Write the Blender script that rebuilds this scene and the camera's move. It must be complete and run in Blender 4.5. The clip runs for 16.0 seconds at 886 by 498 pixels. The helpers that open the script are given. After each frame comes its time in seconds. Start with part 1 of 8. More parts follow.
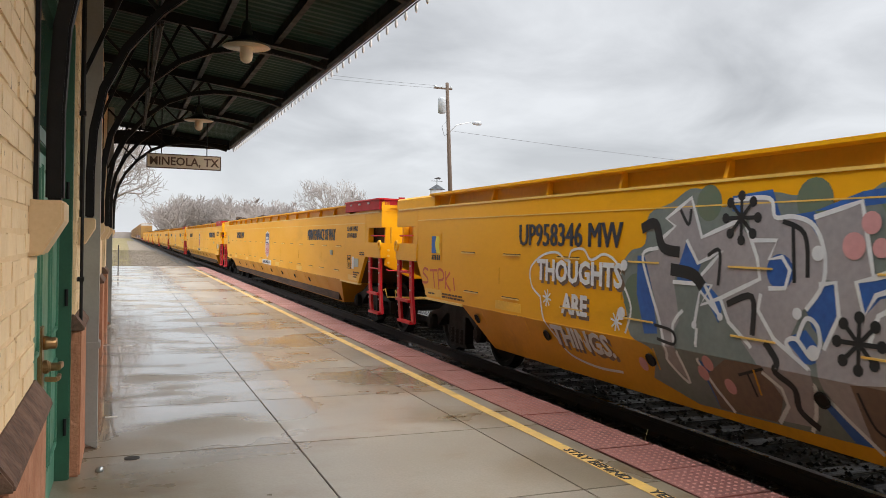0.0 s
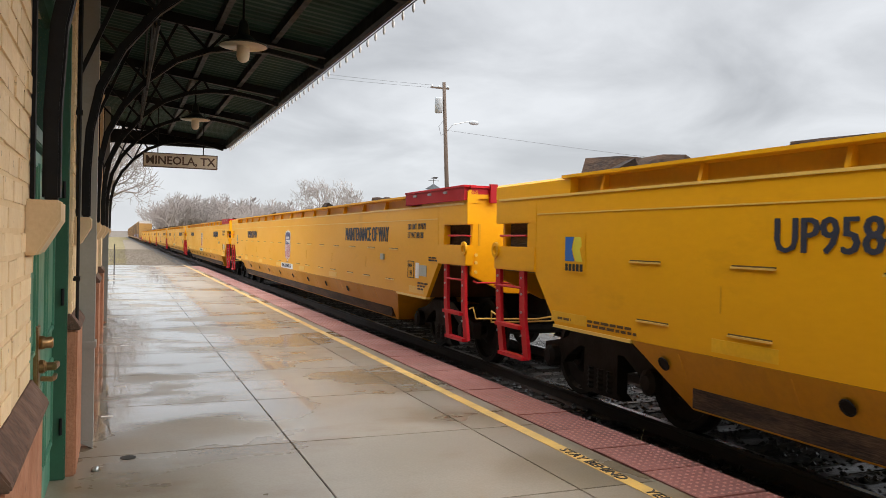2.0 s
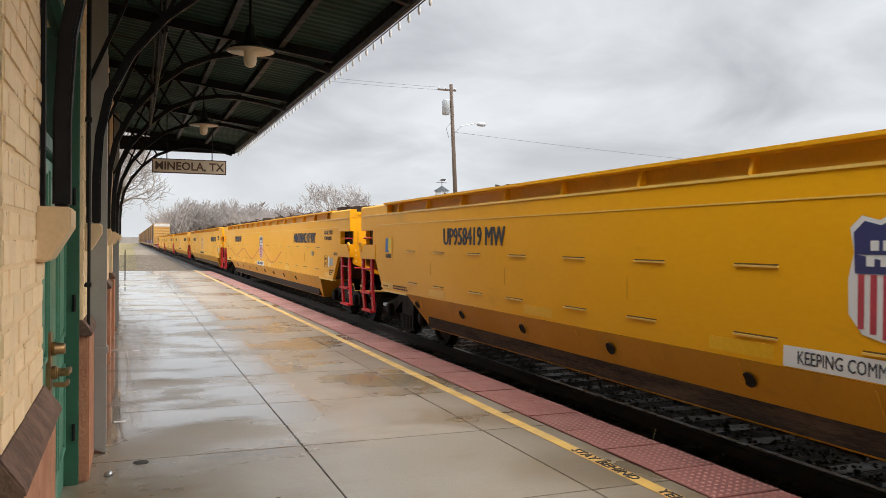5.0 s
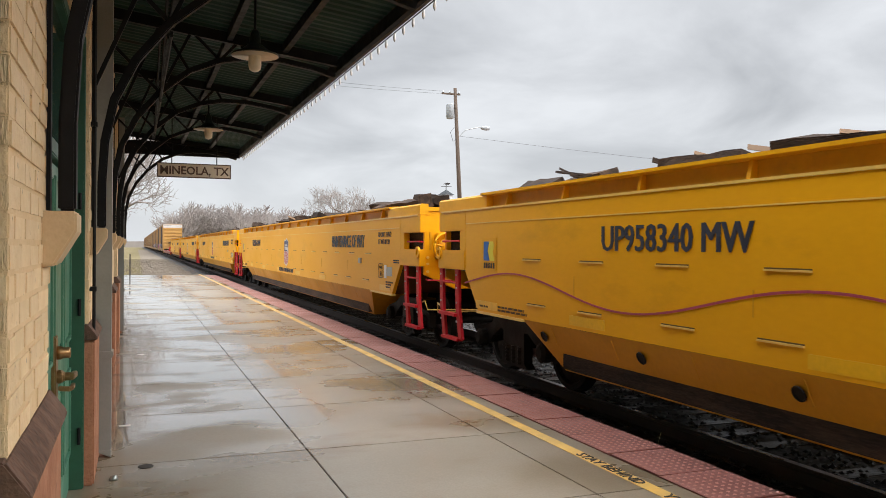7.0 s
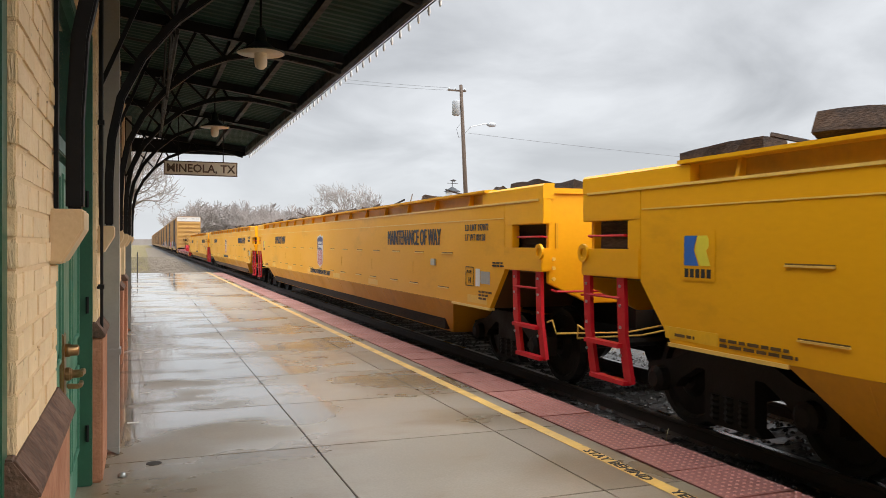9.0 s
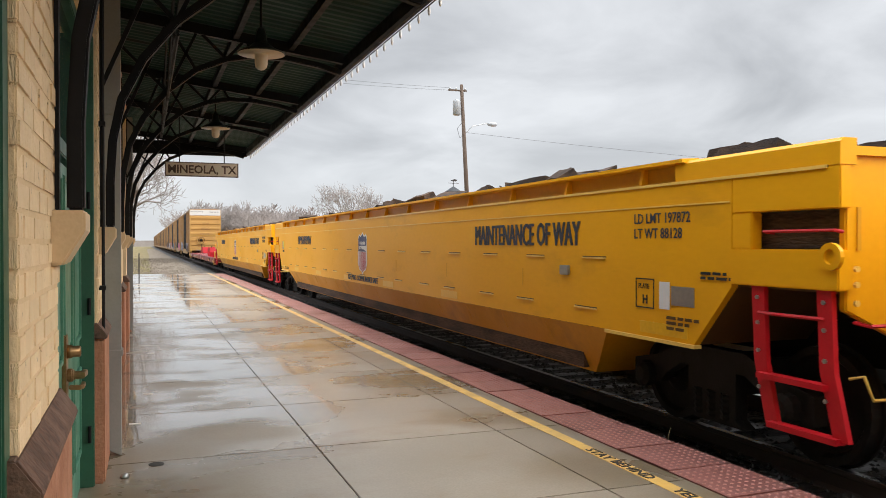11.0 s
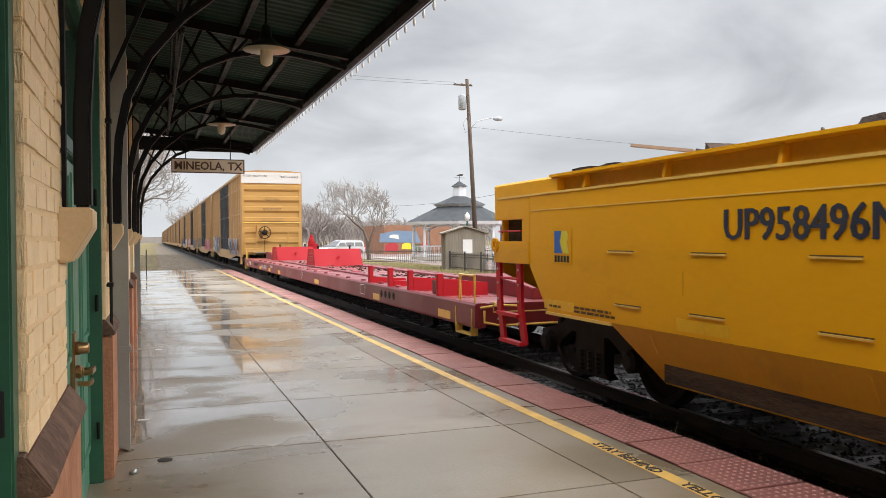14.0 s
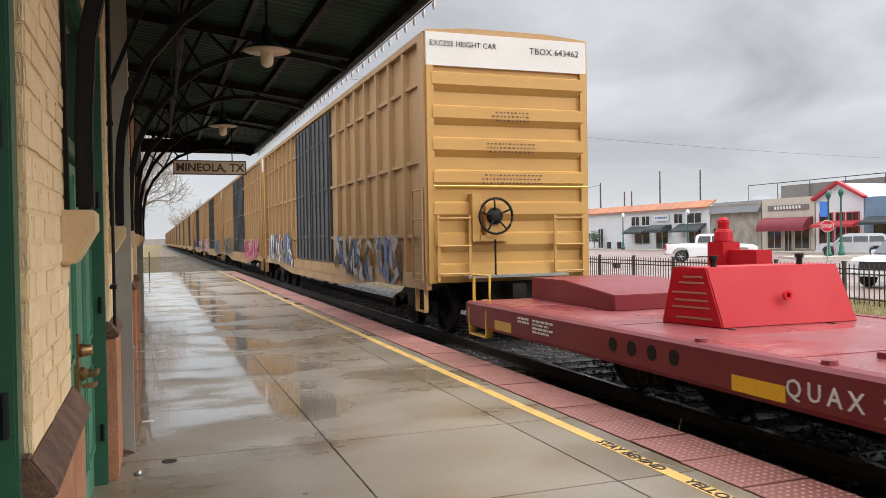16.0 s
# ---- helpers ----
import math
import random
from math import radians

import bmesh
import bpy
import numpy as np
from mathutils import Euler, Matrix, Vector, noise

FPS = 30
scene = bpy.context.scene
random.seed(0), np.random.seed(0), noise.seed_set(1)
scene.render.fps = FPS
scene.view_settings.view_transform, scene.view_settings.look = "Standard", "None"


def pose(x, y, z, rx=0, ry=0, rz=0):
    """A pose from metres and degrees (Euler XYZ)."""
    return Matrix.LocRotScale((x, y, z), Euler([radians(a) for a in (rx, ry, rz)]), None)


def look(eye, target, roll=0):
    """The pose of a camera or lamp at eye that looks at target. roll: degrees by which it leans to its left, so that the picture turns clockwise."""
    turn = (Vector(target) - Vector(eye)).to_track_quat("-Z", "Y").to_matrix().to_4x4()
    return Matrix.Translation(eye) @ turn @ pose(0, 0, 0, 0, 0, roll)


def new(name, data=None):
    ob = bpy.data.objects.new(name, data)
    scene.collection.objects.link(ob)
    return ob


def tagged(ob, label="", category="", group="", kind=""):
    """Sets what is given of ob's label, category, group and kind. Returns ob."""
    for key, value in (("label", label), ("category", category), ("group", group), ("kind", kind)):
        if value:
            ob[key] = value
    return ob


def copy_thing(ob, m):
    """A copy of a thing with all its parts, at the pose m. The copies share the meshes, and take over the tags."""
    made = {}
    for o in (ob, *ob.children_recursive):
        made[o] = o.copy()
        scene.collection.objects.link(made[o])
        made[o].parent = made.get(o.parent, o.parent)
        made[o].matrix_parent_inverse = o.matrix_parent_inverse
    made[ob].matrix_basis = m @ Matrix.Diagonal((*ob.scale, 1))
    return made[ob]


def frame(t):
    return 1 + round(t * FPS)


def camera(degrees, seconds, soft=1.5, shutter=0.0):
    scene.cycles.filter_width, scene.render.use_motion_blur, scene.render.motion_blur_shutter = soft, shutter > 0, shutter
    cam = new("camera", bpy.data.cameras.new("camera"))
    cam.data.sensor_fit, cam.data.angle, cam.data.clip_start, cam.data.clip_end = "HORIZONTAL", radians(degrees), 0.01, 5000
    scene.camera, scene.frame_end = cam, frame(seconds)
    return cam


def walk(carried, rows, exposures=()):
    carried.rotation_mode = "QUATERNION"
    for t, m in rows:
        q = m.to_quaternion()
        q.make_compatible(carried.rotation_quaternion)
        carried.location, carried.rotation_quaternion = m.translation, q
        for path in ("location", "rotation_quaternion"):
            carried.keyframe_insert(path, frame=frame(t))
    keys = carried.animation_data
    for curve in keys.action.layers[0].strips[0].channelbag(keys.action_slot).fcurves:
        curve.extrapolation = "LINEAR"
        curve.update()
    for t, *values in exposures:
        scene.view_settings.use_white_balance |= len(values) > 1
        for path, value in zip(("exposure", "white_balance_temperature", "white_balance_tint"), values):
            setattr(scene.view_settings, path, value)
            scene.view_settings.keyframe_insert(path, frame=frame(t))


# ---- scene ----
# ---------------- camera ----------------
cam = camera(57.9, 16.0, soft=0.7, shutter=0.03)
walk(cam, [
    (0, look((0.008, 0.027, 1.62), (0.747, 1.885, 1.601), 1.1)),
    (0.5, look((0.009, 0.022, 1.62), (0.759, 1.876, 1.595), 1.0)),
    (1, look((0.007, 0.025, 1.621), (0.758, 1.879, 1.599), 0.9)),
    (1.5, look((0.006, 0.025, 1.621), (0.754, 1.879, 1.601), 1.1)),
    (2, look((0.006, 0.024, 1.623), (0.753, 1.879, 1.603), 1.2)),
    (2.5, look((0.008, 0.022, 1.623), (0.752, 1.878, 1.602), 1.0)),
    (3, look((0.01, 0.02, 1.622), (0.752, 1.877, 1.602), 0.8)),
    (3.5, look((0.008, 0.022, 1.621), (0.747, 1.881, 1.603), 0.6)),
    (4, look((0.008, 0.019, 1.621), (0.74, 1.88, 1.603), 0.6)),
    (6.5, look((0.006, 0.021, 1.622), (0.726, 1.887, 1.614), 0.3)),
    (7, look((0.006, 0.021, 1.622), (0.722, 1.889, 1.616), 0.4)),
    (7.5, look((0.008, 0.022, 1.622), (0.722, 1.89, 1.61), 0.5)),
    (8, look((0.006, 0.023, 1.62), (0.717, 1.892, 1.606), 0.6)),
    (8.5, look((0.007, 0.024, 1.62), (0.71, 1.897, 1.605), 0.4)),
    (9, look((0.006, 0.023, 1.621), (0.707, 1.896, 1.607), 0.2)),
    (11.5, look((0.007, 0.021, 1.619), (0.703, 1.896, 1.604), -0.2)),
    (12, look((0.007, 0.024, 1.619), (0.701, 1.899, 1.6), -0.4)),
    (12.5, look((0.009, 0.019, 1.62), (0.702, 1.895, 1.598), -0.6)),
    (13, look((0.007, 0.025, 1.619), (0.696, 1.903, 1.596), -0.5)),
    (13.5, look((0.007, 0.024, 1.62), (0.691, 1.903, 1.595), -0.3)),
    (14, look((0.008, 0.021, 1.62), (0.691, 1.901, 1.593), -0.4)),
    (14.5, look((0.009, 0.017, 1.62), (0.69, 1.898, 1.592), -0.7)),
    (15, look((0.009, 0.016, 1.619), (0.688, 1.897, 1.59), -0.8)),
    (15.5, look((0.01, 0.02, 1.619), (0.69, 1.9, 1.591), -0.9)),
    (16, look((0.01, 0.013, 1.618), (0.687, 1.895, 1.59), -0.9)),
], exposures=[(0, 0.04), (13.8, 0.04), (14.8, -0.1), (16, -0.1)])

# ---------------- overcast sky and weak, wide sun ----------------
world = bpy.data.worlds.new("overcast")
scene.world = world
world.use_nodes = True
wn, wl = world.node_tree.nodes, world.node_tree.links
wn.clear()
w_out = wn.new("ShaderNodeOutputWorld")
w_bg = wn.new("ShaderNodeBackground")
w_sky = wn.new("ShaderNodeTexSky")
w_sky.sky_type = "NISHITA"
w_sky.sun_disc = False
w_sky.sun_elevation, w_sky.sun_rotation = radians(40), radians(140)
w_dim = wn.new("ShaderNodeMix")
w_dim.data_type = "RGBA"
w_dim.blend_type = "MULTIPLY"
w_dim.inputs[0].default_value = 1.0
w_dim.inputs[7].default_value = (0.1, 0.1, 0.1, 1)
w_co = wn.new("ShaderNodeTexCoord")
w_sep = wn.new("ShaderNodeSeparateXYZ")
w_add = wn.new("ShaderNodeMath")
w_add.operation = "ADD"
w_add.inputs[1].default_value = 0.22
w_abs = wn.new("ShaderNodeMath")
w_abs.operation = "ABSOLUTE"
w_dx = wn.new("ShaderNodeMath")
w_dx.operation = "DIVIDE"
w_dy = wn.new("ShaderNodeMath")
w_dy.operation = "DIVIDE"
w_com = wn.new("ShaderNodeCombineXYZ")
w_n = wn.new("ShaderNodeTexNoise")
w_n.inputs["Scale"].default_value = 1.35
w_n.inputs["Detail"].default_value = 7
w_n.inputs["Roughness"].default_value = 0.52
w_n.inputs["Distortion"].default_value = 0.5
w_ramp = wn.new("ShaderNodeValToRGB")
w_ramp.color_ramp.elements[0].position = 0.33
w_ramp.color_ramp.elements[0].color = (0.46, 0.475, 0.50, 1)
w_ramp.color_ramp.elements[1].position = 0.66
w_ramp.color_ramp.elements[1].color = (0.77, 0.79, 0.82, 1)
w_hz = wn.new("ShaderNodeMapRange")
w_hz.inputs["From Min"].default_value = 0.0
w_hz.inputs["From Max"].default_value = 0.16
w_hz.inputs["To Min"].default_value = 0.75
w_hz.inputs["To Max"].default_value = 0.0
w_mh = wn.new("ShaderNodeMix")
w_mh.data_type = "RGBA"
w_mh.inputs[7].default_value = (0.76, 0.79, 0.83, 1)
w_mix = wn.new("ShaderNodeMix")
w_mix.data_type = "RGBA"
w_mix.inputs[0].default_value = 0.93
wl.new(w_co.outputs["Generated"], w_sep.inputs[0])
wl.new(w_sep.outputs[2], w_abs.inputs[0])
wl.new(w_abs.outputs[0], w_add.inputs[0])
wl.new(w_sep.outputs[0], w_dx.inputs[0])
wl.new(w_add.outputs[0], w_dx.inputs[1])
wl.new(w_sep.outputs[1], w_dy.inputs[0])
wl.new(w_add.outputs[0], w_dy.inputs[1])
wl.new(w_dx.outputs[0], w_com.inputs[0])
wl.new(w_dy.outputs[0], w_com.inputs[1])
wl.new(w_com.outputs[0], w_n.inputs["Vector"])
wl.new(w_n.outputs[0], w_ramp.inputs[0])
wl.new(w_abs.outputs[0], w_hz.inputs["Value"])
wl.new(w_hz.outputs[0], w_mh.inputs[0])
wl.new(w_ramp.outputs[0], w_mh.inputs[6])
wl.new(w_sky.outputs[0], w_dim.inputs[6])
wl.new(w_dim.outputs[2], w_mix.inputs[6])
wl.new(w_mh.outputs[2], w_mix.inputs[7])
# an overcast sky grows brighter towards the zenith
w_zen = wn.new("ShaderNodeMapRange")
w_zen.interpolation_type = "SMOOTHSTEP"
w_zen.inputs["From Min"].default_value, w_zen.inputs["From Max"].default_value = 0.28, 0.70
w_zen.inputs["To Min"].default_value, w_zen.inputs["To Max"].default_value = 1.08, 5.2
wl.new(w_abs.outputs[0], w_zen.inputs["Value"])
wl.new(w_zen.outputs[0], w_bg.inputs[1])
wl.new(w_mix.outputs[2], w_bg.inputs[0])
wl.new(w_bg.outputs[0], w_out.inputs[0])

sun_data = bpy.data.lights.new("sun", "SUN")
sun_data.energy, sun_data.angle, sun_data.color = 3.0, radians(70), (1.0, 0.95, 0.87)
sun = new("sun", sun_data)
sun.matrix_world = look((0, 0, 50), (-22, 20, 22))


# ---------------- materials ----------------
def mat(name, col, col2=None, rough=0.6, rough2=None, metal=0.0, big=1.5, fine=25.0, amount=0.5, bump=0.15,
        stretch=(1, 1, 1), grime=None, grime_at=(0.5, 0.72), vary=0.0, spec=0.5, emit=0.0, island=False):
    """Two scales of noise between col and col2, a grime colour in patches, uneven roughness and fine relief."""
    m = bpy.data.materials.new(name)
    m.use_nodes = True
    nt = m.node_tree
    N, L = nt.nodes, nt.links
    b = N["Principled BSDF"]
    col2 = col2 or tuple(c * 0.75 for c in col)
    co = N.new("ShaderNodeTexCoord")
    mp = N.new("ShaderNodeMapping")
    mp.inputs["Scale"].default_value = stretch
    L.new(co.outputs["Object"], mp.inputs[0])
    info = N.new("ShaderNodeObjectInfo")
    shift = N.new("ShaderNodeVectorMath")
    shift.operation = "MULTIPLY_ADD"
    shift.inputs[1].default_value = (37, 53, 71)
    L.new(info.outputs["Random"], shift.inputs[0])
    L.new(mp.outputs[0], shift.inputs[2])
    n1 = N.new("ShaderNodeTexNoise")
    n1.inputs["Scale"].default_value = big
    n1.inputs["Detail"].default_value = 5
    n2 = N.new("ShaderNodeTexNoise")
    n2.inputs["Scale"].default_value = fine
    n2.inputs["Detail"].default_value = 4
    for n in (n1, n2):
        L.new(shift.outputs[0], n.inputs["Vector"])
    av = N.new("ShaderNodeMix")
    av.inputs[0].default_value = 0.4
    L.new(n1.outputs[0], av.inputs[2])
    L.new(n2.outputs[0], av.inputs[3])
    mr = N.new("ShaderNodeMapRange")
    mr.inputs["From Min"].default_value = 0.5 - 0.2 / max(amount, 0.05) * 0.5
    mr.inputs["From Max"].default_value = 0.5 + 0.2 / max(amount, 0.05) * 0.5
    L.new(av.outputs[0], mr.inputs["Value"])
    mix = N.new("ShaderNodeMix")
    mix.data_type = "RGBA"
    mix.inputs[6].default_value = (*col, 1)
    mix.inputs[7].default_value = (*col2, 1)
    L.new(mr.outputs[0], mix.inputs[0])
    out = mix.outputs[2]
    if grime:
        n3 = N.new("ShaderNodeTexNoise")
        n3.inputs["Scale"].default_value = big * 1.7
        n3.inputs["Detail"].default_value = 8
        n3.inputs["Roughness"].default_value = 0.65
        L.new(shift.outputs[0], n3.inputs["Vector"])
        r3 = N.new("ShaderNodeMapRange")
        r3.inputs["From Min"].default_value, r3.inputs["From Max"].default_value = grime_at
        L.new(n3.outputs[0], r3.inputs["Value"])
        g = N.new("ShaderNodeMix")
        g.data_type = "RGBA"
        g.inputs[7].default_value = (*grime, 1)
        L.new(r3.outputs[0], g.inputs[0])
        L.new(out, g.inputs[6])
        out = g.outputs[2]
    if vary:
        hs = N.new("ShaderNodeHueSaturation")
        vr = N.new("ShaderNodeMapRange")
        vr.inputs["To Min"].default_value, vr.inputs["To Max"].default_value = 1 - vary, 1 + vary
        if island:
            geo = N.new("ShaderNodeNewGeometry")
            L.new(geo.outputs["Random Per Island"], vr.inputs["Value"])
        else:
            L.new(info.outputs["Random"], vr.inputs["Value"])
        L.new(vr.outputs[0], hs.inputs["Value"])
        L.new(out, hs.inputs["Color"])
        out = hs.outputs[0]
    L.new(out, b.inputs["Base Color"])
    rr = N.new("ShaderNodeMapRange")
    rr.inputs["From Min"].default_value, rr.inputs["From Max"].default_value = 0.35, 0.65
    rr.inputs["To Min"].default_value, rr.inputs["To Max"].default_value = rough, rough if rough2 is None else rough2
    L.new(n1.outputs[0], rr.inputs["Value"])
    L.new(rr.outputs[0], b.inputs["Roughness"])
    b.inputs["Metallic"].default_value = metal
    b.inputs["Specular IOR Level"].default_value = spec
    if emit:
        b.inputs["Emission Color"].default_value = (*col, 1)
        b.inputs["Emission Strength"].default_value = emit
    if bump:
        bp = N.new("ShaderNodeBump")
        bp.inputs["Strength"].default_value = bump
        bp.inputs["Distance"].default_value = 0.01
        L.new(n2.outputs[0], bp.inputs["Height"])
        L.new(bp.outputs[0], b.inputs["Normal"])
    return m


def plain(name, col, rough=0.5, metal=0.0):
    return mat(name, col, tuple(c * 0.86 for c in col), rough, rough + 0.15, metal, 3, 40, 0.4, 0.05)


def wet_concrete():
    """Broom-finished concrete slabs, brown rain stains, and a film of standing water in bands across the platform."""
    m = mat("wet_concrete", (0.285, 0.245, 0.195), (0.21, 0.178, 0.135), 0.42, 0.3, 0, 0.45, 60, 0.7, 0.06,
            grime=(0.20, 0.155, 0.10), grime_at=(0.5, 0.85), vary=0.06)
    nt = m.node_tree
    N, L = nt.nodes, nt.links
    b = N["Principled BSDF"]
    geo = N.new("ShaderNodeNewGeometry")

    def noise_at(scale, stretch, detail, lo, hi, rough=0.55):
        mp = N.new("ShaderNodeMapping")
        mp.inputs["Scale"].default_value = stretch
        mp.inputs["Rotation"].default_value = (0, 0, radians(5))
        L.new(geo.outputs["Position"], mp.inputs[0])
        n = N.new("ShaderNodeTexNoise")
        n.inputs["Scale"].default_value = scale
        n.inputs["Detail"].default_value = detail
        n.inputs["Roughness"].default_value = rough
        L.new(mp.outputs[0], n.inputs["Vector"])
        r = N.new("ShaderNodeMapRange")
        r.interpolation_type = "SMOOTHSTEP"
        r.inputs["From Min"].default_value, r.inputs["From Max"].default_value = lo, hi
        L.new(n.outputs[0], r.inputs["Value"])
        return r.outputs[0]

    water = noise_at(1.2, (0.55, 1.0, 1.0), 3, 0.33, 0.54, 0.45)
    # the slabs fall towards the wall, where the water gathers
    sep = N.new("ShaderNodeSeparateXYZ")
    L.new(geo.outputs["Position"], sep.inputs[0])
    fall = N.new("ShaderNodeMapRange")
    fall.interpolation_type = "SMOOTHSTEP"
    fall.inputs["From Min"].default_value, fall.inputs["From Max"].default_value = 1.15, 2.1
    fall.inputs["To Min"].default_value, fall.inputs["To Max"].default_value = 1.0, 0.22
    L.new(sep.outputs[0], fall.inputs["Value"])
    pool = N.new("ShaderNodeMath")
    pool.operation = "MULTIPLY"
    L.new(water, pool.inputs[0])
    L.new(fall.outputs[0], pool.inputs[1])
    # the stretch past the door lies a little lower and holds more of it
    low = N.new("ShaderNodeMapRange")
    low.interpolation_type = "SMOOTHSTEP"
    low.inputs["From Min"].default_value, low.inputs["From Max"].default_value = 5.6, 8.2
    low.inputs["To Min"].default_value = 0.15
    L.new(sep.outputs[1], low.inputs["Value"])
    held = N.new("ShaderNodeMath")
    held.operation = "MULTIPLY"
    L.new(pool.outputs[0], held.inputs[0])
    L.new(low.outputs[0], held.inputs[1])
    water = held.outputs[0]
    damp = noise_at(0.62, (0.7, 1.0, 1.0), 6, 0.40, 0.66, 0.55)
    rust = noise_at(0.95, (0.8, 1.3, 1.0), 7, 0.50, 0.74, 0.6)
    out = b.inputs["Base Color"].links[0].from_socket
    for mask, tint in ((damp, (0.70, 0.66, 0.57, 1)), (rust, (0.72, 0.56, 0.38, 1))):
        mx = N.new("ShaderNodeMix")
        mx.data_type = "RGBA"
        mx.blend_type = "MULTIPLY"
        mx.inputs[7].default_value = tint
        L.new(mask, mx.inputs[0])
        L.new(out, mx.inputs[6])
        out = mx.outputs[2]
    L.new(out, b.inputs["Base Color"])
    ro = N.new("ShaderNodeMapRange")
    ro.inputs["To Min"].default_value, ro.inputs["To Max"].default_value = 0.42, 0.24
    L.new(damp, ro.inputs["Value"])
    L.new(ro.outputs[0], b.inputs["Roughness"])
    L.new(water, b.inputs["Coat Weight"])
    smooth = N.new("ShaderNodeMix")
    smooth.inputs[3].default_value = 0.12
    L.new(water, smooth.inputs[0])
    L.new(ro.outputs[0], smooth.inputs[2])
    L.new(smooth.outputs[0], b.inputs["Roughness"])
    gloss = N.new("ShaderNodeMapRange")
    gloss.inputs["To Min"].default_value, gloss.inputs["To Max"].default_value = 0.45, 1.0
    L.new(water, gloss.inputs["Value"])
    L.new(gloss.outputs[0], b.inputs["Specular IOR Level"])
    b.inputs["Coat Roughness"].default_value = 0.04
    b.inputs["Coat IOR"].default_value = 1.5
    return m


M = {}
M["concrete"] = wet_concrete()
M["joint"] = mat("joint_filler", (0.03, 0.028, 0.025), rough=0.7)
M["line"] = mat("worn_yellow_paint", (0.70, 0.42, 0.09), (0.5, 0.33, 0.12), 0.35, 0.55, 0, 4, 40, 0.6, 0.1,
                grime=(0.2, 0.16, 0.11), grime_at=(0.6, 0.7))
M["tactile"] = mat("tactile_brick_red", (0.33, 0.125, 0.105), (0.22, 0.085, 0.07), 0.3, 0.5, 0, 1.2, 50, 0.6, 0.1,
                   grime=(0.12, 0.06, 0.05), grime_at=(0.55, 0.75), vary=0.15)
M["dome"] = mat("tactile_dome_worn", (0.48, 0.24, 0.2), rough=0.4)
M["black"] = plain("black_lettering", (0.012, 0.012, 0.013), 0.5)
M["brick"] = mat("cream_painted_brick", (0.86, 0.655, 0.40), (0.79, 0.595, 0.355), 0.5, 0.65, 0, 9, 34, 0.7, 1.0,
                 grime=(0.20, 0.13, 0.075), grime_at=(0.64, 0.70), vary=0.05)
M["mortar"] = mat("cream_painted_mortar", (0.82, 0.615, 0.365), (0.74, 0.545, 0.31), 0.7, 0.8, 0, 9, 80, 0.7, 0.5)
M["brick_red"] = mat("terracotta_painted_brick", (0.42, 0.19, 0.105), (0.33, 0.14, 0.075), 0.6, 0.75, 0, 7, 40, 0.8, 0.9,
                     grime=(0.1, 0.05, 0.03), grime_at=(0.6, 0.8))
M["sill_brown"] = mat("dark_brown_brick_ledge", (0.16, 0.085, 0.055), (0.08, 0.045, 0.03), 0.7, 0.85, 0, 9, 45, 0.9, 1.0)
M["stone"] = mat("cream_painted_corbel", (0.66, 0.50, 0.31), (0.54, 0.39, 0.22), 0.5, 0.65, 0, 5, 60, 0.5, 0.2)
M["green"] = mat("station_green_paint", (0.085, 0.25, 0.165), (0.06, 0.19, 0.125), 0.35, 0.5, 0, 4, 50, 0.5, 0.1,
                 grime=(0.04, 0.08, 0.06), grime_at=(0.62, 0.8))
M["green_dark"] = mat("dark_green_trim", (0.025, 0.105, 0.06), (0.02, 0.08, 0.045), 0.35, 0.5, 0, 4, 50, 0.5, 0.1)
M["iron"] = mat("black_painted_iron", (0.007, 0.007, 0.008), (0.005, 0.005, 0.006), 0.5, 0.65, 0, 8, 60, 0.5, 0.1, spec=0.22)
M["roofdeck"] = mat("dark_green_roof_sheet", (0.024, 0.056, 0.042), (0.014, 0.034, 0.026), 0.55, 0.7, 0, 2, 30, 0.7, 0.1,
                    stretch=(0.3, 1, 1), grime=(0.02, 0.022, 0.016), grime_at=(0.55, 0.7), spec=0.15)
M["pipe"] = mat("grey_painted_downspout", (0.25, 0.255, 0.24), (0.20, 0.205, 0.19), 0.4, 0.5, 0, 3, 60, 0.5, 0.05)
M["brass"] = mat("worn_brass", (0.42, 0.26, 0.12), (0.25, 0.15, 0.07), 0.3, 0.45, 0.9, 12, 90, 0.5, 0.05)
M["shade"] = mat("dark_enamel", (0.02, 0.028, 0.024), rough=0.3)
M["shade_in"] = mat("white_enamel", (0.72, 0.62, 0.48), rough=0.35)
M["opal"] = mat("opal_glass", (0.78, 0.68, 0.52), (0.7, 0.6, 0.45), 0.25, 0.3, 0, 4, 40, 0.3, 0.0)
M["signboard"] = mat("weathered_sign_paint", (0.76, 0.64, 0.49), (0.66, 0.55, 0.41), 0.5, 0.65, 0, 4, 60, 0.6, 0.1)
M["rail"] = mat("polished_rail", (0.30, 0.29, 0.28), (0.22, 0.21, 0.2), 0.22, 0.35, 1.0, 2, 60, 0.5, 0.05)
M["railrust"] = mat("rusty_rail_web", (0.045, 0.03, 0.024), rough=0.7)
M["sleeper"] = mat("oily_sleeper_wood", (0.025, 0.022, 0.02), (0.06, 0.055, 0.05), 0.3, 0.55, 0, 3, 30, 0.6, 0.5, stretch=(0.4, 3, 1), vary=0.4)
M["ballast"] = mat("ballast_stone", (0.05, 0.049, 0.048), (0.02, 0.019, 0.019), 0.35, 0.6, 0, 5, 40, 0.7, 0.4, vary=0.45, island=True)
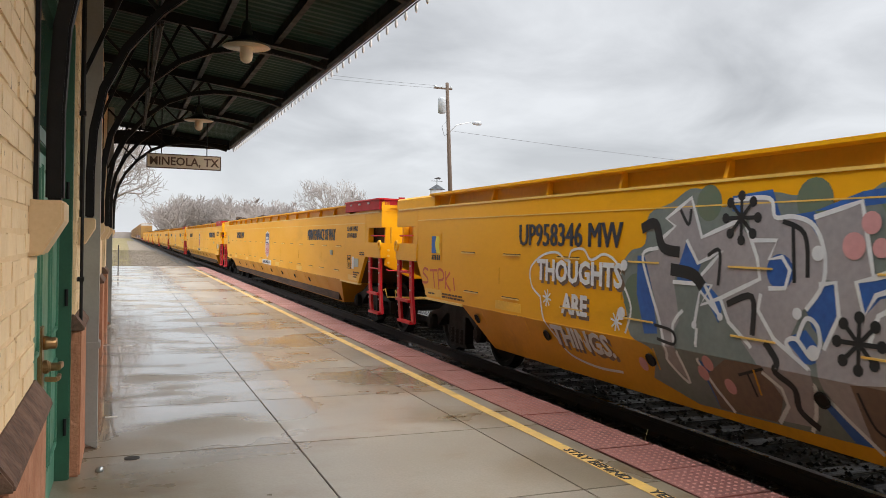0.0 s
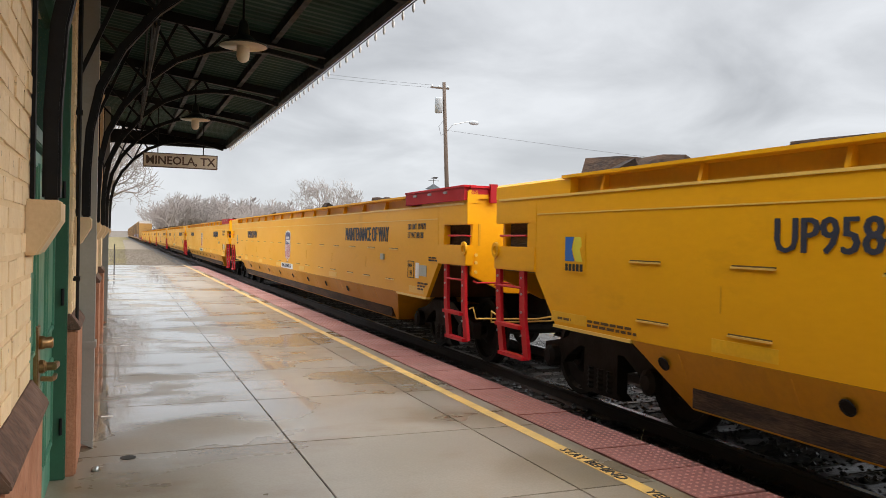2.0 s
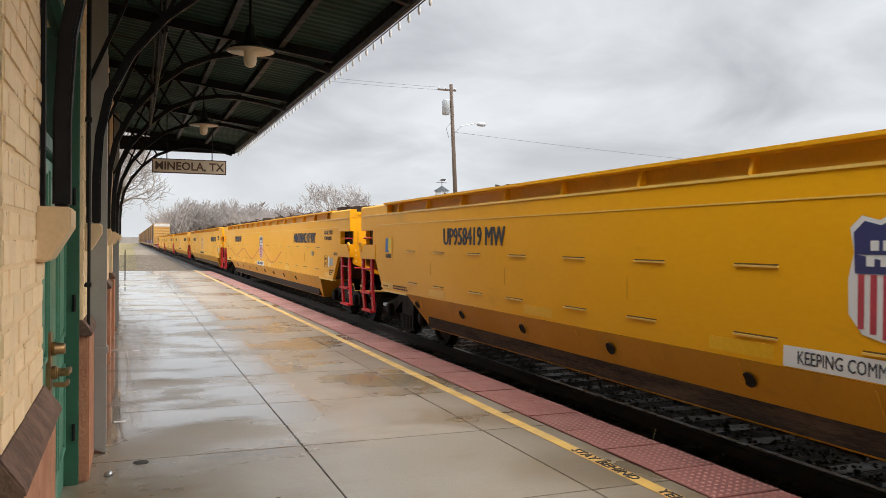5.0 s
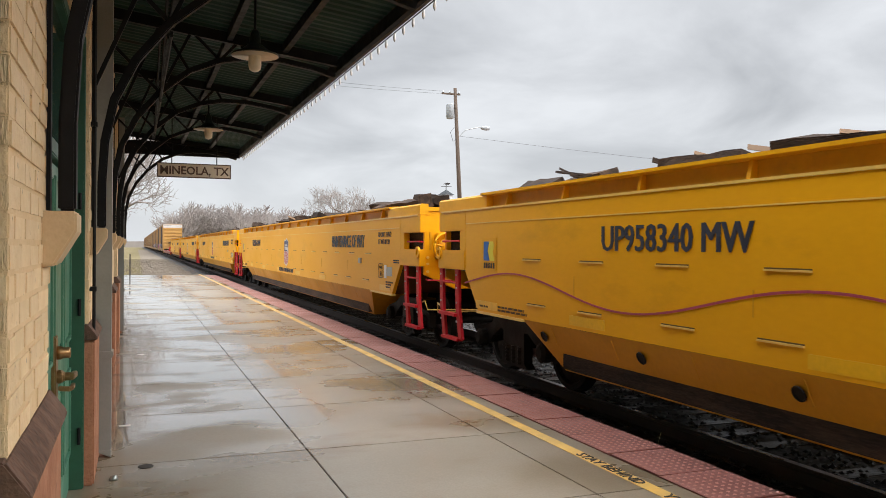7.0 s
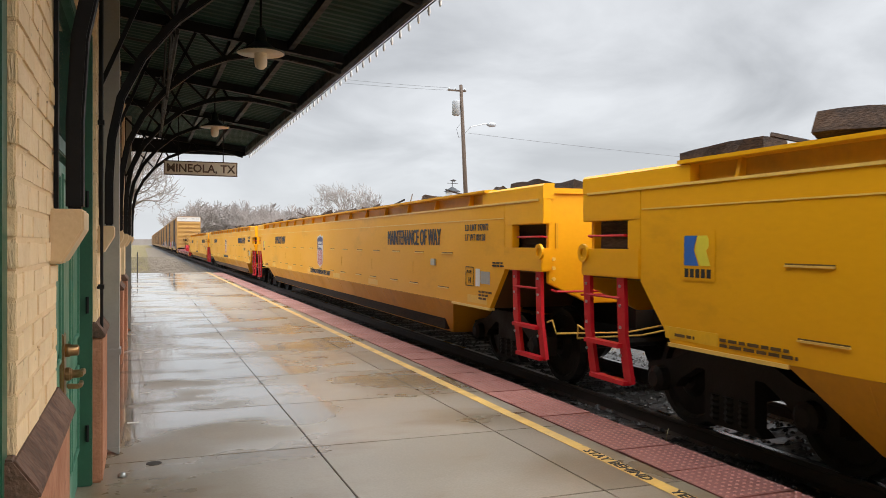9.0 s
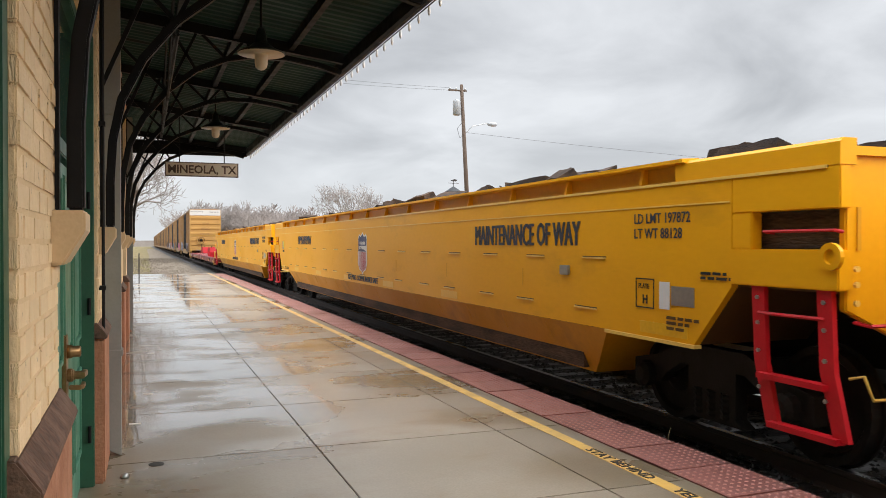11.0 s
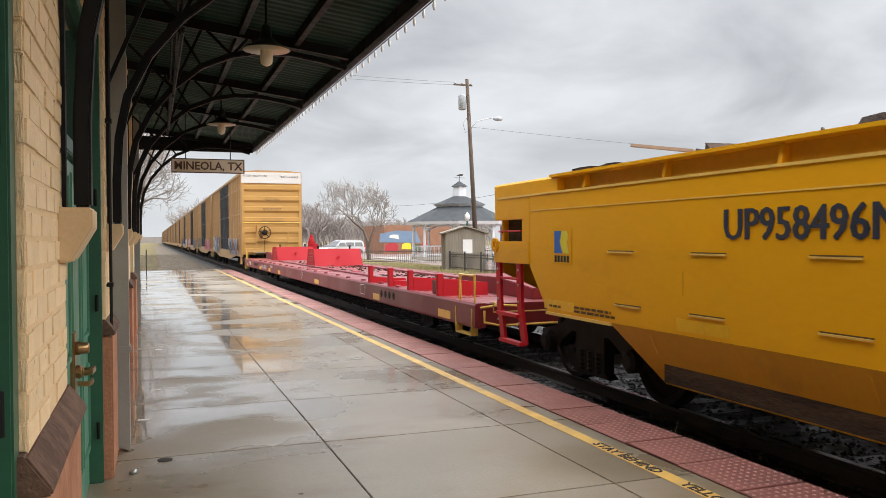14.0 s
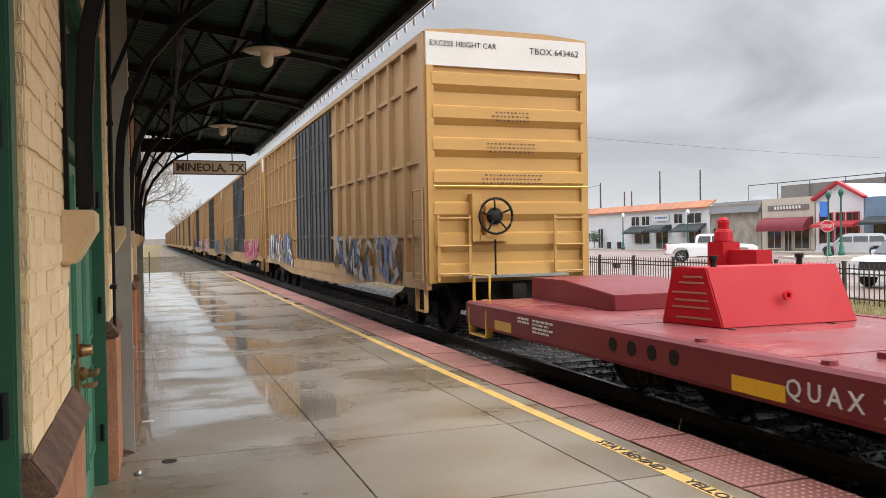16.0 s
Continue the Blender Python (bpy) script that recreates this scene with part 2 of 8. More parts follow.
M["ballastbed"] = mat("ballast_bed", (0.03, 0.028, 0.026), (0.014, 0.013, 0.012), 0.6, 0.8, 0, 6, 30, 0.9, 1.0)
M["gravel"] = mat("pale_gravel", (0.22, 0.185, 0.145), (0.12, 0.10, 0.08), 0.8, 0.9, 0, 3, 30, 0.9, 1.0, vary=0.25, island=True, spec=0.05)
M["grass"] = mat("winter_grass_ground", (0.20, 0.155, 0.085), (0.12, 0.11, 0.05), 0.85, 0.95, 0, 0.35, 9, 0.8, 0.6,
                 grime=(0.25, 0.205, 0.135), grime_at=(0.5, 0.7), spec=0.05)
M["blade"] = mat("winter_grass_blades", (0.20, 0.19, 0.07), (0.33, 0.27, 0.14), 0.7, 0.8, 0, 0.4, 4, 0.8, 0.0, vary=0.3, island=True)
M["yellow"] = mat("armour_yellow_paint", (0.80, 0.375, 0.006), (0.71, 0.325, 0.005), 0.34, 0.46, 0, 0.6, 18, 0.4, 0.04,
                  stretch=(1, 0.5, 1.4), grime=(0.46, 0.22, 0.010), grime_at=(0.58, 0.9), spec=0.22)
# car yellow darkened for shade on down-facing and recessed faces, with grime patches
M["yellow_shaded_grimy"] = mat("shade_and_grime_on_yellow", (0.66, 0.31, 0.010), (0.56, 0.26, 0.010), 0.4, 0.55, 0, 0.8, 20, 0.6, 0.06,
                        grime=(0.34, 0.165, 0.02), grime_at=(0.55, 0.85), spec=0.3)
# highlight on raised edges, put into a paler yellow
M["highlight"] = mat("painted_highlight_yellow", (0.84, 0.53, 0.12), rough=0.35)
# painted shadow for slots and undersides; also the brown of small print
M["slot"] = mat("shadow_and_print_brown", (0.11, 0.05, 0.008), rough=0.6)
M["red"] = mat("safety_red_paint", (0.52, 0.008, 0.016), (0.42, 0.006, 0.012), 0.45, 0.55, 0, 2, 30, 0.5, 0.05, spec=0.3)
M["navy"] = mat("navy_lettering", (0.022, 0.026, 0.048), (0.03, 0.034, 0.05), 0.45, 0.55, 0, 3, 50, 0.5, 0.02)
M["blue"] = plain("logo_blue", (0.02, 0.13, 0.45), 0.4)
M["logoyellow"] = plain("logo_yellow", (0.75, 0.62, 0.04), 0.4)
M["shieldblue"] = plain("shield_blue", (0.035, 0.04, 0.13), 0.4)
M["shieldred"] = plain("shield_red", (0.45, 0.05, 0.07), 0.4)
M["white"] = plain("white_vinyl", (0.72, 0.7, 0.68), 0.4)
M["reflector"] = mat("yellow_reflector", (0.85, 0.45, 0.008), rough=0.3)
M["bogie"] = mat("sooty_cast_steel", (0.010, 0.009, 0.0085), (0.018, 0.015, 0.012), 0.55, 0.75, 0.1, 4, 40, 0.6, 0.2, spec=0.2)
M["wheelsteel"] = mat("worn_wheel_steel", (0.022, 0.019, 0.017), (0.013, 0.011, 0.010), 0.5, 0.65, 0.3, 5, 40, 0.5, 0.1, spec=0.2)
M["tie"] = mat("old_crosstie_wood", (0.028, 0.020, 0.016), (0.085, 0.055, 0.038), 0.75, 0.9, 0, 3, 30, 1.0, 1.0, stretch=(3, 0.4, 3), vary=0.5, spec=0.15)
M["splint"] = mat("split_wood", (0.35, 0.22, 0.13), rough=0.7)
M["flatred"] = mat("faded_flatcar_red", (0.19, 0.020, 0.025), (0.15, 0.015, 0.02), 0.38, 0.5, 0, 0.8, 25, 0.7, 0.1, spec=0.35,
                   grime=(0.15, 0.03, 0.028), grime_at=(0.52, 0.8))
M["deck"] = mat("worn_red_deck", (0.25, 0.055, 0.055), (0.17, 0.03, 0.032), 0.16, 0.5, 0, 0.7, 25, 0.7, 0.1,
                grime=(0.42, 0.17, 0.16), grime_at=(0.55, 0.8))
M["boxred"] = mat("fresh_signal_red", (0.38, 0.003, 0.010), (0.31, 0.002, 0.008), 0.5, 0.6, 0, 1.5, 30, 0.5, 0.05, spec=0.3)
M["stencil"] = mat("faded_tan_stencil", (0.34, 0.13, 0.075), rough=0.6)
M["handyellow"] = mat("handrail_yellow", (0.66, 0.42, 0.07), rough=0.4)
M["boxcar"] = mat("boxcar_ochre_paint", (0.41, 0.24, 0.10), (0.34, 0.195, 0.08), 0.4, 0.55, 0, 0.8, 25, 0.6, 0.08,
                  stretch=(1, 1, 0.4), grime=(0.24, 0.14, 0.07), grime_at=(0.54, 0.8))
M["boxcar_end"] = mat("boxcar_end_ochre", (0.47, 0.265, 0.075), (0.41, 0.225, 0.06), 0.4, 0.5, 0, 0.8, 25, 0.5, 0.05,
                      grime=(0.42, 0.24, 0.08), grime_at=(0.6, 0.9))
M["boxwhite"] = mat("excess_height_white", (0.62, 0.6, 0.58), (0.55, 0.53, 0.5), 0.45, 0.55, 0, 1.2, 25, 0.5, 0.03)
M["boxdoor"] = mat("weathered_black_door", (0.035, 0.036, 0.042), (0.06, 0.062, 0.07), 0.45, 0.6, 0, 1.2, 25, 0.6, 0.08,
                   grime=(0.3, 0.3, 0.3), grime_at=(0.66, 0.8))
M["boxblue"] = mat("faded_blue_door", (0.05, 0.075, 0.13), rough=0.5)
M["galv"] = mat("galvanised_steel", (0.4, 0.42, 0.42), rough=0.35, metal=0.8)
M["pole"] = mat("grey_utility_pole_wood", (0.105, 0.07, 0.05), (0.07, 0.05, 0.036), 0.8, 0.9, 0, 4, 30, 0.6, 0.4, stretch=(4, 4, 0.4))
M["cable"] = plain("dark_cable", (0.05, 0.05, 0.055), 0.5)
M["transformer"] = mat("grey_transformer_can", (0.38, 0.4, 0.42), rough=0.4)
M["fence"] = mat("black_fence_steel", (0.03, 0.025, 0.023), rough=0.5)
M["asphalt"] = mat("wet_brick_red_paving", (0.25, 0.175, 0.155), (0.19, 0.13, 0.115), 0.25, 0.45, 0, 0.25, 6, 0.6, 0.2)
M["walkway"] = mat("pale_sidewalk", (0.42, 0.38, 0.33), rough=0.5)
M["stripe"] = mat("parking_stripe_white", (0.6, 0.58, 0.56), rough=0.5)
M["stucco"] = mat("white_stucco", (0.62, 0.63, 0.65), (0.56, 0.57, 0.59), 0.6, 0.75, 0, 0.4, 10, 0.5, 0.1)
M["roof_tile"] = mat("terracotta_roof_tile", (0.42, 0.17, 0.08), (0.33, 0.12, 0.055), 0.6, 0.7, 0, 1, 10, 0.6, 0.2, vary=0.15)
M["awning_dark"] = mat("dark_awning_canvas", (0.035, 0.045, 0.048), rough=0.7)
M["awning_red"] = mat("maroon_awning_canvas", (0.20, 0.022, 0.03), rough=0.7)
M["rubble"] = mat("grey_rubble_stone", (0.34, 0.31, 0.27), (0.2, 0.175, 0.145), 0.8, 0.9, 0, 1.2, 8, 0.8, 0.5)
M["rubble_top"] = mat("grey_slate_fascia", (0.16, 0.165, 0.17), rough=0.6)
M["cream"] = mat("cream_stucco_front", (0.55, 0.49, 0.41), rough=0.7)
M["bluefront"] = mat("blue_stucco_front", (0.17, 0.25, 0.36), rough=0.7)
M["brickback"] = mat("brown_brick_block", (0.30, 0.15, 0.09), (0.22, 0.11, 0.065), 0.8, 0.9, 0, 1, 12, 0.6, 0.2)
M["greyback"] = mat("grey_brick_block", (0.2, 0.18, 0.165), rough=0.8)
M["trimred"] = plain("red_roof_trim", (0.42, 0.03, 0.04), 0.5)
M["glass"] = mat("dark_window_glass", (0.02, 0.024, 0.028), rough=0.06, bump=0.0, spec=0.8)
M["stopred"] = plain("stop_sign_red", (0.5, 0.015, 0.025), 0.35)
M["postgreen"] = plain("lamp_post_green", (0.015, 0.11, 0.075), 0.4)
M["carwhite"] = mat("white_car_paint", (0.78, 0.79, 0.81), (0.75, 0.76, 0.78), 0.12, 0.16, 0, 2, 20, 0.3, 0.0, spec=0.7)
M["carsilver"] = mat("silver_car_paint", (0.5, 0.51, 0.53), rough=0.2, bump=0.0, spec=0.7)
M["tyre"] = plain("tyre_rubber", (0.02, 0.02, 0.021), 0.7)
M["chrome"] = mat("alloy_wheel", (0.55, 0.55, 0.56), rough=0.35, metal=0.25, bump=0.0)
M["headlight"] = mat("clear_lamp_lens", (0.7, 0.72, 0.75), rough=0.1, bump=0.0)
M["shedwood"] = mat("weathered_shed_boards", (0.26, 0.225, 0.175), (0.19, 0.16, 0.125), 0.8, 0.9, 0, 2, 20, 0.6, 0.3, stretch=(4, 4, 0.5))
M["slate"] = mat("grey_shingle_roof", (0.04, 0.045, 0.05), (0.026, 0.03, 0.034), 0.75, 0.85, 0, 2, 14, 0.6, 0.3)
M["bark"] = mat("pale_winter_bark", (0.17, 0.135, 0.115), (0.11, 0.085, 0.07), 0.85, 0.95, 0, 3, 30, 0.6, 0.3)
# distance haze is put into this paler twig colour
M["twig"] = mat("haze_tinted_winter_twigs", (0.30, 0.27, 0.25), (0.24, 0.21, 0.195), 0.9, 0.95, 0, 0.2, 2, 0.6, 0.0)
M["leaf"] = mat("evergreen_leaves", (0.06, 0.10, 0.035), (0.035, 0.065, 0.02), 0.6, 0.7, 0, 1, 8, 0.8, 0.0, vary=0.4, island=True)
M["grafgrey"] = mat("spray_grey", (0.36, 0.325, 0.33), (0.25, 0.225, 0.235), 0.4, 0.5, 0, 1.2, 20, 0.6, 0.02)
M["grafblue"] = mat("spray_blue", (0.03, 0.13, 0.42), (0.02, 0.07, 0.25), 0.4, 0.5, 0, 2, 20, 0.5, 0.02)
M["grafwhite"] = mat("spray_white", (0.72, 0.72, 0.72), (0.55, 0.56, 0.58), 0.4, 0.5, 0, 3, 20, 0.5, 0.02)
M["grafteal"] = mat("spray_teal", (0.19, 0.215, 0.20), (0.125, 0.15, 0.14), 0.4, 0.5, 0, 2, 20, 0.5, 0.02)
M["grafgreen"] = mat("spray_green", (0.10, 0.15, 0.10), (0.13, 0.15, 0.10), 0.45, 0.5, 0, 3, 20, 0.6, 0.02)
M["grafbrown"] = mat("spray_brown", (0.13, 0.085, 0.065), (0.20, 0.13, 0.08), 0.45, 0.5, 0, 2, 20, 0.7, 0.02)
M["graforange"] = mat("spray_orange", (0.60, 0.085, 0.02), rough=0.45)
M["grafpink"] = mat("spray_pink", (0.62, 0.3, 0.3), rough=0.45)
M["grafmagenta"] = mat("spray_magenta", (0.5, 0.04, 0.2), rough=0.45)
M["grafmarker"] = mat("red_marker_line", (0.42, 0.05, 0.10), rough=0.5)


# ---------------- mesh helpers ----------------
class Build:
    """Collects corners and faces of one part."""

    def __init__(self):
        self.v, self.f = [], []

    def add(self, verts, faces):
        n = len(self.v)
        self.v += [tuple(p) for p in verts]
        self.f += [tuple(i + n for i in q) for q in faces]
        return self

    def box(self, x0, x1, y0, y1, z0, z1):
        vs = [(x, y, z) for z in (z0, z1) for y in (y0, y1) for x in (x0, x1)]
        return self.add(vs, [(0, 2, 3, 1), (4, 5, 7, 6), (0, 1, 5, 4), (2, 6, 7, 3), (0, 4, 6, 2), (1, 3, 7, 5)])

    def prism(self, poly, axis, a, b):
        """A closed outline of two coordinates, drawn out along an axis from a to b."""
        def put(p, w):
            q = list(p)
            q.insert(axis, w)
            return q
        n = len(poly)
        vs = [put(p, a) for p in poly] + [put(p, b) for p in poly]
        fs = [tuple(range(n)), tuple(range(2 * n - 1, n - 1, -1))]
        fs += [(i, i + n, (i + 1) % n + n, (i + 1) % n) for i in range(n)]
        return self.add(vs, fs)

    def tube(self, pts, r, sides=6, r_end=None):
        """A round bar through a row of points."""
        pts = [Vector(p) for p in pts]
        n, rings = len(pts), []
        for i, p in enumerate(pts):
            d = (pts[min(i + 1, n - 1)] - pts[max(i - 1, 0)]).normalized()
            ref = Vector((0, 0, 1)) if abs(d.z) < 0.9 else Vector((1, 0, 0))
            a = d.cross(ref).normalized()
            b = d.cross(a)
            rr = r if r_end is None else r + (r_end - r) * i / (n - 1)
            rings.append([p + (a * math.cos(t) + b * math.sin(t)) * rr
                          for t in (2 * math.pi * k / sides for k in range(sides))])
        vs = [q for ring in rings for q in ring]
        fs = [(i * sides + k, i * sides + (k + 1) % sides, (i + 1) * sides + (k + 1) % sides, (i + 1) * sides + k)
              for i in range(n - 1) for k in range(sides)]
        fs += [tuple(range(sides))[::-1], tuple((n - 1) * sides + k for k in range(sides))]
        return self.add(vs, fs)

    def strip(self, pts, w, d, side=(0, 0, 1)):
        """A flat bar of width w and depth d through points; side is the width's direction."""
        pts = [Vector(p) for p in pts]
        s = Vector(side).normalized()
        n, vs = len(pts), []
        for i, p in enumerate(pts):
            t = (pts[min(i + 1, n - 1)] - pts[max(i - 1, 0)]).normalized()
            u = t.cross(s).normalized()
            vs += [p + u * d / 2 + s * w / 2, p - u * d / 2 + s * w / 2, p - u * d / 2 - s * w / 2, p + u * d / 2 - s * w / 2]
        fs = [(4 * i + k, 4 * i + (k + 1) % 4, 4 * i + 4 + (k + 1) % 4, 4 * i + 4 + k) for i in range(n - 1) for k in range(4)]
        fs += [(3, 2, 1, 0), tuple(4 * n - 4 + k for k in range(4))]
        return self.add(vs, fs)

    def lathe(self, prof, x, y, z, axis=2, sides=16):
        """A turned shape: prof is (radius, height) along the axis from (x, y, z)."""
        vs, n = [], len(prof)
        for r, h in prof:
            for k in range(sides):
                t = 2 * math.pi * k / sides
                c = [r * math.cos(t), r * math.sin(t)]
                c.insert(axis, h)
                vs.append((x + c[0], y + c[1], z + c[2]))
        fs = [(i * sides + k, i * sides + (k + 1) % sides, (i + 1) * sides + (k + 1) % sides, (i + 1) * sides + k)
              for i in range(n - 1) for k in range(sides)]
        fs += [tuple(range(sides))[::-1], tuple((n - 1) * sides + k for k in range(sides))]
        return self.add(vs, fs)

    def mesh(self, name, material, bevel=0.0, smooth=False):
        me = bpy.data.meshes.new(name)
        me.from_pydata(self.v, [], self.f)
        bm = bmesh.new()
        bm.from_mesh(me)
        bmesh.ops.recalc_face_normals(bm, faces=bm.faces)
        if bevel:
            edges = [e for e in bm.edges if len(e.link_faces) == 2 and e.calc_face_angle(0) > 0.6]
            bmesh.ops.bevel(bm, geom=edges, offset=bevel, segments=2, affect="EDGES", clamp_overlap=True)
        bm.to_mesh(me)
        bm.free()
        if smooth:
            me.polygons.foreach_set("use_smooth", [True] * len(me.polygons))
        me.materials.append(material)
        return me


def part(name, build, material, parent=None, label="", bevel=0.0, smooth=False):
    ob = new(name, build.mesh(name, material, bevel, smooth))
    ob.parent = parent
    if label:
        ob["label"] = label
    return ob


def thing(name, label, category, group="", kind="", at=(0, 0, 0)):
    ob = new(name)
    ob.location = at
    return tagged(ob, label, category, group, kind)


def lettering(text, size, material, parent, m, wide=1.0, bold=0.0, name="lettering", depth=0.004, align="LEFT", label="", gap=1.0, heavy=0.0):
    """Words in the built-in font, turned into a thin mesh, at the pose m in the parent's space."""
    cu = bpy.data.curves.new(name, "FONT")
    cu.body, cu.size, cu.extrude, cu.offset, cu.align_x = text, size, depth / 2, bold, align
    cu.resolution_u, cu.space_character = 2, gap
    tmp = bpy.data.objects.new("letters", cu)
    scene.collection.objects.link(tmp)
    bpy.context.view_layer.update()
    me = bpy.data.meshes.new_from_object(tmp.evaluated_get(bpy.context.evaluated_depsgraph_get()))
    bpy.data.objects.remove(tmp)
    if heavy:
        vs, fs = [v.co.copy() for v in me.vertices], [tuple(p.vertices) for p in me.polygons]
        both = Build()
        for k, dx in enumerate((0.0, heavy, -heavy)):
            both.add([(v.x + dx, v.y, v.z + 0.0012 * k) for v in vs], fs)
        me = bpy.data.meshes.new(name)
        me.from_pydata(both.v, [], both.f)
    me.transform(m @ Matrix.Diagonal((wide, 1, 1, 1)))
    me.materials.clear()
    me.materials.append(material)
    ob = new(name, me)
    ob.parent = parent
    if label:
        ob["label"] = label
    return ob


def facing(right, up, at):
    """The pose of flat work whose right and up run along the given axes."""
    r, u = Vector(right).normalized(), Vector(up).normalized()
    n = r.cross(u)
    return Matrix(((r.x, u.x, n.x, at[0]), (r.y, u.y, n.y, at[1]), (r.z, u.z, n.z, at[2]), (0, 0, 0, 1)))


def shared(name, mesh, parent, at=(0, 0, 0), turn=(0, 0, 0), scale=(1, 1, 1)):
    ob = new(name, mesh)
    ob.parent = parent
    ob.location, ob.rotation_euler, ob.scale = at, turn, scale
    return ob


RAIL_TOP = -0.07
TRACK_X = 5.63
GROUND = -0.32

# ---------------- ground ----------------
bed = Build()
bed.add([(-900, -500, GROUND), (900, -500, GROUND), (900, 2500, GROUND), (-900, 2500, GROUND)], [(0, 1, 2, 3)])
tagged(part("ground", bed, M["grass"]), "dry tan and green winter grass ground", "ground", kind="structure")

track_bed = Build()
track_bed.prism([(3.3, -0.6), (3.3, -0.27), (4.2, -0.245), (7.3, -0.245), (8.6, GROUND + 0.01), (8.6, -0.6)], 1, -60, 900)
tagged(part("track_bed", track_bed, M["ballastbed"]), "dark wet ballast bed under the rails", "track bed", kind="structure")

road = Build()
road.box(19.2, 56.0, -40, 330, GROUND - 0.3, GROUND + 0.012)
tagged(part("road", road, M["asphalt"]), "wide wet brick-red street and parking lot", "road", kind="structure")
walkway = Build()
walkway.box(54.5, 58.05, 30, 330, GROUND - 0.2, GROUND + 0.15)
walkway.box(20.2, 30.0, 61.0, 76.0, GROUND - 0.2, GROUND + 0.10)
tagged(part("pavement", walkway, M["walkway"]), "pale raised sidewalk with kerb before the shops", "pavement", kind="structure")
stripes = thing("parking_stripes", "white painted parking stripes on wet paving", "road marking", kind="structure")
for k in range(12):
    s = Build()
    y = 14.0 + 3.4 * k
    s.prism([(19.9, y), (25.4, y + 3.0), (25.4, y + 3.12), (19.9, y + 0.12)], 2, GROUND + 0.013, GROUND + 0.019)
    part("stripe", s, M["stripe"], stripes)

# gravel apron past the platform's end and a strip along the far side of the track
rng = np.random.default_rng(5)


def stones(name, label, material, n, area, size, kind_of="gravel"):
    """Loose stones: low irregular lumps, many in one mesh."""
    base = np.array([(0, 0, 0.62), (0.9, 0.1, 0.05), (0.25, 0.85, 0.1), (-0.75, 0.5, 0), (-0.7, -0.55, 0.08), (0.3, -0.8, 0), (0, 0, -0.4)])
    faces = np.array([(0, 1, 2), (0, 2, 3), (0, 3, 4), (0, 4, 5), (0, 5, 1), (6, 2, 1), (6, 3, 2), (6, 4, 3), (6, 5, 4), (6, 1, 5)])
    x0, x1, y0, y1, z0, z1 = area
    a = rng.uniform(0, 2 * np.pi, n)
    s = rng.uniform(size * 0.6, size * 1.35, n)
    v = base[None] * rng.uniform(0.7, 1.3, (n, 7, 3)) * s[:, None, None]
    c, d = np.cos(a)[:, None], np.sin(a)[:, None]
    v = np.stack([v[..., 0] * c - v[..., 1] * d, v[..., 0] * d + v[..., 1] * c, v[..., 2]], -1)
    yy = y0 + (y1 - y0) * rng.uniform(0, 1, n) ** 1.5
    p = np.stack([rng.uniform(x0, x1, n), yy, rng.uniform(z0, z1, n)], -1)
    v = v + p[:, None]
    me = bpy.data.meshes.new(name)
    f = (faces[None] + 7 * np.arange(n)[:, None, None]).reshape(-1, 3)
    me.from_pydata(v.reshape(-1, 3).tolist(), [], f.tolist())
    me.materials.append(material)
    return tagged(new(name, me), label, kind_of, kind="stuff")


stones("ballast_stones", "dark wet crushed ballast stones between the rails", M["ballast"], 15000, (4.12, 7.6, 1.5, 60, -0.25, -0.215), 0.032, "ballast")
stones("gravel_strip", "pale loose gravel beside the track", M["gravel"], 9000, (7.4, 9.6, 2, 80, -0.31, -0.28), 0.035)
stones("gravel_apron", "pale grey gravel apron past the platform end", M["gravel"], 9000, (-1.2, 3.9, 46.3, 110, -0.30, -0.25), 0.05)
apron = Build()
apron.prism([(0.6, GROUND), (0.6, -0.285), (3.4, -0.265), (3.4, GROUND)], 1, 46, 300)
tagged(part("gravel_bed", apron, M["gravel"]), "pale gravel path beside the track", "gravel", kind="structure")


def grass_tufts(name, label, n, area):
    x0, x1, y0, y1 = area
    b = Build()
    r = random.Random(11)
    for _ in range(n):
        x, y = r.uniform(x0, x1), y0 + (y1 - y0) * r.random() ** 1.4
        for _k in range(4):
            a, h = r.uniform(0, 6.28), r.uniform(0.05, 0.16)
            dx, dy = math.cos(a) * 0.012, math.sin(a) * 0.012
            lx, ly = r.uniform(-0.06, 0.06), r.uniform(-0.06, 0.06)
            px, py = x + r.uniform(-0.06, 0.06), y + r.uniform(-0.06, 0.06)
            b.add([(px - dx, py - dy, GROUND), (px + dx, py + dy, GROUND), (px + lx, py + ly, GROUND + h)], [(0, 1, 2)])
    me = bpy.data.meshes.new(name)
    me.from_pydata(b.v, [], b.f)
    me.materials.append(M["blade"])
    tagged(new(name, me), label, "grass", kind="stuff")


grass_tufts("grass", "short winter grass, tan and green, along the fence", 16000, (10.2, 18.6, 10, 60))
grass_tufts("grass", "dry tan grass beyond the platform end", 5000, (-4.0, 0.4, 46.5, 110))

